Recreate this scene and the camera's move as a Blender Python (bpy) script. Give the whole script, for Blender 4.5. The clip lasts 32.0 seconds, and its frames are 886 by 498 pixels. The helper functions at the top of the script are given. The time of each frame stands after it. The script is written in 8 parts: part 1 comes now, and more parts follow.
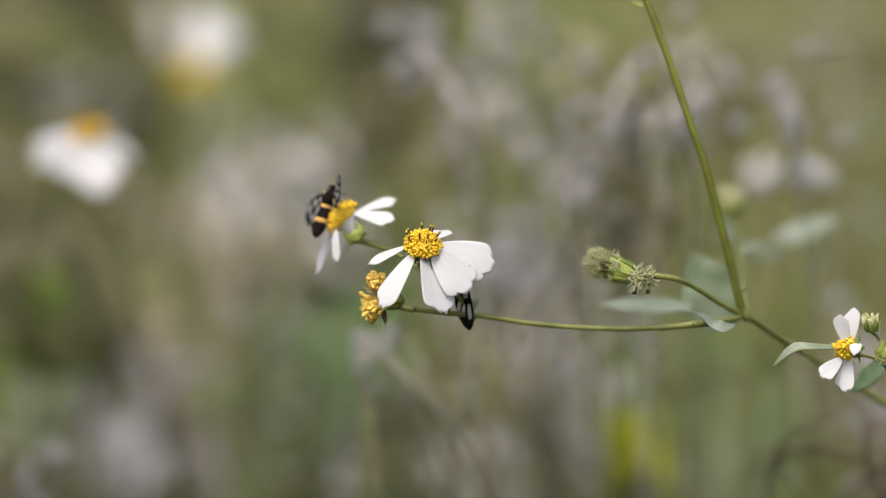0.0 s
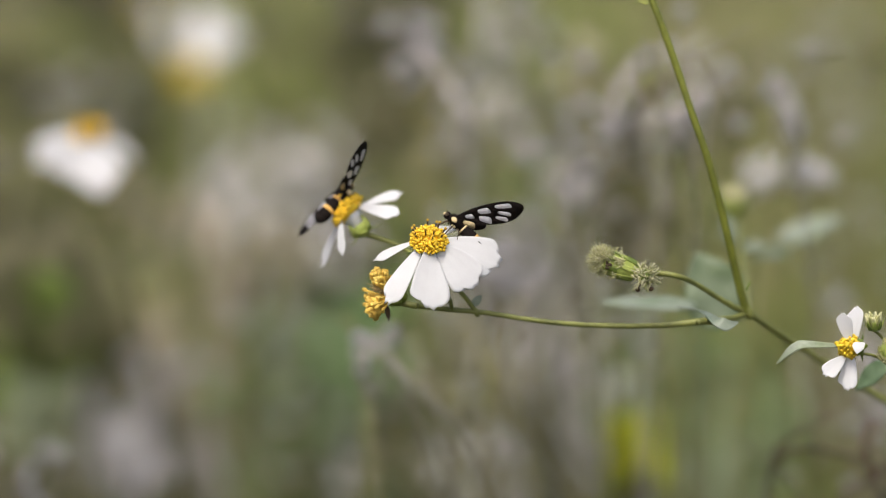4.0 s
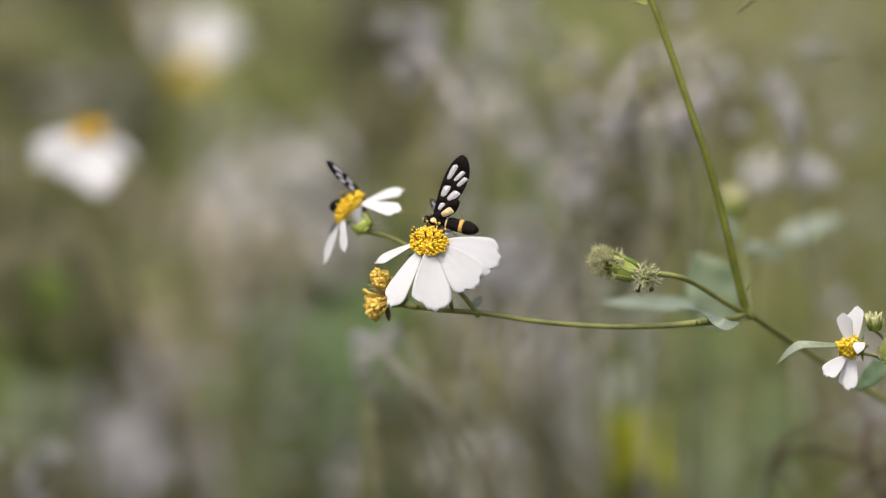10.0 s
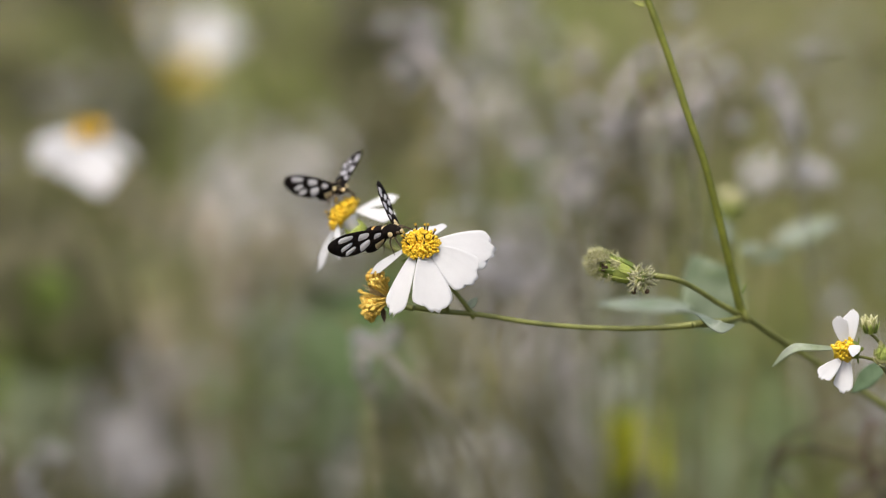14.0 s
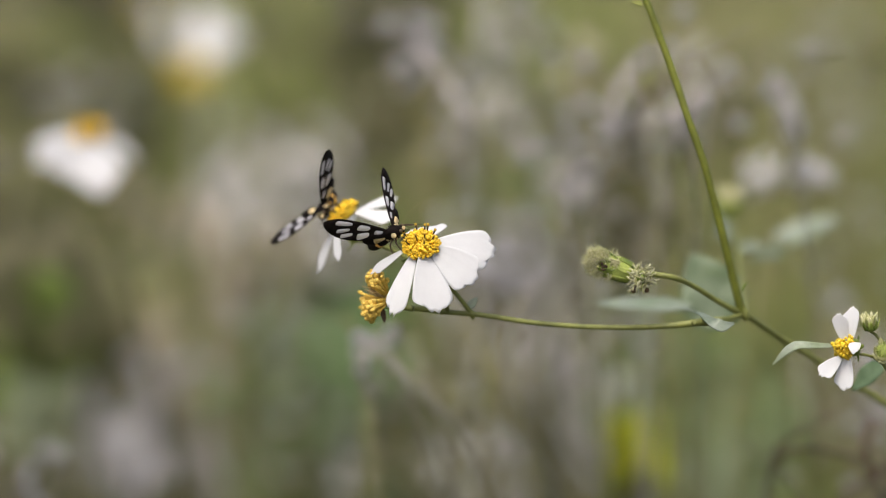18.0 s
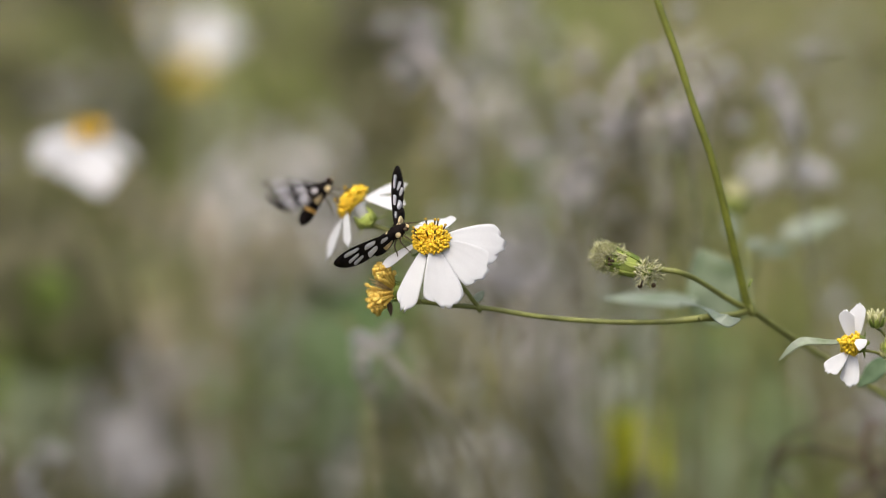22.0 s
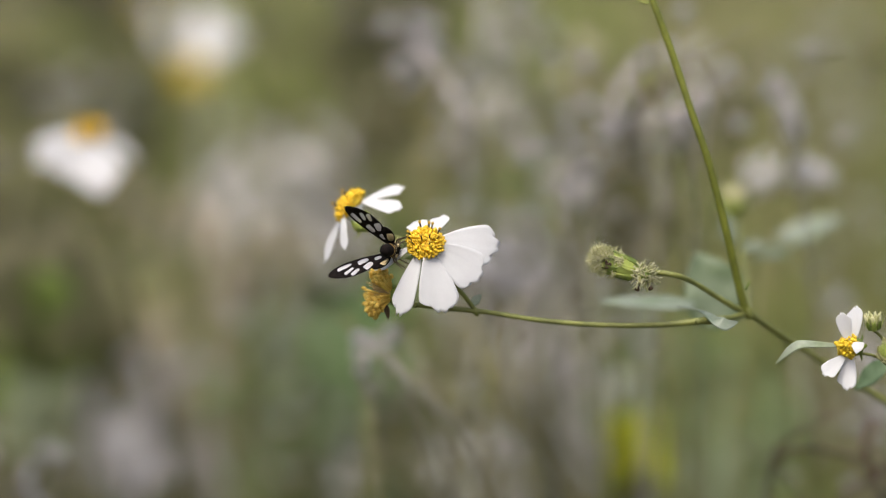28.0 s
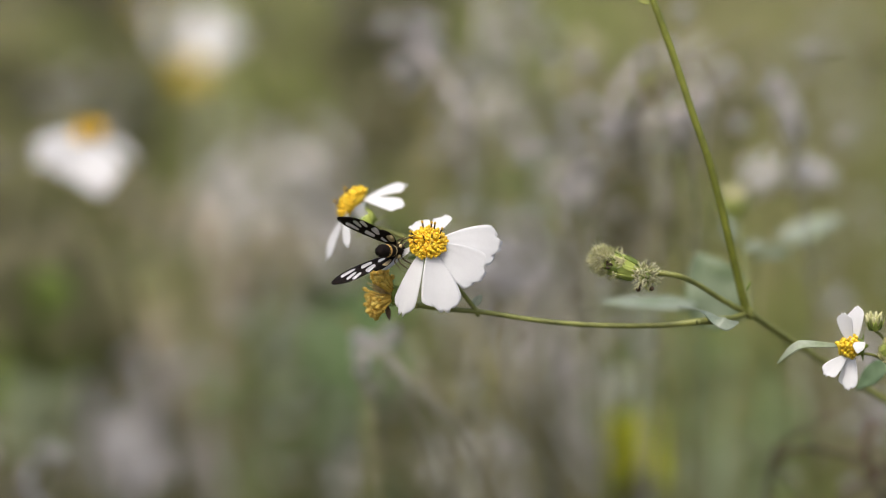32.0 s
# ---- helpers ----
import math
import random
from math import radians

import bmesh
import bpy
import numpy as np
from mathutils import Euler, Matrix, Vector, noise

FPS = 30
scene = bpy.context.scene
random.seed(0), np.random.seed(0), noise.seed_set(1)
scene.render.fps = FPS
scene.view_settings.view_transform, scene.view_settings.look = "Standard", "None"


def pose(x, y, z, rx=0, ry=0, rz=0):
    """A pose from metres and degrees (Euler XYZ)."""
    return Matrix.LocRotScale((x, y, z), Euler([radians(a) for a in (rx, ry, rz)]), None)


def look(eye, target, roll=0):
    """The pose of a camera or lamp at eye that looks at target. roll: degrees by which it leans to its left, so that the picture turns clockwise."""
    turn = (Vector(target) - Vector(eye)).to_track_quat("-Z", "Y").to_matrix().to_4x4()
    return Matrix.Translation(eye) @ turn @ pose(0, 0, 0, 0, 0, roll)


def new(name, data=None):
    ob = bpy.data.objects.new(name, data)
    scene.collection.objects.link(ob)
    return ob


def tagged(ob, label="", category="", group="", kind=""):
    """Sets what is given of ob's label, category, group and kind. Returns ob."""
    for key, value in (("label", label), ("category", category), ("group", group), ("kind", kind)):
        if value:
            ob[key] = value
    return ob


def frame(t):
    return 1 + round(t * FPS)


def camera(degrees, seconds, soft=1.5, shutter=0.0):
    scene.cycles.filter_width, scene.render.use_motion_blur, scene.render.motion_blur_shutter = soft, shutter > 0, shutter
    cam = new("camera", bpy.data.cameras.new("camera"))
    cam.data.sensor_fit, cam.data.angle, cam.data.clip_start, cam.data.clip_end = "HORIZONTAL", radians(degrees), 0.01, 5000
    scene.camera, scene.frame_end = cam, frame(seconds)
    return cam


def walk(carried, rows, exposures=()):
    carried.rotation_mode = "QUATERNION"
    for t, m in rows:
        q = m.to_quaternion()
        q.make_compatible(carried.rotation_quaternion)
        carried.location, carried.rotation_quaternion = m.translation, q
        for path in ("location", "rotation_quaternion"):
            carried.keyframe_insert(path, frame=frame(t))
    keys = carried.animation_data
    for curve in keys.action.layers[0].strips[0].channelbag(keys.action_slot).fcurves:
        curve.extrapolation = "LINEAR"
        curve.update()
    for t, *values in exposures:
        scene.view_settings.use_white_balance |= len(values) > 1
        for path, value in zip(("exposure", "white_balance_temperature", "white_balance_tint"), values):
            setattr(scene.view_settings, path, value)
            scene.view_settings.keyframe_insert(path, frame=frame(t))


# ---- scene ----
# One still camera looks a little down over a weedy meadow at a flowering stem.
cam = camera(12.0, 32.0, soft=1.15, shutter=0.5)
EYE = Vector((0.0, -1.0975, 0.8333))
AIM = Vector((0.0, 0.0, 0.62))
cam.data.dof.use_dof = True
cam.data.dof.focus_distance = 1.115
cam.data.dof.aperture_fstop = 4.4
walk(cam, [(0.0, look(EYE, AIM)), (32.0, look(EYE, AIM))])

# ---- light: a bright overcast sky ----
world = bpy.data.worlds.new("overcast_sky")
scene.world = world
world.use_nodes = True
sky = world.node_tree.nodes.new("ShaderNodeTexSky")
sky.sky_type = "NISHITA"
sky.sun_disc = False
sky.sun_elevation = radians(58)
sky.sun_rotation = radians(200)
sky.air_density = 0.6
sky.dust_density = 5.0
sky.ozone_density = 0.6
wbg = world.node_tree.nodes["Background"]
wbg.inputs["Strength"].default_value = 0.13
world.node_tree.links.new(sky.outputs[0], wbg.inputs["Color"])
sun_data = bpy.data.lights.new("sun", "SUN")
sun_data.energy = 1.5
sun_data.angle = radians(25)
sun_data.color = (1.0, 0.97, 0.88)
sun = new("sun", sun_data)
sun.matrix_world = look((-0.5, -1.0, 3.0), (0, 0, 0))
scene.view_settings.exposure = 0.57


# ---- materials ----
def mat(name, color, rough=0.6, vary=0.25, scale=300.0, second=None, bump=0.3, translucent=0.0, fine=6.0, sheen=0.0,
        spec=0.4, bscale=0.0):
    """A mottled surface: two sizes of variation in tone, fine relief, and light passing through thin tissue."""
    m = bpy.data.materials.new(name)
    m.use_nodes = True
    nt = m.node_tree
    n, l = nt.nodes, nt.links
    b = n["Principled BSDF"]
    b.inputs["Roughness"].default_value = rough
    b.inputs["Specular IOR Level"].default_value = spec
    b.inputs["Sheen Weight"].default_value = sheen
    tc = n.new("ShaderNodeTexCoord")
    n1 = n.new("ShaderNodeTexNoise")
    n1.inputs["Scale"].default_value = scale
    n1.inputs["Detail"].default_value = 4
    n2 = n.new("ShaderNodeTexNoise")
    n2.inputs["Scale"].default_value = scale * fine
    n2.inputs["Detail"].default_value = 2
    l.new(tc.outputs["Object"], n1.inputs["Vector"])
    l.new(tc.outputs["Object"], n2.inputs["Vector"])
    mix = n.new("ShaderNodeMix")
    mix.data_type = "RGBA"
    second = second or tuple(c * (1 - vary) for c in color)
    mix.inputs[6].default_value = (*color, 1)
    mix.inputs[7].default_value = (*second, 1)
    ramp = n.new("ShaderNodeValToRGB")
    ramp.color_ramp.elements[0].position, ramp.color_ramp.elements[1].position = 0.35, 0.68
    l.new(n1.outputs["Fac"], ramp.inputs["Fac"])
    l.new(ramp.outputs["Color"], mix.inputs[0])
    geo = n.new("ShaderNodeNewGeometry")
    hsv = n.new("ShaderNodeHueSaturation")
    mr = n.new("ShaderNodeMapRange")
    mr.inputs[3].default_value, mr.inputs[4].default_value = 1 - vary * 0.7, 1 + vary * 0.7
    l.new(geo.outputs["Random Per Island"], mr.inputs[0])
    l.new(mr.outputs[0], hsv.inputs["Value"])
    l.new(mix.outputs[2], hsv.inputs["Color"])
    m2 = n.new("ShaderNodeMix")
    m2.data_type, m2.blend_type = "RGBA", "MULTIPLY"
    r2 = n.new("ShaderNodeMapRange")
    r2.inputs[3].default_value, r2.inputs[4].default_value = 1 - vary * 0.8, 1 + vary * 0.5
    l.new(n2.outputs["Fac"], r2.inputs[0])
    m2.inputs[0].default_value = 1.0
    l.new(hsv.outputs["Color"], m2.inputs[6])
    l.new(r2.outputs[0], m2.inputs[7])
    l.new(m2.outputs[2], b.inputs["Base Color"])
    if bump:
        bn = n.new("ShaderNodeBump")
        bn.inputs["Strength"].default_value = bump
        bn.inputs["Distance"].default_value = 0.0002
        l.new(n2.outputs["Fac"], bn.inputs["Height"])
        l.new(bn.outputs["Normal"], b.inputs["Normal"])
    if translucent:
        tr = n.new("ShaderNodeBsdfTranslucent")
        ms = n.new("ShaderNodeMixShader")
        ms.inputs[0].default_value = translucent
        l.new(m2.outputs[2], tr.inputs["Color"])
        l.new(b.outputs[0], ms.inputs[1])
        l.new(tr.outputs[0], ms.inputs[2])
        l.new(ms.outputs[0], n["Material Output"].inputs["Surface"])
    return m


PETAL = mat("white_petal", (0.76, 0.762, 0.765), 0.55, 0.03, 260, bump=0.1, translucent=0.28, spec=0.25)
DISC = mat("golden_floret", (0.86, 0.60, 0.035), 0.55, 0.3, 500, second=(0.78, 0.48, 0.02), bump=0.4)
PALEDISC = mat("dull_yellow_floret", (0.70, 0.55, 0.03), 0.5, 0.35, 600, second=(0.56, 0.42, 0.02), bump=0.4)
YOUNGDISC = mat("greenish_floret", (0.82, 0.60, 0.03), 0.5, 0.4, 600, second=(0.66, 0.42, 0.02), bump=0.4)
ANTHER = mat("dark_anther", (0.06, 0.035, 0.015), 0.6, 0.3, 900)
POLLEN = mat("pollen_tip", (0.78, 0.50, 0.06), 0.8, 0.3, 900)
WILT = mat("withered_floret", (0.93, 0.70, 0.16), 0.7, 0.45, 420, second=(0.82, 0.53, 0.09), translucent=0.25)
STRAW = mat("straw_bristle", (0.72, 0.56, 0.27), 0.7, 0.35, 420, second=(0.50, 0.34, 0.14), translucent=0.2)
AMBER = mat("amber_band_scales", (0.70, 0.43, 0.13), 0.8, 0.2, 1200, bump=0.4, spec=0.1)
CALYX = mat("green_calyx", (0.17, 0.22, 0.035), 0.55, 0.35, 420, second=(0.11, 0.16, 0.03), translucent=0.1)
BUDGREEN = mat("pale_bud", (0.55, 0.54, 0.26), 0.7, 0.35, 500, second=(0.30, 0.32, 0.10))
PALECALYX = mat("yellow_green_calyx", (0.40, 0.46, 0.11), 0.55, 0.3, 420, second=(0.26, 0.33, 0.07), translucent=0.15)
STEM = mat("olive_stem", (0.215, 0.23, 0.058), 0.5, 0.4, 160, second=(0.125, 0.135, 0.034), bump=0.25)
GREENSTEM = mat("deep_green_stem", (0.165, 0.185, 0.022), 0.5, 0.3, 160, second=(0.105, 0.12, 0.015), bump=0.25)
LEAF = mat("grey_green_leaf", (0.235, 0.27, 0.213), 0.38, 0.3, 120, second=(0.175, 0.22, 0.145), translucent=0.2)
PALEUNDER = mat("pale_green_leaf", (0.37, 0.41, 0.32), 0.4, 0.3, 160, second=(0.25, 0.31, 0.18), translucent=0.3)
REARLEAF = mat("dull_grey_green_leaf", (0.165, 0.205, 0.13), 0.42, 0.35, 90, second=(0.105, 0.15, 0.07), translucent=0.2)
DARKLEAF = mat("shaded_green_leaf", (0.115, 0.17, 0.09), 0.45, 0.3, 120, second=(0.08, 0.13, 0.06), translucent=0.2)
BROWN = mat("dry_brown", (0.115, 0.075, 0.05), 0.8, 0.4, 300)
BLACK = mat("moth_black_scales", (0.0075, 0.0062, 0.006), 0.8, 0.5, 1200, second=(0.014, 0.010, 0.008), bump=0.5, spec=0.06)
ORANGE = mat("orange_band_scales", (0.82, 0.47, 0.13), 0.8, 0.25, 1200, bump=0.4, spec=0.15)
CREAM = mat("cream_scales", (0.75, 0.60, 0.33), 0.8, 0.25, 1500, bump=0.4, spec=0.15)
ANTENNA = mat("straw_antenna", (0.42, 0.38, 0.16), 0.6, 0.3, 900)
HORN = mat("horn_brown", (0.09, 0.06, 0.03), 0.5, 0.3, 900)
WHITEWING = mat("white_wing_scales", (0.80, 0.80, 0.81), 0.75, 0.06, 180, bump=0.25, translucent=0.25, spec=0.15)
GREYWING = mat("charcoal_wing_scales", (0.13, 0.125, 0.13), 0.8, 0.35, 600, bump=0.3, spec=0.15)

# membrane of the moths' wing windows: thin, milky, half see-through
PANE = bpy.data.materials.new("milky_membrane")
PANE.use_nodes = True
_n, _l = PANE.node_tree.nodes, PANE.node_tree.links
_tp = _n.new("ShaderNodeBsdfTransparent")
_ms = _n.new("ShaderNodeMixShader")
_nz = _n.new("ShaderNodeTexNoise")
_nz.inputs["Scale"].default_value = 500
_cr = _n.new("ShaderNodeMapRange")
_cr.inputs[3].default_value, _cr.inputs[4].default_value = 0.55, 0.8
_l.new(_nz.outputs["Fac"], _cr.inputs[0])
_l.new(_cr.outputs[0], _ms.inputs[0])
_pb = _n["Principled BSDF"]
_pb.inputs["Base Color"].default_value = (0.70, 0.68, 0.71, 1)
_pb.inputs["Roughness"].default_value = 0.3
_l.new(_tp.outputs[0], _ms.inputs[1])
_l.new(_pb.outputs[0], _ms.inputs[2])
_l.new(_ms.outputs[0], _n["Material Output"].inputs["Surface"])

GROUND = mat("litter_soil", (0.12, 0.11, 0.055), 0.9, 0.4, 4, second=(0.075, 0.095, 0.03), bump=0.6, fine=14)
WHITETUFT = mat("white_tuft", (0.74, 0.735, 0.75), 0.85, 0.12, 60, second=(0.62, 0.61, 0.62), bump=0, translucent=0.25)
DRYGRASS = mat("straw_grass", (0.405, 0.385, 0.19), 0.7, 0.35, 3, second=(0.28, 0.265, 0.12), bump=0, translucent=0.3)
GREYGRASS = mat("dry_stalk", (0.42, 0.375, 0.22), 0.75, 0.35, 3, second=(0.27, 0.24, 0.12), bump=0, translucent=0.15)
GREENGRASS = mat("meadow_green", (0.25, 0.285, 0.072), 0.55, 0.35, 3, second=(0.165, 0.205, 0.055), bump=0, translucent=0.35)
FLUFF = mat("seed_fluff", (0.64, 0.63, 0.64), 0.9, 0.1, 60, second=(0.53, 0.515, 0.51), bump=0, translucent=0.45)
PALEGRASS = mat("bleached_grass", (0.63, 0.62, 0.595), 0.8, 0.3, 3, second=(0.50, 0.475, 0.445), bump=0, translucent=0.3)
OLIVESTALK = mat("olive_dry_stalk", (0.25, 0.235, 0.09), 0.7, 0.3, 30, second=(0.16, 0.15, 0.05), bump=0.1)
SEEDFUZZ = mat("seed_fuzz", (0.66, 0.64, 0.42), 0.8, 0.3, 400, second=(0.50, 0.50, 0.27), translucent=0.3)
PALEBUD = mat("cream_bud", (0.64, 0.62, 0.37), 0.7, 0.25, 300, second=(0.46, 0.46, 0.21))
LILACSTALK = mat("lilac_grey_stalk", (0.40, 0.38, 0.33), 0.75, 0.3, 30, second=(0.28, 0.25, 0.21), bump=0.1)
LILACPALE = mat("pale_lilac_stalk", (0.64, 0.59, 0.58), 0.75, 0.3, 30, second=(0.50, 0.45, 0.43), bump=0.1)
DULLLEAF = mat("dull_olive_leaf", (0.125, 0.118, 0.055), 0.6, 0.3, 40, second=(0.09, 0.085, 0.04), bump=0.1, translucent=0.2)
LILACLEAF = mat("lilac_brown_leaf", (0.37, 0.325, 0.25), 0.75, 0.3, 40, second=(0.28, 0.235, 0.17), bump=0.1, translucent=0.2)
DEEPLEAF = mat("deep_green_leaf", (0.11, 0.165, 0.012), 0.5, 0.3, 40, second=(0.075, 0.115, 0.01), bump=0.1, translucent=0.25)
TEALLEAF = mat("soft_green_leaf", (0.20, 0.275, 0.125), 0.55, 0.3, 40, second=(0.15, 0.21, 0.09), bump=0.1, translucent=0.25)
WEEDLEAF = mat("weed_leaf", (0.15, 0.235, 0.075), 0.5, 0.3, 40, second=(0.10, 0.175, 0.05), bump=0.1, translucent=0.3)
WEEDGREY = mat("grey_weed_leaf", (0.28, 0.325, 0.20), 0.55, 0.3, 40, second=(0.21, 0.25, 0.145), bump=0.1, translucent=0.25)
YELLOWLEAF = mat("yellow_green_leaf", (0.62, 0.64, 0.02), 0.55, 0.25, 60, second=(0.44, 0.50, 0.015), bump=0.1, translucent=0.3)


# ---- mesh helpers ----
def link(name, bm, material, parent=None, label=""):
    me = bpy.data.meshes.new(name)
    bm.to_mesh(me)
    bm.free()
    for p in me.polygons:
        p.use_smooth = True
    for m in material if isinstance(material, (list, tuple)) else (material,):
        me.materials.append(m)
    ob = new(name, me)
    ob.parent = parent
    if label:
        tagged(ob, label)
    return ob


def part(name, bm, material, parent, label=""):
    """One mesh object under a thing or under a part."""
    return link(name, bm, material, parent, label)


def reuse(name, ob, m, parent):
    """Another piece on the same mesh."""
    o = new(name, ob.data)
    o.parent = parent
    o.matrix_basis = m
    return o


def smooth_line(pts, per=6):
    """A curve through the points."""
    p = [Vector(q) for q in pts]
    p = [p[0] * 2 - p[1]] + p + [p[-1] * 2 - p[-2]]
    out = []
    for i in range(1, len(p) - 2):
        a, b, c, d = p[i - 1:i + 3]
        for k in range(per):
            t = k / per
            out.append(0.5 * ((2 * b) + (c - a) * t + (2 * a - 5 * b + 4 * c - d) * t * t + (3 * b - a - 3 * c + d) * t ** 3))
    out.append(p[-2])
    return out


def tube(bm, pts, radii, sides=8, per=6, wobble=0.0, rng=None):
    """A round tapering rod along a curve, closed at both ends."""
    line = smooth_line(pts, per) if per > 1 else [Vector(q) for q in pts]
    n = len(line)
    rings = []
    ref = Vector((0.31, 0.17, 0.93))
    for i, q in enumerate(line):
        d = (line[min(i + 1, n - 1)] - line[max(i - 1, 0)]).normalized()
        if abs(d.dot(ref)) > 0.95:
            ref = Vector((0.9, 0.3, 0.1))
        u = d.cross(ref).normalized()
        v = d.cross(u)
        t = i / (n - 1) * (len(radii) - 1)
        k = min(int(t), len(radii) - 2)
        r = radii[k] + (radii[k + 1] - radii[k]) * (t - k)
        ring = []
        for s in range(sides):
            a = 2 * math.pi * s / sides
            rr = r * (1 + (wobble * (rng.random() - 0.5) if rng else 0))
            ring.append(bm.verts.new(q + (u * math.cos(a) + v * math.sin(a)) * rr))
        rings.append(ring)
    for a, b in zip(rings, rings[1:]):
        for s in range(sides):
            bm.faces.new((a[s], a[(s + 1) % sides], b[(s + 1) % sides], b[s]))
    bm.faces.new(rings[0][::-1])
    bm.faces.new(rings[-1])
    return bm


def lathe(bm, profile, m=Matrix(), sides=12):
    """A body of revolution about z: profile of (z, radius)."""
    rings = []
    for z, r in profile:
        rings.append([bm.verts.new(m @ Vector((r * math.cos(2 * math.pi * s / sides), r * math.sin(2 * math.pi * s / sides), z)))
                      for s in range(sides)])
    for a, b in zip(rings, rings[1:]):
        for s in range(sides):
            bm.faces.new((a[s], a[(s + 1) % sides], b[(s + 1) % sides], b[s]))
    bm.faces.new(rings[0][::-1])
    bm.faces.new(rings[-1])
    return bm


def slab(bm, f, nu, nv, thick):
    """A curved sheet with thickness: f(u, v) with u and v from 0 to 1."""
    g = [[Vector(f(i / nu, j / nv)) for j in range(nv + 1)] for i in range(nu + 1)]
    top, low = [], []
    for i in range(nu + 1):
        tr, lr = [], []
        for j in range(nv + 1):
            du = g[min(i + 1, nu)][j] - g[max(i - 1, 0)][j]
            dv = g[i][min(j + 1, nv)] - g[i][max(j - 1, 0)]
            nn = du.cross(dv)
            nn = nn.normalized() if nn.length > 1e-12 else Vector((0, 0, 1))
            tr.append(bm.verts.new(g[i][j] + nn * thick / 2))
            lr.append(bm.verts.new(g[i][j] - nn * thick / 2))
        top.append(tr), low.append(lr)
    for i in range(nu):
        for j in range(nv):
            bm.faces.new((top[i][j], top[i + 1][j], top[i + 1][j + 1], top[i][j + 1]))
            bm.faces.new((low[i][j], low[i][j + 1], low[i + 1][j + 1], low[i + 1][j]))
    for i in range(nu):
        bm.faces.new((top[i][0], low[i][0], low[i + 1][0], top[i + 1][0]))
        bm.faces.new((top[i][nv], top[i + 1][nv], low[i + 1][nv], low[i][nv]))
    for j in range(nv):
        bm.faces.new((top[0][j], top[0][j + 1], low[0][j + 1], low[0][j]))
        bm.faces.new((top[nu][j], low[nu][j], low[nu][j + 1], top[nu][j + 1]))
    return bm


MM = 0.001


def axis_frame(origin, axis, up=(0, 0, 1), spin=0.0):
    """A pose with z along axis, and y as near to up as can be."""
    z = Vector(axis).normalized()
    y = Vector(up)
    y = (y - z * y.dot(z)).normalized()
    x = y.cross(z)
    m = Matrix((x, y, z)).transposed().to_4x4()
    return Matrix.Translation(origin) @ m @ Matrix.Rotation(radians(spin), 4, "Z")


# ---- ground ----
def ground():
    bm = bmesh.new()
    xs = [-400, -40, -8] + [-4 + 0.25 * i for i in range(33)] + [8, 40, 400]
    ys = [-400, -40, -6] + [-2 + 0.25 * i for i in range(41)] + [14, 40, 400]
    g = [[bm.verts.new((x, y, 0.02 * noise.noise(Vector((x * 1.7, y * 1.7, 0))) if abs(x) < 5 and -3 < y < 9 else 0.0))
          for y in ys] for x in xs]
    for i in range(len(xs) - 1):
        for j in range(len(ys) - 1):
            bm.faces.new((g[i][j], g[i + 1][j], g[i + 1][j + 1], g[i][j + 1]))
    return tagged(link("ground", bm, GROUND), "brown meadow soil with leaf litter", "ground", kind="structure")


ground()


# ---- flower parts ----
def petal_mesh(length, width, lobes=3, cup=0.15, droop=0.25, seed=0):
    """A ray petal along +x from the origin, mm in, notched at its tip."""
    r = random.Random(seed)
    ph = r.random() * 6
    deep = [r.uniform(.35, 1.5) for _ in range(lobes + 1)]
    slant = r.uniform(-.05, .05)

    def f(u, v):
        s = 2 * v - 1
        w = width * 0.5 * (0.26 + 0.74 * math.sin(min(u * 1.22, 1.0) * math.pi / 2) ** 0.9)
        if u > 0.8:
            w *= 1 - 0.42 * ((u - 0.8) / 0.2) ** 2
        tip = 1 - 0.12 * s * s - ((0.062 if lobes > 2 else 0.05) * deep[int((s + 1) * .5 * lobes + .5) % (lobes + 1)] * (0.5 + 0.5 * math.cos(s * math.pi * lobes + math.pi * (lobes % 2 == 0))) * (abs(s) < 0.95)) + slant * s
        x = length * (u * (tip if u > 0.6 else 1) if u > 0.6 else u)
        if u > 0.6:
            x = length * (0.6 + (u - 0.6) * (1 - (1 - tip) / 0.4))
        z = -droop * length * u * u + cup * width * s * s * (0.3 + u) * 0.4
        z += 0.003 * width * math.cos(s * 11 + ph) + 0.03 * width * math.sin(u * 5 + ph) * s
        return Vector((x, w * s, z)) * MM
    return slab(bmesh.new(), f, 14, 12, 0.16 * MM)


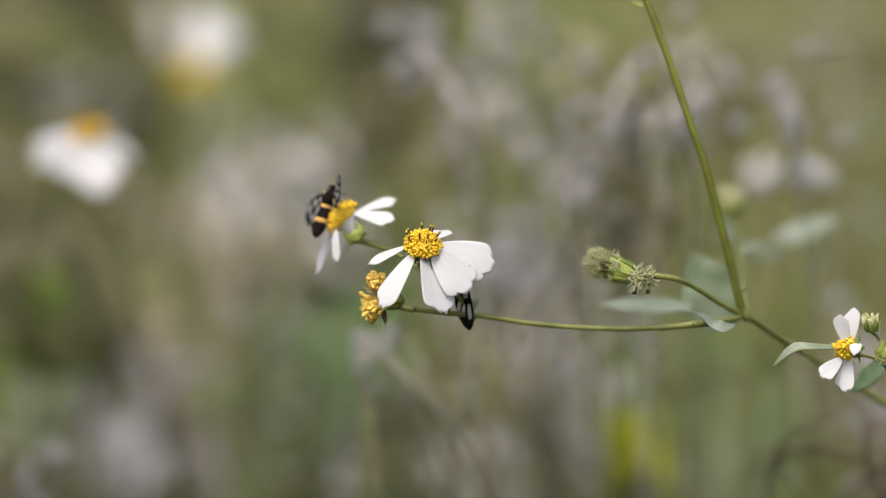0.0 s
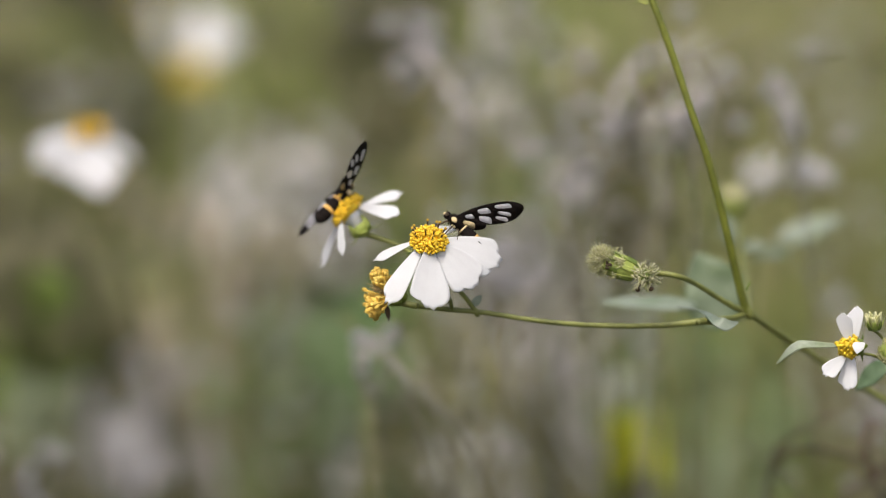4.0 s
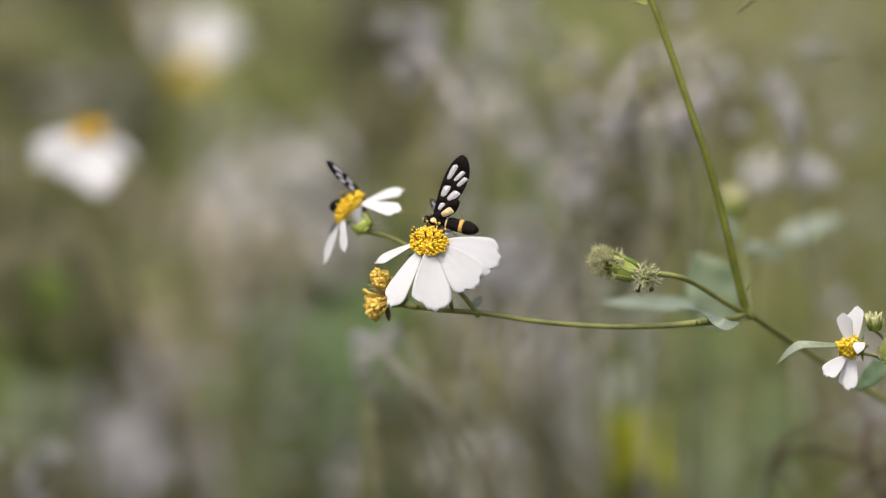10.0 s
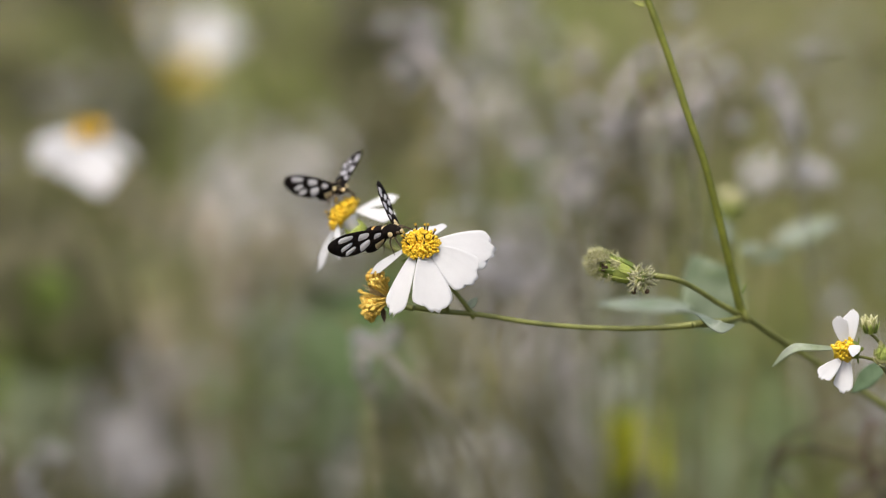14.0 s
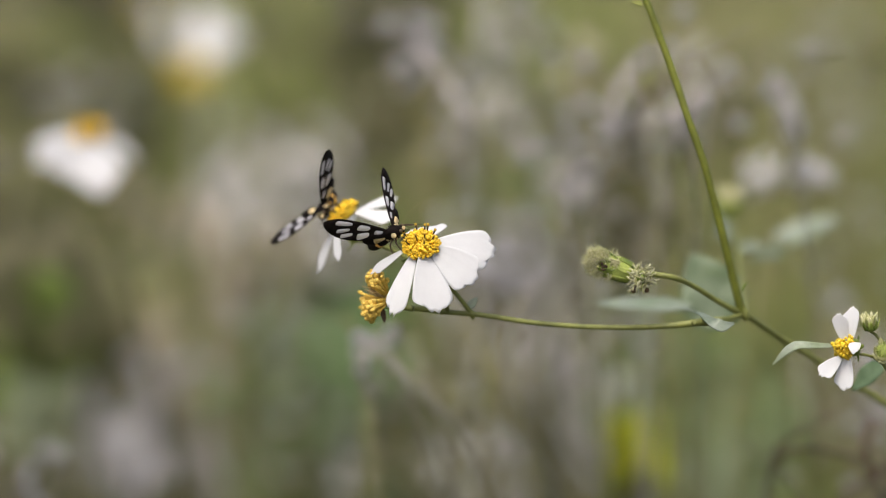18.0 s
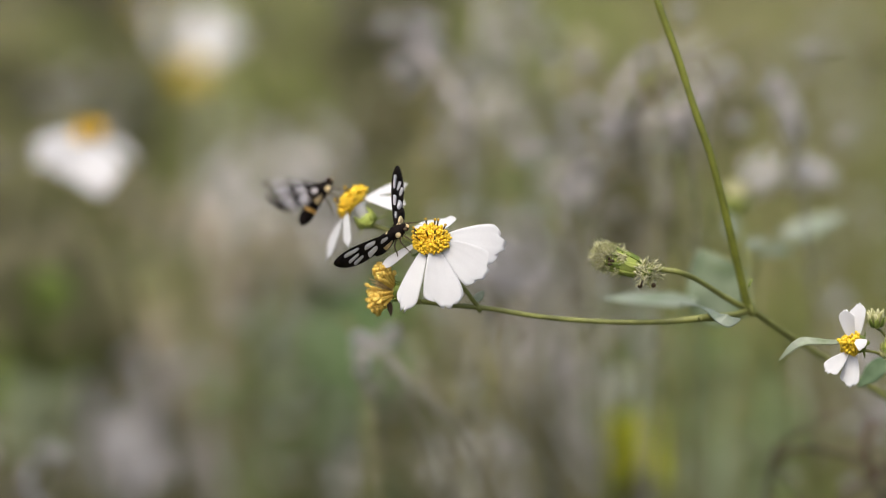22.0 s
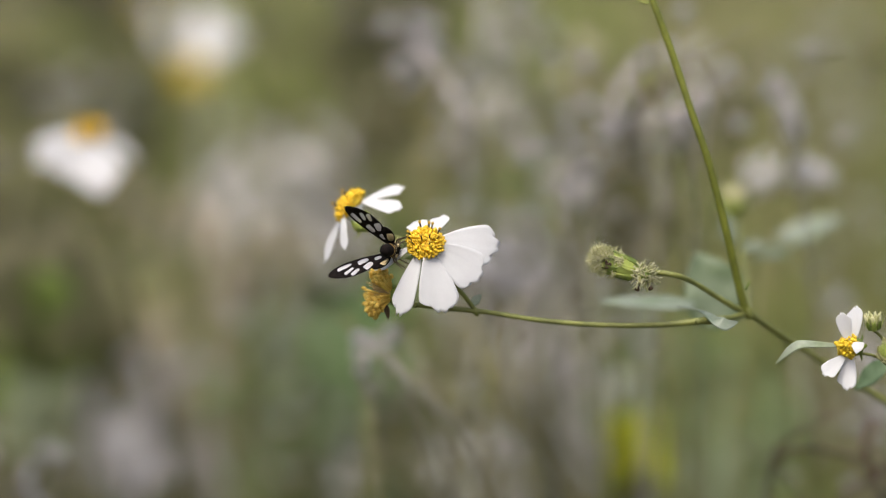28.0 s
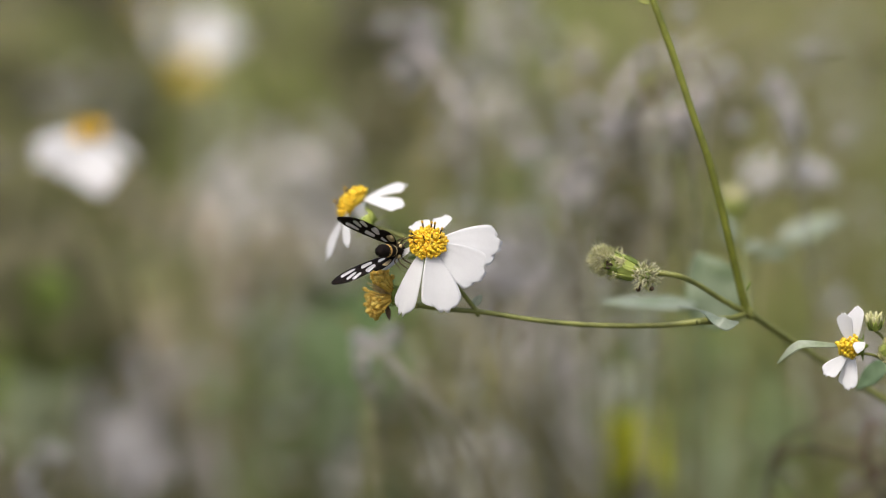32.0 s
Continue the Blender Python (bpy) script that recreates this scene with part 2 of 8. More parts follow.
def floret_dome(bm, radius, height, count, size, seed, open_every=9):
    """Packed florets over a dome about z (mm)."""
    r = random.Random(seed)
    lathe(bm, [(-0.8 * MM, radius * 0.75 * MM)] + [(height * math.sin(a) * MM * 0.86, max(radius * 0.86 * math.cos(a), 0.05) * MM)
                                                  for a in [k * math.pi / 2 / 6 for k in range(7)]], sides=14)
    for i in range(count):
        f = (i + 0.5) / count
        a = i * 2.399963
        pol = math.acos(1 - f * 0.98)
        a += r.uniform(-.12, .12)
        pol = max(0.0, pol + r.uniform(-.05, .05))
        p = Vector((radius * math.sin(pol) * math.cos(a), radius * math.sin(pol) * math.sin(a), height * math.cos(pol)))
        nrm = Vector((p.x / radius ** 2, p.y / radius ** 2, p.z / height ** 2)).normalized()
        nrm = (nrm + Vector((0, 0, 0.35))).normalized()
        s = size * (0.72 + 0.6 * r.random())
        h = s * (0.85 + 0.75 * r.random() ** 2)
        nrm = (nrm + Vector((r.uniform(-.25, .25), r.uniform(-.25, .25), 0))).normalized()
        m = axis_frame((p - nrm * 0.5 * s) * MM, nrm, up=(0.3, 0.9, 0.1))
        lathe(bm, [(0, s * 0.36 * MM), (h * 0.45 * MM, s * 0.40 * MM), (h * 0.8 * MM, s * 0.50 * MM), (h * 1.02 * MM, s * 0.34 * MM),
                   (h * 1.05 * MM, s * 0.08 * MM)], m, sides=6)
    return bm


def flower_head(parent, m, petals, disc=(4.4, 3.2, 120, 0.82), stamens=8, seed=1, reflex=28, calyx=True, label="", pedicel=(), florets=None, calyx_material=None, calyx_size=1.0, calyx_drop=0.0, disc_turn=Matrix()):
    """disc florets, ray petals given as (azimuth, length, width, reflex, twist), stamens, and the green calyx beneath."""
    dome = floret_dome(bmesh.new(), disc[0], disc[1], disc[2], disc[3], seed)
    dome.transform(disc_turn)
    head = part("flower_head", dome, florets or DISC, parent, label)
    head.matrix_basis = m
    r = random.Random(seed)
    for i, (az, ln, wd, rf, tw) in enumerate(petals):
        p = part("petal", petal_mesh(ln, wd, 3 if wd > 5 else 2, 0.04, 0.05 + 0.04 * r.random(), seed * 17 + i), PETAL, head, "white ray petal with a notched tip")
        a = radians(az)
        p.matrix_basis = (Matrix.Rotation(a, 4, "Z") @ Matrix.Translation((disc[0] * 0.78 * MM, 0, (0.1 - 0.14 * (i % 2)) * MM))
                          @ Matrix.Rotation(radians(rf), 4, "Y") @ Matrix.Rotation(radians(tw + r.uniform(-4, 4)), 4, "X"))
    for i in range(stamens):
        a = i * 2.4 + seed
        el = 0.55 + 0.75 * r.random()
        d = Vector((math.cos(a) * math.cos(el), math.sin(a) * math.cos(el), math.sin(el)))
        p0 = Vector((d.x * disc[0], d.y * disc[0], d.z * disc[1])) * 0.9 * MM
        nn = (d + Vector((0, 0, 0.8))).normalized()
        ln = (1.9 + 0.8 * r.random()) * MM
        s = part("stamen", tube(bmesh.new(), [p0, p0 + nn * ln * 0.5, p0 + nn * ln], [0.22 * MM, 0.2 * MM, 0.26 * MM], 6, 2), ANTHER, head, "dark stamen with yellow tip")
        lathe_m = axis_frame(p0 + nn * ln, nn, up=(0.2, 0.9, 0.3))
        bmt = lathe(bmesh.new(), [(-0.1 * MM, 0.22 * MM), (0.15 * MM, 0.40 * MM), (0.5 * MM, 0.32 * MM), (0.62 * MM, 0.1 * MM)], lathe_m, 7)
        part("pollen_tip", bmt, POLLEN, head)
    if pedicel:
        inv = m.inverted()
        part("pedicel", tube(bmesh.new(), [inv @ q for q in pedicel], [.85 * MM, .7 * MM, .66 * MM, .62 * MM, .6 * MM], 8, 6), STEM, head)
    if calyx:
        shrink = Matrix.Translation((0, 0, -calyx_drop * MM)) @ Matrix.Diagonal((calyx_size, calyx_size, calyx_size, 1))
        cup = part("receptacle", lathe(bmesh.new(), [(-4.4 * MM, 0.7 * MM), (-4.0 * MM, 1.6 * MM), (-2.8 * MM, 2.9 * MM), (-1.4 * MM, 3.3 * MM), (-0.4 * MM, 3.2 * MM)], sides=14), calyx_material or CALYX, head)
        for k in range(8):
            a = k * math.pi / 4 + 0.2
            def f(u, v, a=a):
                s = 2 * v - 1
                w = 1.25 * (1 - u ** 2.2) + 0.05
                q = Vector((3.0 + 0.9 * math.sin(u * 2.6), w * s, -3.4 + 5.0 * u)) if k % 2 else Vector((2.7 + 3.2 * u, w * s * 0.8, -3.3 - 1.2 * u * (1 - u) - 0.6 * u))
                return Matrix.Rotation(a, 3, "Z") @ q * MM
            part("bract", slab(bmesh.new(), f, 6, 4, 0.25 * MM), calyx_material or CALYX, head).matrix_basis = shrink
        cup.matrix_basis = shrink
        if calyx_drop:
            part("petal_collar", lathe(bmesh.new(), [((-calyx_drop - 1.2) * MM, 1.9 * MM), (-calyx_drop * .5 * MM, 2.2 * MM), (-.4 * MM, disc[0] * .66 * MM)], sides=14), PETAL, head, "white bases of the ray petals")
    return head


def bud_head(parent, m, radius, height, count, size, mats, seed, name="seed_head", label="", spread=1.0, jitter=.3):
    """A closed or spent head: an urn of green bracts with a brush of florets on top."""
    r = random.Random(seed)
    bm = bmesh.new()
    loose = []
    for i in range(count):
        f = (i + 0.5) / count
        a = i * 2.399963
        pol = math.acos(1 - f * spread)
        d = Vector((math.sin(pol) * math.cos(a), math.sin(pol) * math.sin(a), math.cos(pol)))
        d = (d + Vector((r.uniform(-jitter, jitter), r.uniform(-jitter, jitter), 0.2 + r.uniform(-jitter, jitter) * .5))).normalized()
        p = Vector((d.x * radius, d.y * radius, height * d.z)) * 0.72
        ln = size * (0.55 + 0.95 * r.random())
        k = size * (0.17 if count < 50 else 0.115) * r.uniform(.75, 1.2)
        mm = axis_frame(p * MM, d, up=(0.3, 0.8, 0.4))
        fl = bmesh.new()
        loose.append(fl)
        lathe(fl, [(-0.3 * ln * MM, k * MM), (ln * 0.5 * MM, k * 0.9 * MM), (ln * 0.8 * MM, k * 1.6 * MM), (ln * MM, k * 1.1 * MM), (ln * 1.05 * MM, 0.2 * k * MM)], mm, 6)
    lathe(bm, [(-radius * 0.5 * MM, radius * 0.6 * MM), (0, radius * 0.85 * MM), (height * 0.6 * MM, radius * 0.6 * MM), (height * 0.8 * MM, radius * 0.1 * MM)], sides=10)
    head = part(name, bm, mats[0], parent, label)
    head.matrix_basis = m
    for fl in loose:
        part("floret", fl, mats[0], head)
    part("receptacle", lathe(bmesh.new(), [(-radius * 1.7 * MM, radius * 0.25 * MM), (-radius * 1.4 * MM, radius * 0.6 * MM), (-radius * 0.8 * MM, radius * 0.86 * MM), (-0.05 * MM, radius * 0.9 * MM)], sides=12), mats[1], head)
    for k in range(7):
        a = k * 2 * math.pi / 7
        def f(u, v, a=a, k=k):
            s = 2 * v - 1
            w = radius * 0.36 * (1 - u ** 2) + 0.04
            q = Vector((radius * (0.75 + 0.34 * math.sin(u * 2.4) + 0.25 * u * (k % 3)), w * s, -radius * 1.25 + radius * 1.7 * u))
            return Matrix.Rotation(a, 3, "Z") @ q * MM
        part("bract", slab(bmesh.new(), f, 5, 3, 0.22 * MM), mats[1], head)
    return head


def leaf_mesh(length, width, bend=0.2, fold=0.25, teeth=9, seed=0):
    """A toothed leaf along +x (mm)."""
    r = random.Random(seed)
    ph = r.random() * 6

    def f(u, v):
        s = 2 * v - 1
        w = width * 0.5 * (math.sin(math.pi * min(1, 0.06 + u * 0.94) ** 0.75) ** 0.85 + 0.03)
        w *= 1 + 0.10 * abs(((u * teeth) % 1) - 0.5) * (abs(s) > 0.7)
        z = -bend * length * u * u + fold * abs(s) * w + 0.03 * width * math.sin(u * 14 + ph) * s
        return Vector((length * u, w * s, z)) * MM
    return slab(bmesh.new(), f, 20, 8, 0.3 * MM)


def ball(rx, ry, rz, m=Matrix(), n=8):
    return lathe(bmesh.new(), [(-rz * math.cos(math.pi * k / n), max(1e-5, math.sin(math.pi * k / n) * rx)) for k in range(n + 1)],
                 m @ Matrix.Diagonal((1, ry / rx, 1, 1)), 14)


def curl(bm, p, d, ln, r0, r1, rng, sag=.5):
    """One short curled filament from p along d (mm)."""
    side = Vector((rng.uniform(-1, 1), rng.uniform(-1, 1), rng.uniform(-1, 1))) * sag * ln
    tube(bm, [p * MM, (p + d * ln * .55 + side * .12) * MM, (p + d * ln * .9 + side * .55) * MM], [r0 * MM, r0 * MM, r1 * MM], 4, 2)


def seed_head(parent, m):
    """A long fuzzy head going to seed: green urn, its tip and flank bristling with pale filaments."""
    r = random.Random(51)
    body = lathe(bmesh.new(), [(-6.2 * MM, .7 * MM), (-5.2 * MM, 1.7 * MM), (-3.4 * MM, 2.6 * MM), (-1.0 * MM, 2.8 * MM), (1.6 * MM, 2.4 * MM), (3.4 * MM, 1.6 * MM), (4.2 * MM, .4 * MM)], sides=14)
    head = part("seed_head", body, PALECALYX, parent, "pale green fuzzy seed head")
    head.matrix_basis = m
    for k in range(14):
        a = k * 2 * math.pi / 7 + (.4 if k > 6 else 0)
        z0, rise = (-4.6, 4.6) if k < 7 else (-1.8, 4.8)
        def f(u, v, a=a, z0=z0, rise=rise):
            s = 2 * v - 1
            q = Vector((2.35 + .45 * math.sin(u * 2.3), (.62 * (1 - u ** 2.4) + .06) * s, z0 + rise * u))
            return Matrix.Rotation(a, 3, "Z") @ q * MM
        part("bract", slab(bmesh.new(), f, 6, 4, .22 * MM), CALYX if k % 3 else PALECALYX, head)
    tufts = bmesh.new(), bmesh.new()
    for i in range(1700):
        a = r.uniform(0, 6.283)
        z = r.uniform(-2.2, 4.4) if i % 5 < 2 else r.uniform(1.2, 4.4)
        rad = 2.6 * math.sqrt(max(.06, 1 - ((z + .6) / 5.2) ** 2))
        p = Vector((math.cos(a) * rad, math.sin(a) * rad, z))
        d = Vector((math.cos(a) * .8, math.sin(a) * .8, .2 + .9 * max(0, z) / 4 + r.uniform(-.3, .4))).normalized()
        # a dried hollow and the open florets stay bare of fuzz
        if p.x > 0 and (abs(z - 1.5) < 1.0 and abs(p.y + .9) < 1.0 or z < .8 and i % 4):
            continue
        curl(tufts[i % 3 == 0], p, d, r.uniform(.7, 1.5) + (.4 if z > 2.4 else 0), .075, .045, r, 1.2)
    part("fuzz", tufts[0], SEEDFUZZ, head)
    part("fuzz", tufts[1], BUDGREEN, head)
    for i in range(60):
        p = Vector((2.3 + r.uniform(-.1, .3), .9 + r.uniform(-1.0, .9), -.5 + r.uniform(-1.0, 1.1)))
        fl = bmesh.new()
        curl(fl, p, Vector((.8, r.uniform(-.3, .3), .5)).normalized(), r.uniform(.6, 1.2), .16, .11, r, .7)
        part("floret", fl, PALEBUD, head)
    for i in range(12):
        p = Vector((2.3 + r.uniform(-.15, .2), -.9 + r.uniform(-.7, .6), 1.5 + r.uniform(-.7, .7)))
        fl = bmesh.new()
        curl(fl, p, Vector((.6, r.uniform(-.4, .4), r.uniform(-.3, .6))).normalized(), r.uniform(.4, .7), .36, .24, r, .6)
        part("dried_floret", fl, ANTHER, head, "dark dried floret")
    return head


def shaggy_head(parent, m):
    """A small round head with loose curled florets and two dark dried stamens."""
    r = random.Random(52)
    head = part("seed_head", ball(2.1 * MM, 2.1 * MM, 2.1 * MM), CALYX, parent, "shaggy yellow-green seed head")
    head.matrix_basis = m
    for i in range(140):
        z = 1 - 1.75 * (i + .5) / 140
        a = i * 2.4
        d = Vector((math.cos(a) * math.sqrt(1 - z * z), math.sin(a) * math.sqrt(1 - z * z), z))
        fl = bmesh.new()
        curl(fl, d * 1.8, d, r.uniform(1.0, 1.8), .2, .17, r, 1.9)
        part("floret", fl, SEEDFUZZ if i % 4 else BUDGREEN, head)
    for x, y in ((-2.1, -3.6), (1.5, -3.4)):
        bm = ball(.72 * MM, .72 * MM, .8 * MM, Matrix.Translation(Vector((x, y, .6)) * MM), 6)
        tube(bm, [Vector((x * .5, y * .5, .4)) * MM, Vector((x, y * .95, .6)) * MM], [.12 * MM, .1 * MM], 4, 2)
        part("dried_stamen", bm, ANTHER, head, "dark dried stamen")
    return head


def opening_bud(parent, m):
    """A small urn of green bracts packed with upright cream florets, a few leaning out."""
    r = random.Random(54)
    head = part("flower_bud", lathe(bmesh.new(), [(-.4 * MM, .5 * MM), (.5 * MM, 1.5 * MM), (1.8 * MM, 2.0 * MM), (2.6 * MM, 1.7 * MM)], sides=12), PALECALYX, parent, "opening cream and green flower bud")
    head.matrix_basis = m
    for i in range(30):
        a = i * 2.4
        rad = 2.2 * math.sqrt((i + .5) / 30)
        lean = (.05 + .13 * rad) * (1.6 if i % 6 == 0 else 1)
        p = Vector((math.cos(a) * rad * .8, math.sin(a) * rad * .8, 1.4))
        d = Vector((math.cos(a) * lean, math.sin(a) * lean, 1)).normalized()
        ln = r.uniform(2.5, 3.9) - .25 * rad
        w = r.uniform(.36, .5)
        fl = tube(bmesh.new(), [p * MM, (p + d * ln * .55) * MM, (p + d * ln + Vector((r.uniform(-.4, .4), r.uniform(-.4, .4), 0))) * MM], [w * MM, w * 1.15 * MM, w * .45 * MM], 6, 2)
        part("floret", fl, PALEBUD if i % 3 else BUDGREEN, head)
    for k in range(8):
        a = k * math.pi / 4
        def f(u, v, a=a, k=k):
            s = 2 * v - 1
            return Matrix.Rotation(a, 3, "Z") @ Vector((1.5 + .9 * math.sin(u * 1.7) + .3 * (k % 3) * u, .62 * (1 - u ** 2) * s, .1 + 3.0 * u)) * MM
        part("bract", slab(bmesh.new(), f, 5, 3, .2 * MM), CALYX if k % 2 else PALECALYX, head)
    return head


def withered_head(parent, m):
    """Two ragged tufts of drying yellow florets, straw bristles between them, over a green urn."""
    r = random.Random(53)
    head = part("withered_head", lathe(bmesh.new(), [(-4.6 * MM, .7 * MM), (-3.8 * MM, 1.7 * MM), (-2.2 * MM, 2.5 * MM), (-.6 * MM, 2.5 * MM), (.2 * MM, 1.9 * MM)], sides=14), CALYX, parent, "withered yellow-brown flower head")
    head.matrix_basis = m
    for lift, count, reach in ((2.5, 56, 7.0), (-1.9, 66, 7.0)):
        for i in range(count):
            d = Vector((r.gauss(0, .36), lift * .24 + r.gauss(0, .24), .75)).normalized()
            p = Vector((d.x * 1.6, lift * .42 + r.uniform(-.8, .8), -.2))
            ln = reach * (r.uniform(.3, .75) if i % 3 == 0 else r.uniform(.7, 1.05))
            bend = Vector((r.uniform(-.9, .9), r.uniform(-.9, .9), r.uniform(-.6, .2)))
            q = p + d * ln + bend
            fl = tube(bmesh.new(), [p * MM, (p + d * ln * .6 + bend * .3) * MM, q * MM], [.3 * MM, .42 * MM, .42 * MM], 5, 2)
            for _ in range(3):
                k = r.uniform(.4, .78)
                o = q + Vector((r.uniform(-.4, .4), r.uniform(-.4, .4), r.uniform(-.5, .35)))
                lathe(fl, [(-k * MM, .1 * k * MM), (-.5 * k * MM, .8 * k * MM), (.3 * k * MM, .9 * k * MM), (k * MM, .15 * k * MM)], axis_frame(o * MM, d, up=(.3, .8, .4)), 6)
            part("floret", fl, WILT, head)
    for i in range(22):
        br = bmesh.new()
        p = Vector((r.uniform(-1.6, 1.6), r.uniform(-.2, 1.6), 0))
        curl(br, p, Vector((r.uniform(-.3, .3), r.uniform(-.12, .25), 1)).normalized(), r.uniform(3.6, 6.4), .18, .12, r, .3)
        part("bristle", br, STRAW, head)
    for k in range(7):
        a = k * 2 * math.pi / 7
        def f(u, v, a=a):
            s = 2 * v - 1
            return Matrix.Rotation(a, 3, "Z") @ Vector((2.3 + .6 * u, .8 * (1 - u ** 2) * s, -3 + 3.4 * u)) * MM
        part("bract", slab(bmesh.new(), f, 5, 3, .22 * MM), CALYX, head)
    return head


# ---- the flowering plant ----
def bidens():
    """A branching stem with open, spent and budding heads."""
    base = Vector((0.27, 0.035, 0))
    plant = tagged(new("flowering_weed"), "slender green weed with white and yellow daisy-like flowers", "flower")
    plant.location = base

    def L(p):
        return Vector(p) - base

    def rod(name, pts, radii, label="", sides=9, material=None):
        return part(name, tube(bmesh.new(), [L(p) for p in pts], [x * MM for x in radii], sides, 7), material or STEM, plant, label)

    rod("main_stem", [(0.0820, 0.0241, 0.5973), (0.0942, 0.036, 0.5872), (0.1095, 0.048, 0.5756), (0.1296, 0.056, 0.5607), (0.162, 0.056, 0.5346), (0.235, 0.03, 0.38), (0.262, 0.035, 0.2), (0.27, 0.035, 0)],
        [.85, .9, .95, 1.0, 1.2, 1.5, 1.9, 2.3], "olive green main stem")
    rod("upright_stem", [(0.0811, 0.0242, 0.5978), (0.0790, 0.0236, 0.6054), (0.0751, 0.0226, 0.6212), (0.0703, 0.0230, 0.6390), (0.0660, 0.0244, 0.6511), (0.0612, 0.0271, 0.6653), (0.0564, 0.0296, 0.6780), (0.0537, 0.0311, 0.6855), (0.0497, 0.0300, 0.7009), (0.0475, 0.0349, 0.7156)],
        [1.3, 1.12, 1.06, 1.04, 1.02, 1.0, .96, .9, .8, .6], "deep green upright stem", material=GREENSTEM)
    rod("side_branch", [(0.0706, 0.0081, 0.5988), (0.0577, 0.0083, 0.5974), (0.0418, 0.0083, 0.5972), (0.0251, 0.0082, 0.5984), (0.0100, 0.0080, 0.6007), (0.0009, 0.0075, 0.6016), (-0.0074, 0.0060, 0.6029), (-0.0109, 0.0045, 0.6039)],
        [1.05, .8, .72, .7, .72, .72, .7, .75])
    rod("branch_fork", [(0.0811, 0.0241, 0.5973), (0.0766, 0.0180, 0.5973), (0.0706, 0.0081, 0.5987), (0.0666, 0.0041, 0.5991)], [.7, .8, 1.15, .7])
    rod("bud_stalk", [(0.0808, 0.0242, 0.5976), (0.0743, 0.0189, 0.6020), (0.0670, 0.0129, 0.6076), (0.0612, 0.0055, 0.6114), (0.0553, 0.0066, 0.6121)], [.9, .75, .72, .75, .8])
    rod("flower_stalk", [(0.0076, 0.0080, 0.6008), (0.0051, 0.0074, 0.6044), (0.0017, 0.0060, 0.6090), (-0.0018, 0.0052, 0.6153)], [.65, .62, .6, .8])
    rod("rear_stalk", [(0.0012, 0.0075, 0.6014), (0.0002, 0.0063, 0.6051), (-0.0024, 0.0102, 0.6094)], [.55, .6, .6])
    rod("wilted_stalk", [(-0.0081, 0.0029, 0.6035), (-0.0109, 0.0040, 0.6039), (-0.0121, 0.0043, 0.6043)], [.8, .95, 1.1])
    rod("right_stalk", [(0.1311, 0.056, 0.5599), (0.1210, 0.0091, 0.5828), (0.1150, -0.0006, 0.5905), (0.1087, -0.0033, 0.5926)], [.5, .45, .4, .42])
    rod("right_bud_stalk", [(0.1200, 0.0053, 0.5844), (0.1174, 0.0028, 0.5927), (0.1152, 0.0005, 0.5964), (0.1136, -0.0002, 0.5978)], [.42, .4, .38, .4])
    rod("low_bud_stalk", [(0.1203, 0.0052, 0.5840), (0.1178, -0.0002, 0.5876), (0.1160, -0.0026, 0.5910)], [.4, .38, .4])
    # node swellings
    for p, s in (((0.0816, 0.0242, 0.5978), 1.5), ((0.0076, 0.0080, 0.6008), .9)):
        part("node", lathe(bmesh.new(), [(-1.5 * s * MM, .45 * s * MM), (-.8 * s * MM, .8 * s * MM), (0, .92 * s * MM), (.8 * s * MM, .78 * s * MM), (1.5 * s * MM, .45 * s * MM)],
                           Matrix.Translation(L(p)) @ Matrix.Rotation(-.35, 4, "Y")), STEM, plant)

    def leaf(p, axis, up, ln, wd, mt, bend=.15, fold=.2, seed=0, name="leaf", label=""):
        o = part(name, leaf_mesh(ln, wd, bend, fold, 9, seed), mt, plant, label)
        x = Vector(axis).normalized()
        z = Vector(up)
        z = (z - x * z.dot(x)).normalized()
        o.matrix_basis = Matrix.Translation(L(p)) @ Matrix((x, z.cross(x), z)).transposed().to_4x4()

    def blade(rib, widths, up, mt, fold=.2, label=""):
        """A leaf along a bent midrib, its half-widths given in mm from base to tip."""
        line = smooth_line([L(p) for p in rib], 6)
        k = len(line) - 1
        def f(u, v):
            i = min(int(u * k), k - 1)
            p = line[i].lerp(line[i + 1], u * k - i)
            x = (line[i + 1] - line[i]).normalized()
            side = Vector(up).cross(x).normalized()
            g = u * (len(widths) - 1)
            j = min(int(g), len(widths) - 2)
            w = (widths[j] + (widths[j + 1] - widths[j]) * (g - j)) * MM * (2 * v - 1)
            return p + side * w + x.cross(side) * abs(w) * fold
        return part("leaf", slab(bmesh.new(), f, k, 6, .25 * MM), mt, plant, label)

    leaf((0.0695, 0.0620, 0.5914), (-.97, .2, .03), (-.02, -.30, .9), 28, 7.4, LEAF, .04, .12, 1, label="pale grey-green toothed leaf")
    blade([(0.0636, 0.04, 0.5956), (0.0666, 0.03, 0.5972), (0.0691, 0.014, 0.5996), (0.0714, 0.002, 0.6001), (0.074, 0.0, 0.5993), (0.0774, 0.002, 0.5995)], [.4, 1.0, 1.3, 1.6, 1.8, .2], (.2, -.85, .5), LEAF, .12)
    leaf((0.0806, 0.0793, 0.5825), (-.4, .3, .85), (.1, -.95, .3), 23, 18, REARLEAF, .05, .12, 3)
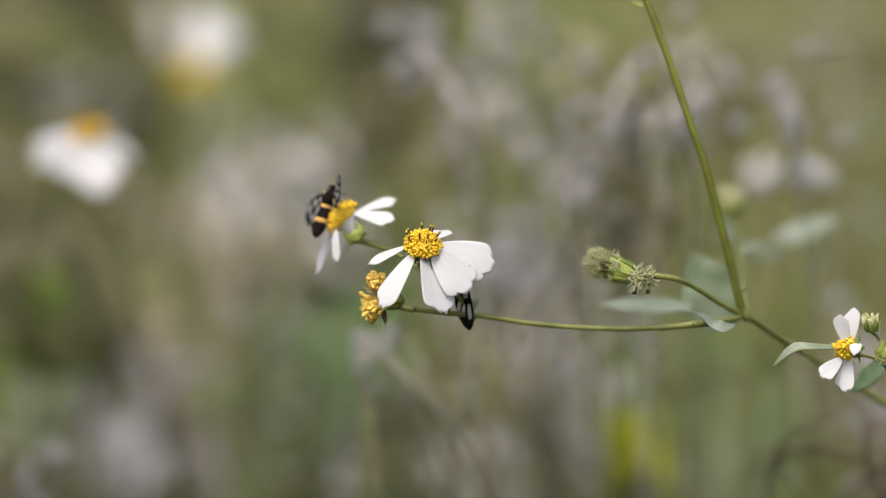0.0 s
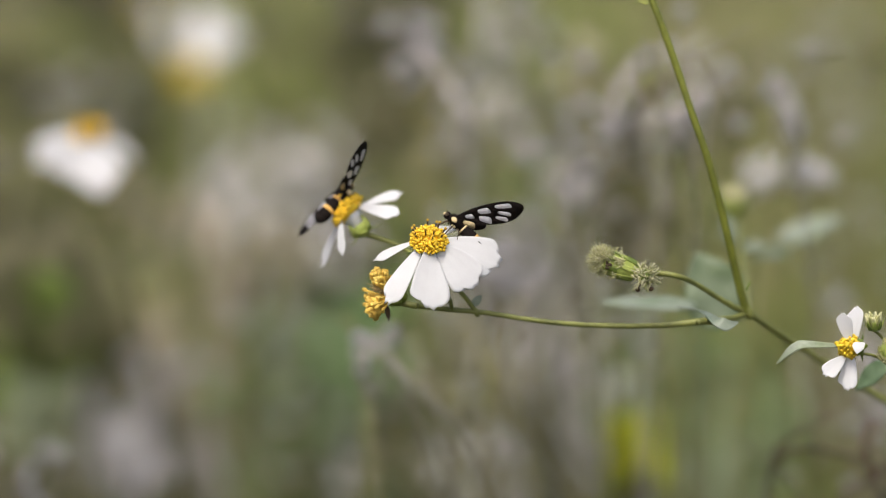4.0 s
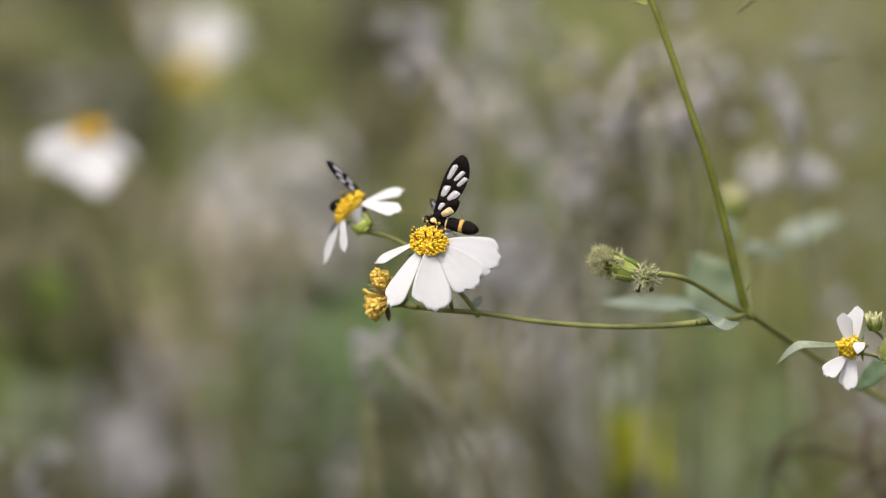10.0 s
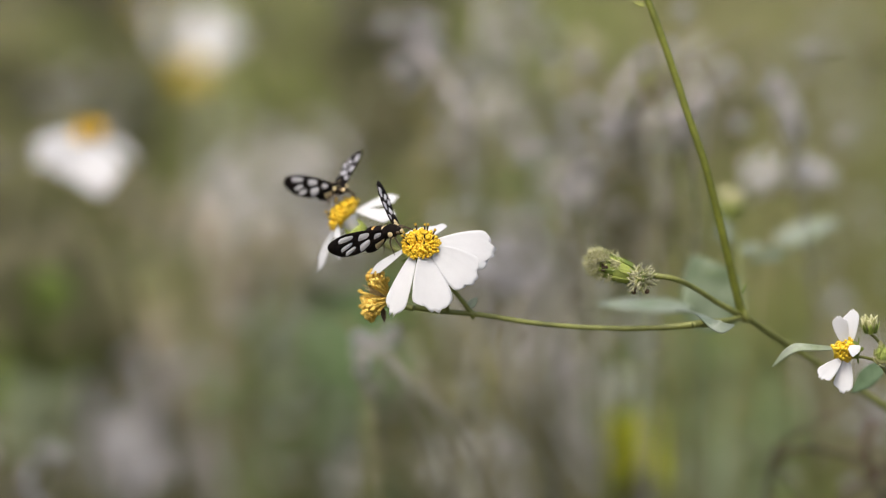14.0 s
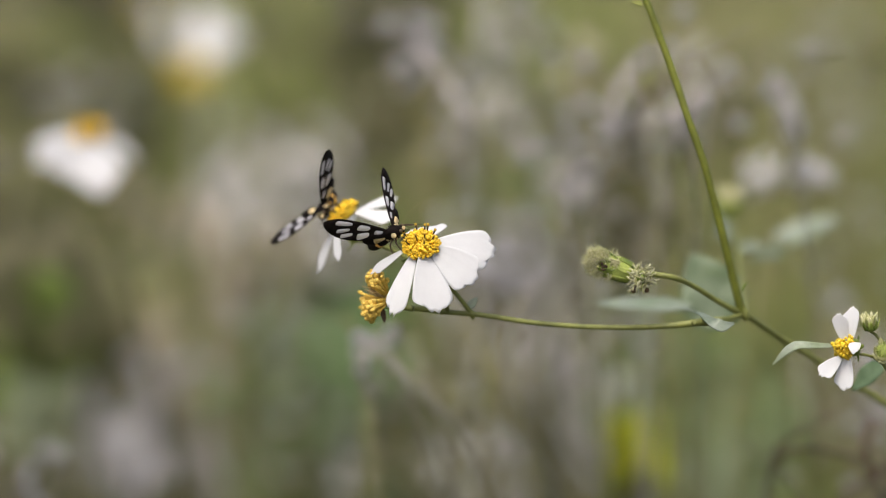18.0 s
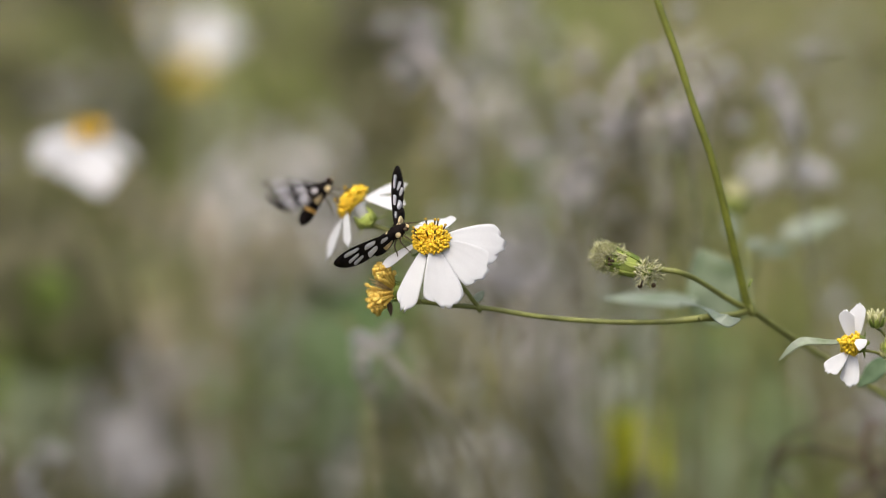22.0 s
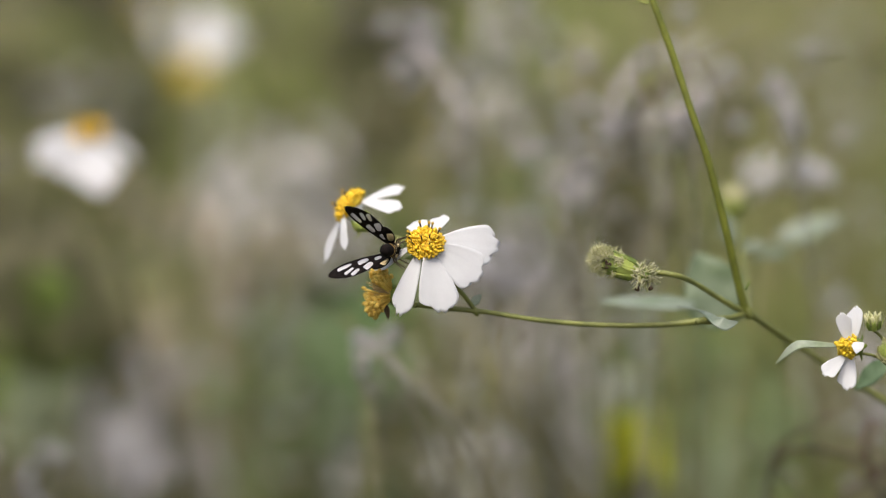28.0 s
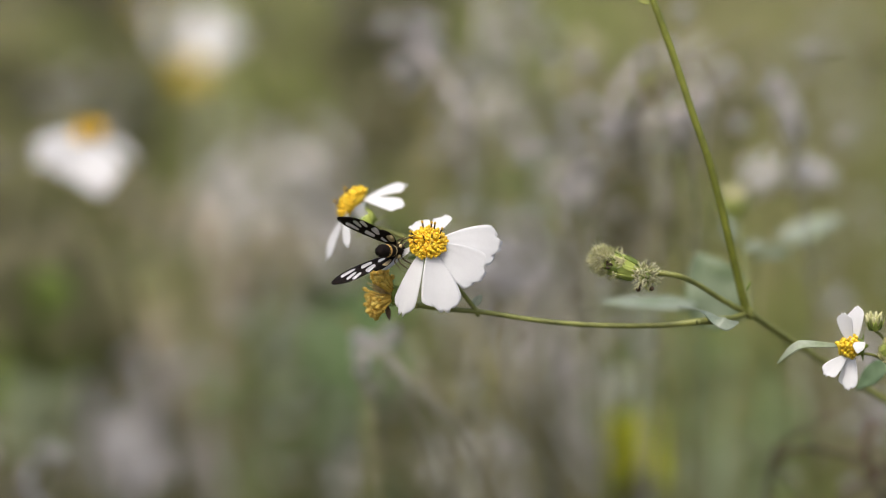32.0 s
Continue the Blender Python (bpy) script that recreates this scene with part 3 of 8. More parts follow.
    blade([(0.1054, 0.003, 0.5931), (0.101, 0.0, 0.5938), (0.0968, -0.002, 0.5944), (0.0935, -0.002, 0.5942), (0.0909, -0.001, 0.5923), (0.0878, 0.001, 0.5885)], [.4, .85, 1.1, 1.4, 1.1, .15], (.25, -.62, .75), PALEUNDER, .15, "pale leaf with a drooping tip")
    leaf((0.1190, 0.0196, 0.5843), (-.72, .1, -.6), (-.3, -.6, .6), 11, 6, DARKLEAF, .1, .2, 5)
    leaf((0.0068, 0.0082, 0.6027), (.5, .1, .62), (-.3, -.9, .3), 3.5, 2.4, LEAF, .05, .2, 6, label="small grey-green bract")
    leaf((0.0801, 0.0106, 0.6065), (.35, 0, .9), (-.9, 0, .3), 2.6, 1.7, CALYX, .05, .2, 6)

    leaf((0.0538, 0.0303, 0.6813), (-.9, -.2, .3), (.2, -.6, .75), 3.6, 1.8, STEM, .1, .2, 7, label="small olive leaf at a stem joint")

    V = lambda r, u, c: Vector((r, -c * .9816 + u * .1908, u * .9816 + c * .1908))
    heads = {}
    heads["front"] = flower_head(plant, axis_frame(L((-0.0063, -0.0016, 0.6220)), V(-.14, .72, .68), V(0, 1, 0)),
        [(14, 17.2, 11.0, 19, 31), (-19, 14.1, 11.4, 31, 25), (-72, 16.1, 10.8, 35, -13), (-114, 17.5, 6.2, 34, -7), (-170, 13.2, 3.2, 32, -9), (78, 11.8, 5.0, 14, -4), (110, 10.5, 6.0, 19, 0)],
        (4.75, 3.75, 230, .78), 11, 1, label="white flower head with a golden disc")
    heads["rear"] = flower_head(plant, axis_frame(L((-0.0262, 0.0271, 0.6233)), V(-.6, .78, -.1), V(0, 1, 0)),
        [(116, 12.9, 4.2, 12, 48), (71, 12.0, 5.2, 45, 33), (-100, 13.9, 3.8, 23, -50), (-41, 11.1, 3.6, 46, -7), (174, 11.4, 5.0, -6, 0)],
        (4.9, 3.4, 200, .8), 6, 2, calyx_material=PALECALYX, calyx_size=.82, calyx_drop=3.5, disc_turn=Matrix.Translation((-0.00000, 0.00037, 0.00047)) @ Matrix.Rotation(radians(13), 4, (0.986, 0.130, -0.100)), label="white flower head seen from the side",
        pedicel=[L((-0.0219, 0.0267, 0.6181)), L((-0.0179, 0.025, 0.6172)), L((-0.0125, 0.0216, 0.6157)), L((-0.0064, 0.0139, 0.6131)), L((-0.0021, 0.0101, 0.6089))])
    heads["right"] = flower_head(plant, axis_frame(L((0.1079, -0.0036, 0.5942)), V(-.94, .10, .28), V(0, 1, 0)), [],
        (2.95, 4.2, 105, .92), 0, 3, label="small white flower head half turned away", florets=YOUNGDISC, calyx_size=.62)
    inv = heads["right"].matrix_basis.inverted()
    for p, along, facing, ln, wd, sd in [
        ((0.1078, -0.003, 0.5953), V(0.05, 1.00, -0.10), V(-0.55, 0.00, 0.80), 9.9, 5.0, 31),
        ((0.1064, -0.005, 0.5959), V(-0.26, 0.97, 0.20), V(-0.50, 0.10, 0.83), 8.2, 4.6, 32),
        ((0.1072, -0.004, 0.5916), V(-0.18, -0.98, 0.15), V(-0.30, 0.00, 0.95), 9.2, 5.3, 33),
        ((0.1052, -0.0052, 0.5918), V(-0.76, -0.66, 0.35), V(-0.05, 0.15, 0.98), 8.0, 4.6, 34),
        ((0.1072, -0.0074, 0.5958), V(0.87, -0.49, 0.20), V(0.35, 0.25, 0.90), 3.1, 3.9, 35)]:
        x = along.normalized()
        z = (facing - x * facing.dot(x)).normalized()
        o = part("petal", petal_mesh(ln, wd, 3, .05, .05, sd), PETAL, heads["right"], "white ray petal with a notched tip")
        o.matrix_basis = inv @ Matrix.Translation(L(p)) @ Matrix((x, z.cross(x), z)).transposed().to_4x4()
    withered_head(plant, axis_frame(L((-0.0153, 0.0038, 0.6062)), V(-.97, .10, .2), V(0, 1, 0)))
    seed_head(plant, axis_frame(L((0.0445, 0.0070, 0.6142)), V(-.93, .33, .10), V(0, 1, 0)) @ Matrix.Diagonal((1.15, 1.15, 1.22, 1)))
    shaggy_head(plant, axis_frame(L((0.0526, 0.0026, 0.6120)), V(-.25, -.1, .95), V(0, 1, 0)))
    opening_bud(plant, axis_frame(L((0.1135, -0.0007, 0.5982)), V(-.10, .97, .2), V(0, 0, 1)))
    bud_head(plant, axis_frame(L((0.1168, -0.0033, 0.5931)), V(-.1, .45, .88), V(0, 1, 0)), 2.4, 1.5, 70, .8, (PALECALYX, PALEBUD), 8, "flower_bud", "yellow-green flower bud", .9)
    bud_head(plant, axis_frame(L((0.0472, 0.0343, 0.7179)), V(-.3, .9, 0), V(0, 0, 1)), 2.4, 2.4, 22, 2, (BUDGREEN, CALYX), 9, "flower_bud", "pale green flower bud", .9)
    # a shoot behind the upright stem, with leaves and a pale bud
    rod("rear_shoot", [(0.0822, 0.0261, 0.5969), (0.0837, 0.0567, 0.5971), (0.0852, 0.0979, 0.5995), (0.0864, 0.1389, 0.6009), (0.0857, 0.1447, 0.6045)], [1.0, .9, .9, .8, .8])
    rod("rear_twig", [(0.0852, 0.0978, 0.5992), (0.0931, 0.1177, 0.5965), (0.1071, 0.1872, 0.5874)], [.8, .7, .6])
    bud_head(plant, axis_frame(L((0.0853, 0.1451, 0.6065)), V(.05, .95, .2), V(0, 0, 1)), 3.4, 3.2, 26, 2.2, (PALEBUD, PALECALYX), 31, "flower_bud", "pale cream flower bud", .9)
    leaf((0.1028, 0.1869, 0.5856), (.88, .1, .38), (-.1, -.6, .75), 22, 8, LEAF, .05, .15, 32)
    leaf((0.0893, 0.1570, 0.5893), (.9, .1, -.1), (0, -.5, .85), 15, 7, LEAF, .05, .15, 33)
    leaf((0.0847, 0.1280, 0.5970), (-.3, .1, .9), (0, -.9, .3), 9, 5, LEAF, .05, .15, 34)
    # a dry bract hangs below the withered head
    leaf((-0.0163, 0.0030, 0.6034), (.12, 0, -.95), (0, -.9, .1), 4, 1.3, BROWN, .05, .3, 9, "dry_bract", "brown dry bract")
    return plant, heads


plant, heads = bidens()


# ---- moths ----
def outline(bm, pts, closed_per=5):
    """Edges of a smooth closed loop through a few points (mm)."""
    p = [Vector((x, y, 0)) for x, y in pts]
    n = len(p)
    vs = []
    for i in range(n):
        a, b, c, d = p[i - 1], p[i], p[(i + 1) % n], p[(i + 2) % n]
        for k in range(closed_per):
            t = k / closed_per
            vs.append(bm.verts.new(0.5 * MM * ((2 * b) + (c - a) * t + (2 * a - 5 * b + 4 * c - d) * t * t + (3 * b - a - 3 * c + d) * t ** 3)))
    return [bm.edges.new((vs[i], vs[(i + 1) % len(vs)])) for i in range(len(vs))]


def oval(cx, cy, a, b, turn, n=10, lean=0.25):
    c, s = math.cos(radians(turn)), math.sin(radians(turn))
    out = []
    for k in range(n):
        t = 2 * math.pi * k / n
        ct, st = math.cos(t), math.sin(t)
        x = a * math.copysign(abs(ct) ** .6, ct)
        y = b * math.copysign(abs(st) ** .6, st) * (1 + lean * ct)
        out.append((cx + (x + .35 * y) * c - y * s, cy + (x + .35 * y) * s + y * c))
    return out


def thicken(bm, t):
    geom = bmesh.ops.extrude_face_region(bm, geom=bm.faces[:])
    bmesh.ops.translate(bm, verts=[g for g in geom["geom"] if isinstance(g, bmesh.types.BMVert)], vec=(0, 0, t))
    bmesh.ops.translate(bm, verts=bm.verts[:], vec=(0, 0, -t / 2))
    bmesh.ops.recalc_face_normals(bm, faces=bm.faces[:])
    # a shallow camber along the wing
    for v in bm.verts:
        v.co.z -= 0.9 * MM * (v.co.x / (16 * MM)) ** 2 - 0.03 * v.co.y
    return bm


def wing_frame(pts, panes):
    bm = bmesh.new()
    e = outline(bm, pts)
    for p in panes:
        e += outline(bm, oval(*p), 2)
    bmesh.ops.triangle_fill(bm, use_beauty=True, edges=e)
    return thicken(bm, 0.09 * MM)


def wing_pane(p):
    bm = bmesh.new()
    cx, cy, a, b, t = p
    e = outline(bm, oval(cx, cy, a * 1.03, b * 1.03, t), 2)
    bmesh.ops.triangle_fill(bm, use_beauty=True, edges=e)
    return thicken(bm, 0.04 * MM)


FORE = [(0, -.6), (4, -1.35), (9, -1.65), (13, -1.25), (15.5, -.25), (16.7, 1.0), (15.9, 2.6), (13.4, 4.0), (10.2, 4.3), (6.5, 3.6), (2.5, 1.9), (0, .7)]
FORE_PANES = [(11.9, -.15, 2.05, .66, 9), (11.6, 1.85, 1.65, .52, 26), (10.5, 3.0, 1.55, .56, 28), (7.0, -.1, 1.5, .8, 6), (6.6, 2.15, 1.6, .86, 30), (3.2, .3, 1.0, .62, 9)]
HIND = [(.2, .4), (3, .7), (6.2, 2.4), (7.8, 4.4), (7.2, 6.0), (4.4, 5.9), (1.8, 4.0), (.2, 1.6)]
HIND_PANES = [(3.0, 3.1, 2.0, 1.15, 42)]


def moth(label, band):
    """Body along +y, back up; wings are parts that turn on it."""
    it = tagged(new("wasp_moth"), label, "moth", group="moths on the flowers")
    it.scale = (1.1, 1.1, 1.1)
    ay = Matrix.Rotation(radians(-90), 4, "X")       # z of a lathe becomes +y
    th = part("thorax", ball(1.75 * MM, 1.6 * MM, 2.3 * MM, Matrix.Translation((0, .3 * MM, 0)) @ ay), BLACK, it)
    for s in (-1, 1):
        part("collar_spot", ball(.72 * MM, .4 * MM, .85 * MM, Matrix.Translation((s * 1.5 * MM, 1.0 * MM, .3 * MM)) @ Matrix.Rotation(s * .9, 4, "Y") @ ay, 6), CREAM, th, "cream yellow spot")
    hd = part("head", ball(1.05 * MM, 1.0 * MM, .95 * MM, Matrix.Translation((0, 3.0 * MM, -.1 * MM)) @ ay), BLACK, it)
    part("face", ball(.6 * MM, .55 * MM, .5 * MM, Matrix.Translation((0, 3.65 * MM, -.1 * MM)) @ ay, 6), CREAM, hd, "pale yellow face")
    for s in (-1, 1):
        part("eye", ball(.55 * MM, .5 * MM, .5 * MM, Matrix.Translation((s * .75 * MM, 3.25 * MM, .1 * MM)), 6), HORN, hd)
        part("antenna", tube(bmesh.new(), [(s * .4 * MM, 3.7 * MM, .5 * MM), (s * 1.5 * MM, 6.0 * MM, 1.5 * MM), (s * 2.9 * MM, 8.4 * MM, 1.7 * MM), (s * 3.8 * MM, 10 * MM, 1.4 * MM)],
                             [.05 * MM, .06 * MM, .05 * MM, .03 * MM], 5, 5), ANTENNA, it, "thread-like antenna")
        part("side_spot", ball(.55 * MM, .35 * MM, .6 * MM, Matrix.Translation((s * 1.2 * MM, .2 * MM, -1.15 * MM)) @ ay, 6), CREAM, th, "cream yellow spot")
        for k, (y, out, fw) in enumerate(((1.3, 3.4, 2.6), (.3, 4.4, .4), (-.7, 4.2, -2.6))):
            part("leg", tube(bmesh.new(), [(s * .8 * MM, y * MM, -1.0 * MM), (s * out * .6 * MM, (y + fw * .4) * MM, -1.3 * MM), (s * out * .85 * MM, (y + fw * .8) * MM, -3.4 * MM), (s * out * MM, (y + fw * 1.3) * MM, -4.6 * MM)],
                             [.2 * MM, .2 * MM, .13 * MM, .06 * MM], 5, 4), HORN, it)
    prof = [(-10.1, .15), (-9.9, .5), (-9.4, .98), (-8.8, 1.34), (-8.7, 1.32), (-7.9, 1.58), (-7.1, 1.68), (-7.0, 1.64), (-5.4, 1.6), (-4.6, 1.6), (-4.5, 1.55), (-3.4, 1.54), (-3.3, 1.48), (-2.2, 1.38), (-1.2, 1.15)]
    tilt = Matrix.Rotation(radians(7), 4, "X")
    ab = part("abdomen", lathe(bmesh.new(), [(z * MM, r * MM * (1 + .03 * (k % 2))) for k, (z, r) in enumerate(prof)], tilt @ ay, 14), BLACK, it)
    for z0, z1, r, bm_ in ((-6.9 if band is ORANGE else -6.7, -5.1, 1.655, band), (-2.6 if band is ORANGE else -2.4, -1.8, 1.45, band if band is ORANGE else CREAM)):
        part("band", lathe(bmesh.new(), [(z0 * MM, (r - .22) * MM), ((z0 + .2) * MM, (r - .04) * MM), ((z1 - .2) * MM, r * MM), (z1 * MM, (r - .12) * MM)], tilt @ ay, 16), bm_, ab, "pale abdominal band")
    # short dark hair over the thorax and the base of the abdomen
    rh = random.Random(12)
    fur = bmesh.new()
    for k in range(260):
        z = 1 - 2 * (k + .5) / 260
        a = k * 2.4
        d = Vector((math.cos(a) * math.sqrt(1 - z * z), z, math.sin(a) * math.sqrt(1 - z * z)))
        p = Vector((d.x * 1.7, .3 + d.y * 2.2, d.z * 1.55)) * MM
        d = (d + Vector((rh.uniform(-.4, .4), -.7, rh.uniform(-.4, .4)))).normalized()
        lathe(fur, [(-.1 * MM, .06 * MM), (rh.uniform(.35, .8) * MM, .012 * MM)], axis_frame(p, d, up=(.3, .2, .9)), 3)
    part("fur", fur, BLACK, th)
    wings = []
    for s in (-1, 1):
        w = part("wing", wing_frame(FORE, FORE_PANES), BLACK, it, "black wing with milky clear windows")
        for p in FORE_PANES:
            part("wing_window", wing_pane(p), PANE, w)
        # the hind wing rides under the fore wing
        h = part("hind_wing", wing_frame(HIND, HIND_PANES), BLACK, w)
        h.scale = (.8, .72, 1)
        h.location.z = -.16 * MM
        hp = part("wing_window", wing_pane(HIND_PANES[0]), CREAM, w)
        hp.scale = (.8, .72, 1)
        hp.location.z = -.16 * MM
        w.location = (s * 1.15 * MM, .7 * MM, .75 * MM)
        wings.append(w)
    return it, wings


moth_front, wings_front = moth("black moth with clear wing windows feeding on white flower", AMBER)
moth_rear, wings_rear = moth("black moth with orange band and clear wing windows", ORANGE)


# ---- white butterfly ----
def white_butterfly():
    it = tagged(new("white_butterfly"), "white butterfly with charcoal wing tips in flight", "butterfly")
    ay = Matrix.Rotation(radians(-90), 4, "X")
    part("thorax", ball(1.7 * MM, 1.7 * MM, 3 * MM, ay), GREYWING, it)
    part("head", ball(1.1 * MM, 1.1 * MM, 1.1 * MM, Matrix.Translation((0, 3.6 * MM, 0)) @ ay), GREYWING, it)
    part("abdomen", lathe(bmesh.new(), [(-12 * MM, .2 * MM), (-11 * MM, .9 * MM), (-7 * MM, 1.4 * MM), (-3 * MM, 1.4 * MM), (-1.5 * MM, 1 * MM)], ay, 12), WHITEWING, it)
    for s in (-1, 1):
        part("antenna", tube(bmesh.new(), [(s * .4 * MM, 4.2 * MM, .3 * MM), (s * 2.5 * MM, 8 * MM, 1.2 * MM), (s * 4 * MM, 11.5 * MM, 1.6 * MM)], [.12 * MM, .1 * MM, .2 * MM], 5, 4), HORN, it)
    fore = [(0, -1), (9, -3.4), (18, -4.6), (24.5, -4.0), (26, -1.5), (24, 3), (21, 8), (15, 9.6), (8, 6), (0, 1.5)]
    hind = [(0, .5), (8, 4), (15, 7), (19.5, 12), (19, 18), (14, 22), (8, 21), (3, 14), (0, 5)]
    tip = [(19, -4.5), (24.4, -3.9), (25.8, -1.4), (24.3, 2.2), (22.4, .6)]
    wings = []
    for s in (-1, 1):
        def sheet(pts, t):
            bm = bmesh.new()
            bmesh.ops.triangle_fill(bm, use_beauty=True, edges=outline(bm, pts))
            return thicken(bm, t * MM)
        w = part("wing", sheet(fore, .12), WHITEWING, it, "white wing with a charcoal tip")
        part("dark_tip", sheet(tip, .2), GREYWING, w)
        part("dark_spot", sheet(oval(16, 3.2, 1.3, 1.0, 0), .2), GREYWING, w)
        hw = part("hind_wing", sheet(hind, .12), WHITEWING, w)
        hw.location.z = -.25 * MM
        w.location = (s * 1.1 * MM, .5 * MM, 1.0 * MM)
        wings.append(w)
    return it, wings


butterfly, wings_white = white_butterfly()


# ---- a tiny fly ----
def tiny_fly():
    it = tagged(new("tiny_fly"), "tiny dark fly in the air", "fly")
    part("body", ball(.55 * MM, .55 * MM, 1.0 * MM), BLACK, it)
    part("head", ball(.42 * MM, .42 * MM, .4 * MM, Matrix.Translation((0, 0, 1.2 * MM))), HORN, it)
    for s in (-1, 1):
        part("wing", slab(bmesh.new(), lambda u, v: Vector((s * (.3 + 1.5 * u), .5 + .1 * u, (v - .5) * (.5 + .9 * u) - .6 * u)) * MM, 4, 3, .05 * MM), PANE, it)
    return it


fly = tiny_fly()


# ---- the meadow behind ----
def blades(name, material, count, seed, x0, x1, y0, y1, h0, h1, width, lean, label, category, fan=True):
    """Tufted grass or thin stalks, rooted in the ground."""
    r = np.random.RandomState(seed)
    seg = 4 if fan else 3
    edge = np.random.RandomState(seed + 500)
    verts, faces = [], []
    tufts = r.rand(max(6, count // 14), 2)
    for i in range(count):
        c = np.clip(tufts[r.randint(len(tufts))] + r.randn(2) * (0.012 if fan else 0.025), 0, 1)
        y = y0 + (y1 - y0) * c[1] ** 1.25
        x = (x0 + (x1 - x0) * c[0]) * (0.5 + 0.65 * (y - y0) / (y1 - y0) if fan else 1)
        if fan:
            x *= edge.uniform(.5, 1.5)
            y += edge.rand() ** 3 * 0.9
        h = h0 + (h1 - h0) * r.rand()
        a = r.rand() * 6.283
        ln = lean * h * (0.3 + r.rand())
        dx, dy = math.cos(a) * ln, math.sin(a) * ln
        b = r.rand() * 6.283
        wx, wy = math.cos(b) * width, math.sin(b) * width * 0.6
        n0 = len(verts)
        for k in range(seg + 1):
            t = k / seg
            s = (1 - t ** 1.6) * 0.5 + 0.04
            px, py, pz = x + dx * t ** 2, y + dy * t ** 2, h * (t - 0.22 * lean * t ** 3)
            verts += [(px - wx * s, py - wy * s, pz), (px + wx * s, py + wy * s, pz), (px - wy * s * .5, py + wx * s * .5, pz)]
        for k in range(seg):
            q = n0 + 3 * k
            faces += [(q, q + 1, q + 4, q + 3), (q + 1, q + 2, q + 5, q + 4), (q + 2, q, q + 3, q + 5)]
    me = bpy.data.meshes.new(name)
    me.from_pydata(verts, [], faces)
    me.materials.append(material)
    return tagged(new(name, me), label, category, kind="stuff")


blades("dry_grass", DRYGRASS, 15000, 3, -2.2, 2.2, .45, 7.5, .22, .52, .006, .8, "dense straw-coloured dry meadow grass", "grass")
blades("green_grass", GREENGRASS, 20000, 4, -2.2, 2.2, .4, 7.5, .2, .5, .008, .85, "dense olive green meadow grass", "grass")
blades("dry_stalks", GREYGRASS, 1300, 5, -2.0, 2.0, .6, 6, .35, .66, .0045, .3, "pale tan dry weed stalks", "weeds")
blades("meadow_grass", DRYGRASS, 9000, 8, -1.3, 1.3, .78, 2.4, .3, .55, .008, .85, "dense olive and straw meadow grass behind the flowers", "grass")
blades("seeding_grass", GREENGRASS, 9000, 9, -1.3, 1.3, .74, 2.4, .3, .55, .009, .85, "dense yellow-green meadow grass behind the flowers", "grass")
blades("short_grass", GREENGRASS, 14000, 6, -4.5, 4.5, -4.5, .6, .04, .24, .008, .6, "short olive green grass round the plant's foot", "grass", False)
blades("far_grass", DRYGRASS, 26000, 10, -7, 7, -6, 12, .15, .42, .014, .5, "straw-coloured meadow grass spreading to all sides", "grass", False)
blades("far_green", GREENGRASS, 26000, 11, -7, 7, -6, 12, .15, .42, .016, .5, "olive green meadow grass spreading to all sides", "grass", False)


def fluff_mesh(radius, seed, spikes=34):
    """A dry seed head: a tuft of pale bristles (mm)."""
    r = random.Random(seed)
    bm = bmesh.new()
    for i in range(spikes):
        z = 1 - 1.7 * (i + .5) / spikes
        a = i * 2.4
        d = Vector((math.cos(a) * math.sqrt(1 - z * z), math.sin(a) * math.sqrt(1 - z * z), z))
        d = (d + Vector((r.uniform(-.2, .2), r.uniform(-.2, .2), .25))).normalized()
        ln = radius * r.uniform(.75, 1.1)
        m = axis_frame((0, 0, 0), d, up=(.3, .8, .5))
        lathe(bm, [(0, .05 * radius * MM), (ln * .7 * MM, .15 * radius * MM), (ln * MM, .03 * radius * MM)], m, 4)
    return bm


def dry_weed(at, spread, count, radius, seed, material=None, stalk=None, label="dry greyish weed with pale seed tufts"):
    """A dead stalk from the ground whose branches carry seed tufts around a crown."""
    r = random.Random(seed)
    at = Vector(at)
    foot = Vector((at.x + r.uniform(-.05, .05), at.y + r.uniform(-.03, .06), 0))
    it = tagged(new("dry_weed"), label, "weed", group="dry weeds")
    it.location = foot
    fork = (at - foot) * max(.72, 1 - 2.2 * spread / at.z)
    part("stalk", tube(bmesh.new(), [Vector((0, 0, 0)), fork * .5 + Vector((r.uniform(-.02, .02), 0, 0)), fork], [1.4 * MM, .7 * MM, .45 * MM], 6, 4), OLIVESTALK, it)
    first = None
    for k in range(count):
        g = Vector((r.gauss(0, .5) * spread, r.gauss(0, .5) * spread, r.gauss(0, .55) * spread * 1.2))
        tip = at - foot + g
        mid = (fork + tip) / 2 + Vector((g.x * .3, g.y * .3, 0))
        part("twig", tube(bmesh.new(), [fork, mid, tip], [.45 * MM, .38 * MM, .3 * MM], 5, 4), stalk or OLIVESTALK, it)
        m = Matrix.Translation(tip) @ Matrix.Rotation(r.uniform(0, 6), 4, "Z") @ Matrix.Rotation(r.uniform(-.5, .5), 4, "X")
        if first is None:
            first = part("seed_tuft", fluff_mesh(radius, seed), material or FLUFF, it)
            first.matrix_basis = m
        else:
            reuse("seed_tuft", first, m, it)
    return it


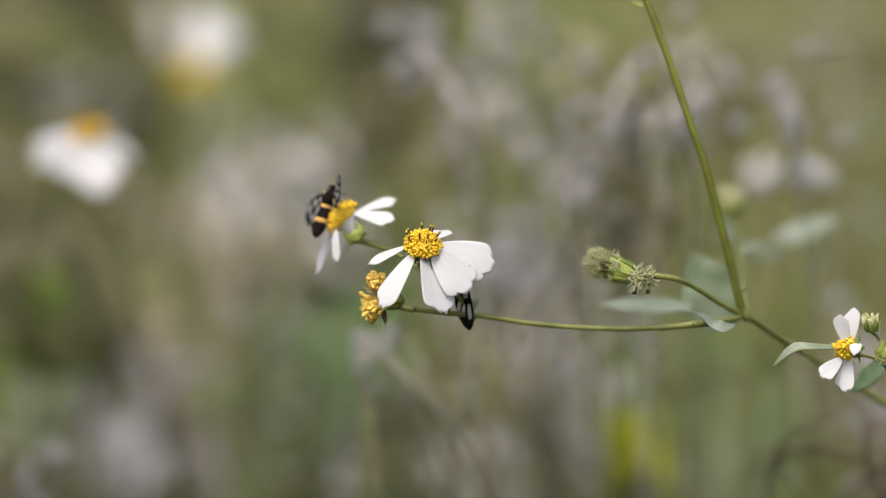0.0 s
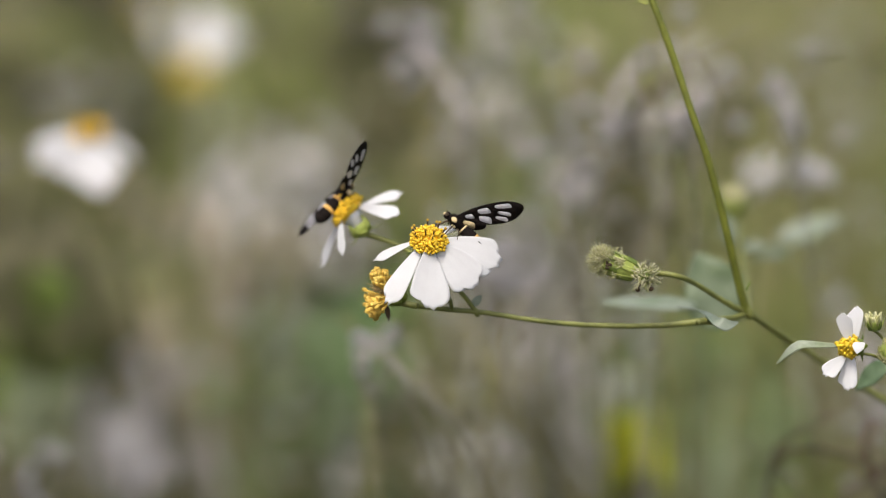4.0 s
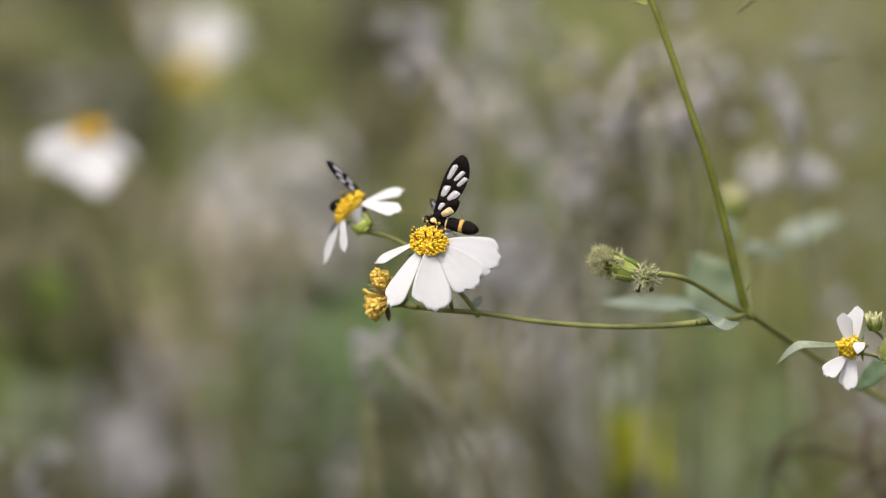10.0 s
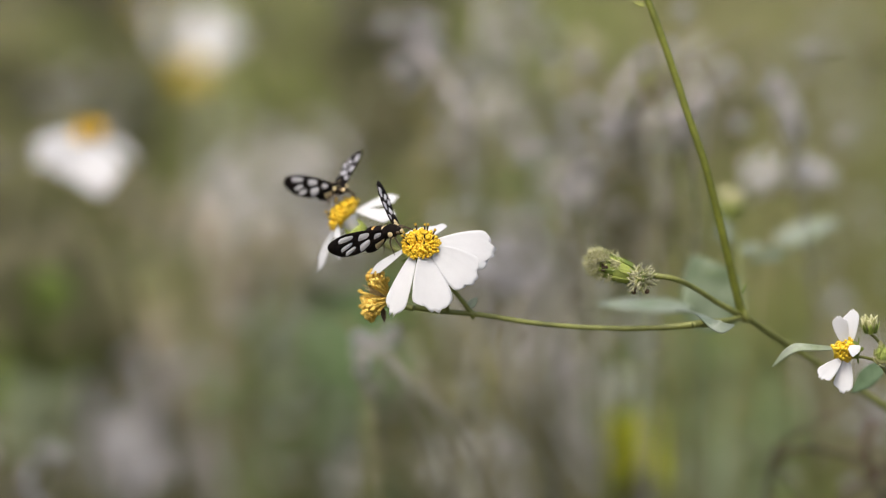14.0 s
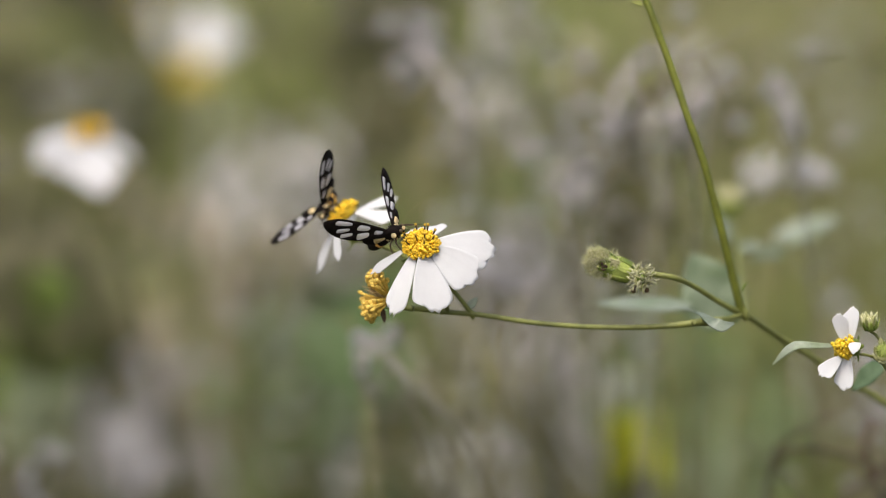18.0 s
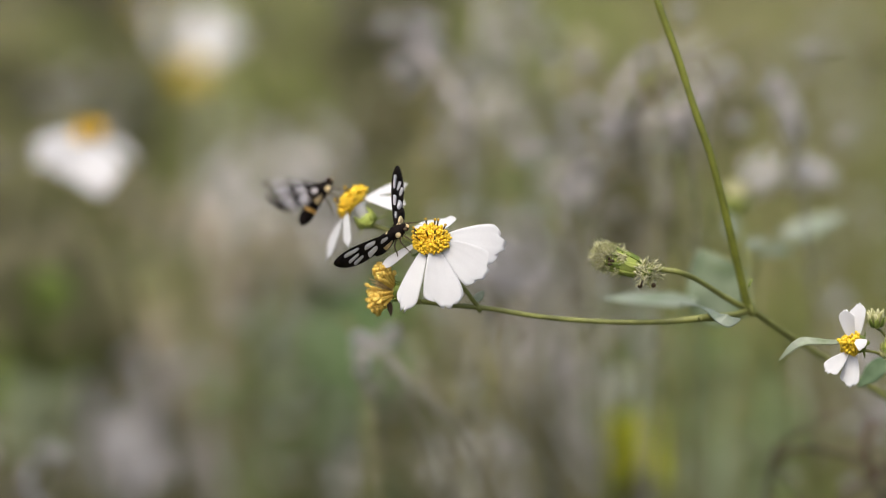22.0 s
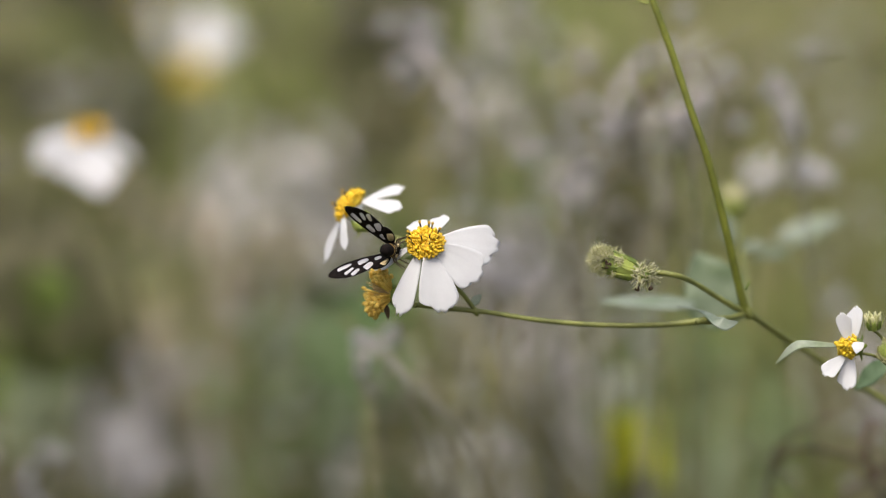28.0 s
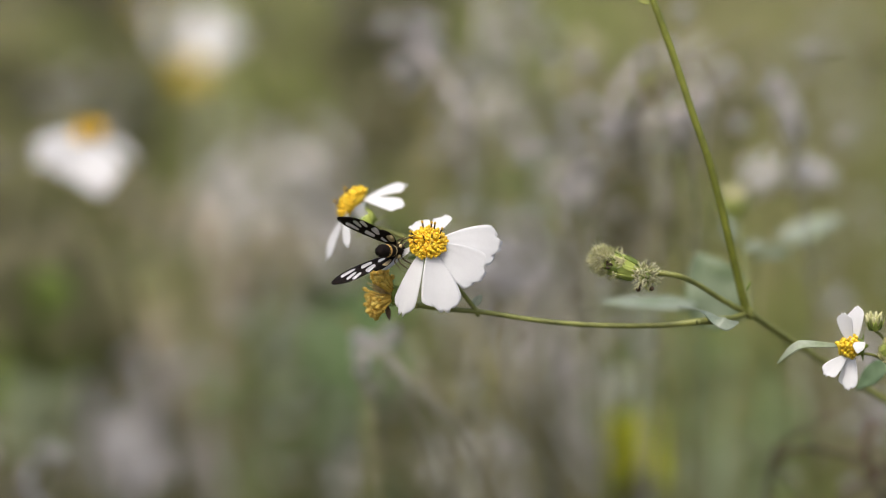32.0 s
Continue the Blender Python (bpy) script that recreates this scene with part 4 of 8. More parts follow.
def leafy_weed(at, spread, count, size, material, label, nodding=False):
    """A leafy weed from the ground, leaves gathered round a height."""
    r = random.Random(int(at[0] * 4000) * 7 + int(at[2] * 9000))
    at = Vector(at)
    foot = Vector((at.x + r.uniform(-.04, .04), at.y + r.uniform(-.03, .05), 0))
    it = tagged(new("leafy_weed"), label, "weed", group="leafy weeds")
    it.location = foot
    top = at - foot
    thin = .45 if nodding else 1
    stem = tube(bmesh.new(), [Vector((0, 0, 0)), top * .5, top], [2.4 * MM * thin, 2 * MM * thin, 1.1 * MM * thin], 6, 4)
    first, twigs = None, bmesh.new()
    for k in range(count):
        t = 1 + r.uniform(-1.0, .6) * spread / max(top.length, .05)
        p = top * t
        a = k * 2.4 + r.random()
        m = Matrix.Translation(p) @ Matrix.Rotation(a, 4, "Z") @ Matrix.Rotation(r.uniform(-.7, .35), 4, "Y") @ Matrix.Rotation(r.uniform(-.6, .6), 4, "X") @ Matrix.Translation((r.uniform(0, .4) * spread, 0, 0))
        if nodding:
            q = top + Vector((r.uniform(-.9, .9), r.uniform(-.6, .6), r.uniform(-.9, .9))) * spread
            m = Matrix.Translation(q) @ Matrix.Rotation(-1.57 + r.uniform(-1.2, 1.2), 4, "Z") @ Matrix.Rotation(r.uniform(.4, 1.1), 4, "Y") @ Matrix.Rotation(r.uniform(-.6, .6), 4, "X")
            fork = top * max(.5, 1 - 2.4 * spread / top.length)
            tube(twigs, [fork, (fork + q) / 2 + (q - top) * .25, q], [.32 * MM, .26 * MM, .2 * MM], 4, 3)
        if first is None:
            first = part("leaf", leaf_mesh(size, size * (.48 if not nodding else .3), .25, .2, 7, 40 + count), material, it)
            first.matrix_basis = m
        else:
            reuse("leaf", first, m, it)
    part("stem", stem, STEM, it)
    if nodding:
        tagged(part("branchwork", twigs, STEM if material is YELLOWLEAF else material, it), kind="stuff")
    return it


# pale seed tufts, by the spot of the crown
for i, (at, spread, count, radius) in enumerate([
    ((-0.0806, 0.9920, 0.4825), .04, 8, 11), ((-0.0084, 0.3140, 0.6301), 0.0070, 6, 7.9), ((0.0256, 0.6077, 0.6021), .014, 6, 10), ((0.0427, 0.7979, 0.5320), .022, 6, 8),
    ((0.0632, 0.2500, 0.6218), 0.0090, 5, 7.2), ((0.0721, 0.2610, 0.6117), 0.0089, 5, 7.2), ((0.0384, 0.3080, 0.5870), 0.0079, 5, 7.1), ((0.0489, 0.3070, 0.5839), 0.0106, 6, 7.9),
    ((0.1107, 0.2500, 0.6209), 0.0063, 4, 7.2), ((0.2005, 0.8975, 0.5203), .04, 10, 12), ((0.0223, 0.3040, 0.5557), 0.0124, 9, 9.7), ((0.0394, 0.5816, 0.4673), .022, 18, 12)]):
    dry_weed(at, spread * 1.6 + .004, int(count * 1.3) + 2, radius * .52, 100 + i)
for i, (at, spread, count, radius) in enumerate([
    ((0.0417, 0.5780, 0.4492), .022, 18, 12), ((0.0395, 0.8686, 0.3715), .03, 8, 11), ((-0.1253, 0.5732, 0.4244), .014, 16, 13), ((-0.1023, 1.0713, 0.3666), .035, 8, 10), ((-0.1305, 1.0657, 0.3375), .035, 8, 10), ((0.0068, 0.5030, 0.4473), 0.0122, 4, 9.2), ((0.0124, 0.6756, 0.4269), .014, 5, 8), ((0.0282, 0.5010, 0.4386), 0.0102, 3, 9.2), ((0.0761, 0.7648, 0.3616), .02, 6, 9)]):
    dry_weed(at, spread * 1.6 + .004, int(count * 1.3) + 2, radius * .52, 115 + i)

# thinner dry weeds scattered between
_r = random.Random(77)
for i in range(24):
    d = _r.uniform(.35, 1.5)
    half = .118 * (1 + d / 1.118)
    low = .62 - .19 * d - half * .5
    dry_weed((_r.uniform(-1.05, 1.05) * half, d, low + _r.uniform(0, 1.1) * half), _r.uniform(.012, .03), _r.randint(2, 4), _r.uniform(3, 6), 300 + i)

# thin sprays nearer to the flowers: lilac-grey twigs with small tufts
for i, (at, spread, count, radius) in enumerate([
    ((0.0680, 0.2170, 0.6244), 0.0174, 4, 2.5), ((0.0810, 0.2430, 0.6303), 0.0152, 3, 2.3), ((0.0211, 0.2440, 0.6431), 0.0152, 3, 2.8), ((0.1081, 0.2290, 0.6233), 0.0057, 3, 3.0),
    ((0.0419, 0.2640, 0.5935), 0.0189, 5, 3.0), ((0.0116, 0.3000, 0.5833), 0.0187, 4, 2.8), ((0.0029, 0.2680, 0.5766), 0.0113, 3, 2.4),
    ((-0.0221, 0.1500, 0.5605), 0.0075, 8, 2.6), ((0.0345, 0.3350, 0.5230), 0.0201, 8, 3.0), ((0.0330, 0.3480, 0.5020), 0.0221, 8, 3.2),
    ((0.0077, 0.2750, 0.5051), 0.0142, 5, 2.8), ((0.0204, 0.2970, 0.4880), 0.0162, 5, 2.6), ((-0.0486, 0.4801, 0.4695), .03, 12, 4)]):
    dry_weed(at, spread, count, radius, 500 + i, stalk=LILACSTALK if at[1] < .33 else None, label="thin lilac-grey dry weed with small tufts")
for i, (at, spread, count, radius) in enumerate([
    ((-0.0702, 0.5314, 0.4714), .03, 12, 4), ((-0.1180, 0.4764, 0.4503), .022, 12, 5.5), ((-0.1323, 0.2450, 0.4990), 0.0176, 8, 3.2), ((-0.0312, 0.4747, 0.4418), .03, 10, 4),
    ((0.1553, 0.4859, 0.4993), .03, 9, 3.4), ((0.1366, 0.2320, 0.5154), 0.0195, 8, 2.7), ((-0.0608, 0.5838, 0.4786), .04, 12, 5), ((-0.0765, 0.6844, 0.4723), .04, 10, 5),
    ((0.0297, 0.3840, 0.5228), 0.0199, 16, 4.5), ((0.0171, 0.2040, 0.5751), 0.0090, 12, 3.6), ((-0.1594, 0.7007, 0.5561), .04, 10, 5), ((0.1392, 0.7860, 0.5610), 0.0443, 4, 4.4)]):
    dry_weed(at, spread, count, radius, 515 + i, stalk=LILACSTALK if at[1] < .33 else None, label="thin lilac-grey dry weed with small tufts")

# leafy weeds: upright ones with spreading leaves, then low branching ones with nodding leaves
for at, spread, count, size in [
    ((-0.1688, 0.6320, 0.4648), 0.022, 6, 30)]:
    leafy_weed(at, spread, count, size, DEEPLEAF, "deep green leafy weed among dry grass", False)
for at, spread, count, size in [
    ((-0.2113, 0.9828, 0.4351), 0.05, 10, 50), ((-0.0621, 1.3988, 0.4792), 0.06, 16, 56), ((-0.2056, 1.0023, 0.5354), 0.06, 14, 52), ((-0.1815, 1.1976, 0.4920), 0.06, 14, 56),
    ((-0.0398, 1.0918, 0.4717), 0.06, 16, 56), ((-0.0075, 1.2023, 0.5164), 0.06, 14, 56), ((-0.1878, 0.9011, 0.5389), 0.06, 12, 56), ((-0.0239, 0.9990, 0.5187), 0.06, 16, 50),
    ((-0.0466, 1.0044, 0.5466), 0.06, 14, 50)]:
    leafy_weed(at, spread, count, size, DULLLEAF, "dull olive leafy weed among dry grass", False)
for at, spread, count, size in [
    ((-0.0447, 0.5802, 0.4605), 0.04, 14, 44), ((0.1380, 0.9676, 0.3570), 0.06, 10, 50), ((-0.0352, 0.9741, 0.3905), 0.05, 8, 44), ((0.0880, 1.0912, 0.4688), 0.05, 7, 44),
    ((-0.0904, 0.8618, 0.3370), 0.05, 8, 46), ((-0.1796, 1.0810, 0.4163), 0.05, 7, 44), ((0.0187, 0.9893, 0.4685), 0.05, 9, 44), ((0.0969, 1.0799, 0.4104), 0.05, 9, 46),
    ((-0.0522, 0.6788, 0.4436), 0.04, 10, 46), ((-0.0200, 0.6288, 0.3960), 0.05, 12, 46)]:
    leafy_weed(at, spread, count, size, WEEDLEAF, "fresh green leafy weed among dry grass", False)
for at, spread, count, size in [
    ((-0.0782, 0.7692, 0.3843), 0.06, 12, 50), ((0.1211, 0.7665, 0.3704), 0.018, 8, 34), ((0.0117, 1.2855, 0.4200), 0.06, 8, 46), ((-0.0627, 0.7706, 0.3919), 0.04, 9, 44),
    ((-0.0336, 0.5953, 0.4333), 0.05, 14, 46), ((-0.0522, 0.5909, 0.4105), 0.05, 12, 46), ((0.0555, 0.7697, 0.3869), 0.05, 10, 44), ((0.1111, 0.6723, 0.4101), 0.04, 10, 40)]:
    leafy_weed(at, spread, count, size, WEEDGREY, "grey-green leafy weed among dry grass", False)
for at, spread, count, size in [
    ((-0.1545, 0.9958, 0.5020), 0.05, 9, 46), ((0.0700, 1.2997, 0.4932), 0.06, 9, 46), ((0.1832, 1.0708, 0.3637), 0.05, 9, 46), ((-0.0261, 1.1863, 0.4341), 0.05, 9, 46)]:
    leafy_weed(at, spread, count, size, GREENGRASS, "olive green leafy weed among dry grass", False)
for at, spread, count, size in [
    ((-0.1659, 0.6000, 0.4799), 0.0163, 22, 16)]:
    leafy_weed(at, spread, count, size, DEEPLEAF, "deep green weed with nodding leaves", True)
for at, spread, count, size in [
    ((-0.1553, 0.7500, 0.4487), 0.0228, 22, 23), ((-0.1467, 0.7000, 0.4238), 0.0222, 20, 22), ((-0.1767, 0.6000, 0.4058), 0.0117, 12, 14), ((-0.0097, 0.5000, 0.4513), 0.0176, 16, 15),
    ((0.0637, 0.6000, 0.5366), 0.0185, 16, 16), ((0.0755, 0.6000, 0.5154), 0.0162, 14, 14), ((0.0857, 0.4500, 0.5446), 0.0053, 8, 7), ((0.1164, 0.6000, 0.5739), 0.0161, 14, 14),
    ((0.1667, 0.5000, 0.6012), 0.0065, 10, 9), ((0.0177, 0.4000, 0.4900), 0.0082, 10, 9), ((-0.0319, 0.8, 0.5356), 0.0232, 20, 23), ((-0.1736, 0.55, 0.4254), 0.0159, 16, 16), ((-0.0613, 0.6, 0.4823), 0.0139, 10, 14)]:
    leafy_weed(at, spread, count, size, DULLLEAF, "dull olive weed with nodding leaves", True)
for at, spread, count, size in [
    ((-0.1668, 0.6000, 0.4358), 0.014, 12, 14), ((0.1068, 0.6000, 0.4130), 0.0211, 16, 16), ((0.0983, 0.5, 0.4355), 0.0176, 16, 15)]:
    leafy_weed(at, spread, count, size, WEEDGREY, "grey-green weed with nodding leaves", True)
for at, spread, count, size in [
    ((0.0648, 0.6681, 0.3886), 0.03, 12, 18), ((0.1404, 0.6691, 0.3934), 0.03, 10, 18), ((0.0912, 0.5706, 0.4108), 0.02, 8, 16), ((-0.1193, 0.7834, 0.4575), 0.04, 10, 22),
    ((-0.0887, 0.7301, 0.4452), 0.035, 10, 18), ((-0.0673, 0.6268, 0.4381), 0.035, 10, 18), ((-0.0912, 0.7191, 0.3887), 0.035, 8, 18), ((0.0541, 0.7267, 0.4280), 0.035, 8, 18),
    ((0.0941, 0.7731, 0.4045), 0.035, 10, 18), ((0.0156, 0.6304, 0.4567), 0.035, 8, 18), ((0.0275, 0.6196, 0.4008), 0.035, 8, 18), ((-0.0807, 0.7839, 0.4601), 0.035, 8, 18),
    ((0.1790, 0.7834, 0.4575), 0.035, 8, 18), ((-0.0055, 0.5934, 0.5284), 0.035, 9, 18), ((0.0198, 0.5917, 0.5193), 0.03, 6, 18)]:
    leafy_weed(at, spread, count, size, GREENGRASS, "olive green weed with nodding leaves", True)
for at, spread, count, size in [
    ((0.0451, 0.5732, 0.4244), 0.03, 8, 18), ((0.0774, 0.5802, 0.4605), 0.03, 6, 18), ((-0.1245, 0.7804, 0.4424), 0.04, 9, 20), ((-0.0788, 0.9500, 0.5232), 0.0305, 14, 25),
    ((-0.0841, 0.9500, 0.5484), 0.0277, 12, 25), ((-0.1205, 0.9000, 0.5034), 0.0244, 12, 22), ((0.0298, 0.8000, 0.5641), 0.0282, 14, 21), ((0.144, 0.6, 0.425), 0.0257, 22, 19), ((0.0997, 0.6, 0.4202), 0.0234, 18, 19), ((0.0581, 0.55, 0.43), 0.0204, 16, 16)]:
    leafy_weed(at, spread, count, size, GREENGRASS, "olive green weed with nodding leaves", True)
for at, spread, count, size in [
    ((-0.0711, 0.7444, 0.5190), 0.045, 14, 20), ((-0.0516, 0.4546, 0.5480), 0.026, 5, 13), ((0.0369, 0.3495, 0.5311), 0.03, 12, 13),
    ((0.0445, 0.4060, 0.5077), 0.03, 10, 13), ((0.0487, 0.3578, 0.5739), 0.012, 8, 8), ((0.1181, 0.3434, 0.6048), 0.004, 5, 5), ((0.0233, 0.4588, 0.6221), 0.01, 6, 9),
    ((0.0943, 0.3659, 0.6157), 0.012, 6, 8), ((0.1553, 0.4842, 0.4908), 0.02, 6, 10)]:
    leafy_weed(at, spread, count, size, PALEGRASS, "bleached dry weed with nodding pale leaves", True)
for at, spread, count, size in [
    ((0.0322, 0.3177, 0.5248), 0.016, 10, 9), ((0.0356, 0.3342, 0.5051), 0.016, 10, 9), ((0.0309, 0.3421, 0.4932), 0.016, 7, 9), ((0.0089, 0.3099, 0.4848), 0.016, 5, 9),
    ((0.0349, 0.4378, 0.5137), 0.02, 10, 12), ((0.0360, 0.4847, 0.4929), 0.045, 10, 12), ((0.0394, 0.5293, 0.4604), 0.045, 10, 12), ((-0.1253, 0.5741, 0.4289), 0.045, 8, 16), ((-0.0725, 0.6000, 0.5389), 0.0254, 16, 16),
    ((-0.1198, 0.5000, 0.4423), 0.0154, 14, 13), ((0.0224, 0.4500, 0.5252), 0.0085, 10, 10)]:
    leafy_weed(at, spread, count, size, PALEGRASS, "bleached dry weed with nodding pale leaves", True)
for at, spread, count, size in [
    ((0.0475, 0.4273, 0.4601), 0.02, 9, 12), ((0.0599, 0.4805, 0.4716), 0.02, 10, 12), ((0.0859, 0.4789, 0.4631), 0.02, 9, 12), ((0.1020, 0.5306, 0.4670), 0.02, 8, 12),
    ((0.0244, 0.4330, 0.4890), 0.02, 6, 12), ((-0.0387, 0.4338, 0.4931), 0.02, 8, 12), ((-0.0435, 0.5811, 0.4651), 0.03, 14, 18), ((-0.0493, 0.5754, 0.4357), 0.035, 16, 20),
    ((-0.0501, 0.5224, 0.4253), 0.03, 12, 18), ((0.1050, 0.5732, 0.4244), 0.03, 14, 18), ((0.1331, 0.6751, 0.4245), 0.03, 12, 18), ((-0.0239, 0.9909, 0.4769), 0.05, 12, 24),
    ((-0.0356, 0.4801, 0.4695), 0.03, 10, 18), ((-0.0546, 0.5314, 0.4714), 0.03, 10, 18), ((0.1132, 0.5263, 0.4450), 0.03, 10, 18)]:
    leafy_weed(at, spread, count, size, TEALLEAF, "soft green weed with nodding leaves", True)
for at, spread, count, size in [
    ((0.0215, 0.5263, 0.4450), 0.03, 8, 18), ((0.0819, 0.6779, 0.4388), 0.03, 8, 18), ((0.0474, 0.5767, 0.4425), 0.03, 8, 18), ((-0.0723, 0.5794, 0.4560), 0.03, 9, 18), ((0.1238, 0.55, 0.4464), 0.0204, 14, 16)]:
    leafy_weed(at, spread, count, size, TEALLEAF, "soft green weed with nodding leaves", True)
for at, spread, count, size in [
    ((-0.1065, 0.6500, 0.4499), 0.024, 16, 19), ((-0.1014, 0.6000, 0.4322), 0.021, 14, 16),
    ((-0.0823, 0.6000, 0.4752), 0.0186, 10, 16), ((-0.0373, 0.5500, 0.4207), 0.0159, 8, 14), ((0.1570, 0.5000, 0.4784), 0.0197, 14, 13), ((-0.0821, 0.6, 0.5013), 0.0186, 10, 16), ((-0.1186, 0.7, 0.5042), 0.022, 8, 20), ((-0.0748, 0.45, 0.5371), 0.0127, 8, 17), ((-0.0589, 0.45, 0.5349), 0.0106, 7, 15), ((0.0476, 0.5, 0.4343), 0.011, 10, 13), ((0.0515, 0.45, 0.6064), 0.0105, 6, 13), ((0.0311, 0.45, 0.4786), 0.0085, 7, 11), ((0.042, 0.42, 0.4705), 0.0073, 6, 8)]:
    leafy_weed(at, spread, count, size, LILACLEAF, "lilac-brown withered weed with nodding leaves", True)
for at, spread, count, size in [
    ((-0.1191, 0.7000, 0.4642), 0.0246, 12, 20), ((0.0106, 0.6000, 0.5599), 0.0253, 14, 16)]:
    leafy_weed(at, spread, count, size, DRYGRASS, "straw-coloured withered weed with nodding leaves", True)
for at, spread, count, size in [
    ((0.0679, 0.36, 0.4832), 0.0122, 66, 10)]:
    leafy_weed(at, spread, count, size, YELLOWLEAF, "yellow-green shoot with nodding leaves", True)
for at, spread, count, size in [
    ((0.0464, 0.26, 0.5919), 0.0044, 8, 5), ((0.0371, 0.26, 0.596), 0.0037, 5, 5), ((0.0748, 0.26, 0.6184), 0.0074, 6, 5), ((-0.0242, 0.17, 0.557), 0.0038, 8, 3), ((0.0318, 0.3, 0.5228), 0.0106, 10, 7), ((-0.116, 0.45, 0.4567), 0.0102, 20, 11), ((0.033, 0.35, 0.5198), 0.0079, 12, 7), ((0.0207, 0.4, 0.5383), 0.0049, 9, 6), ((0.0199, 0.42, 0.5259), 0.0046, 6, 6), ((-0.0335, 0.4, 0.4604), 0.0052, 6, 6), ((0.0333, 0.45, 0.4446), 0.0064, 6, 10), ((0.0289, 0.4, 0.5247), 0.0074, 8, 7)]:
    leafy_weed(at, spread, count, size, FLUFF, "pale dry weed with nodding white seed heads", True)
for at, spread, count, size in [
    ((-0.1634, 0.55, 0.4857), 0.0181, 26, 18), ((-0.144, 0.42, 0.5259), 0.0062, 12, 11)]:
    leafy_weed(at, spread, count, size, DEEPLEAF, "deep green weed with nodding leaves", True)
for at, spread, count, size in [
    ((-0.1726, 0.6, 0.4965), 0.0162, 16, 19), ((-0.149, 0.65, 0.4866), 0.0191, 14, 19), ((-0.1555, 0.6, 0.4106), 0.0141, 10, 16), ((0.0664, 0.55, 0.5453), 0.0135, 14, 13), ((-0.1668, 0.5, 0.5164), 0.0131, 16, 13), ((-0.153, 0.45, 0.5306), 0.019, 26, 17), ((-0.132, 0.5, 0.5052), 0.0175, 22, 17), ((0.0731, 0.5, 0.5474), 0.0152, 16, 13), ((0.0599, 0.5, 0.5673), 0.013, 14, 13), ((0.0537, 0.33, 0.5778), 0.0097, 12, 8), ((0.0615, 0.33, 0.566), 0.0078, 10, 8), ((0.0993, 0.35, 0.6101), 0.0088, 12, 8), ((0.0777, 0.3, 0.5739), 0.003, 8, 5), ((-0.0621, 0.4, 0.5487), 0.0092, 4, 9), ((-0.0713, 0.42, 0.5386), 0.0093, 4, 9), ((-0.0536, 0.42, 0.5481), 0.0062, 3, 8)]:
    leafy_weed(at, spread, count, size, DULLLEAF, "dull olive weed with nodding leaves", True)
for at, spread, count, size in [
    ((-0.067, 0.5, 0.4377), 0.0176, 18, 15), ((-0.0537, 0.5, 0.4513), 0.0132, 12, 13), ((0.1164, 0.45, 0.4589), 0.0171, 14, 13), ((-0.045, 0.4, 0.5121), 0.0092, 18, 9)]:
    leafy_weed(at, spread, count, size, TEALLEAF, "soft green weed with nodding leaves", True)
for at, spread, count, size in [
    ((0.0718, 0.45, 0.4413), 0.0171, 16, 13), ((0.0567, 0.45, 0.4677), 0.0128, 10, 13), ((0.0578, 0.42, 0.4489), 0.0147, 18, 12)]:
    leafy_weed(at, spread, count, size, GREENGRASS, "olive green weed with nodding leaves", True)
for at, spread, count, size in [
    ((0.0997, 0.42, 0.4511), 0.0189, 20, 13), ((0.0777, 0.4, 0.4561), 0.0124, 14, 9), ((-0.152, 0.45, 0.4738), 0.0128, 24, 12)]:
    leafy_weed(at, spread, count, size, WEEDGREY, "grey-green weed with nodding leaves", True)
for at, spread, count, size in [
    ((0.0446, 0.4, 0.4583), 0.0124, 10, 11), ((0.0535, 0.42, 0.464), 0.0146, 22, 12), ((0.0528, 0.4, 0.4668), 0.0124, 24, 9), ((0.0301, 0.4, 0.49), 0.0103, 12, 9), ((0.0136, 0.4, 0.4668), 0.0103, 10, 9), ((0.0462, 0.35, 0.4687), 0.01, 16, 8), ((0.0232, 0.35, 0.4687), 0.01, 14, 8), ((0.0208, 0.5, 0.5815), 0.0098, 7, 13), ((0.0529, 0.4, 0.4614), 0.0083, 8, 8)]:
    leafy_weed(at, spread, count, size, PALEGRASS, "bleached dry weed with nodding pale leaves", True)
for at, spread, count, size in [
    ((0.101, 0.25, 0.5981), 0.0045, 4, 6), ((0.1065, 0.25, 0.6), 0.0045, 6, 6), ((0.1125, 0.25, 0.6007), 0.005, 6, 6), ((0.1184, 0.25, 0.6003), 0.0045, 7, 6), ((0.1232, 0.25, 0.5989), 0.0029, 7, 5), ((0.1072, 0.22, 0.6251), 0.0016, 7, 4), ((0.0199, 0.3, 0.558), 0.0031, 7, 4)]:
    leafy_weed(at, spread, count, size, WHITETUFT, "white-tufted dry weed with nodding seed heads", True)


def meadow_flower(at, axis, petals, disc, seed, label, up=(0, 0, 1), florets=None):
    """A single flower on its own stalk from the ground."""
    at = Vector(at)
    foot = Vector((at.x + .02, at.y + .5, 0))
    it = tagged(new("meadow_flower"), label, "flower", group="white flowers behind")
    it.location = foot
    z = Vector(axis).normalized()
    part("stalk", tube(bmesh.new(), [Vector((0, 0, 0)), (at - foot) * .6 + Vector((.02, .01, .0)), at - foot - z * 12 * MM, at - foot - z * 3 * MM], [2 * MM, 1.5 * MM, 1 * MM, .9 * MM], 7, 5), STEM, it)
    flower_head(it, axis_frame(at - foot, z, up), petals, disc, 0, seed, florets=florets)
    return it


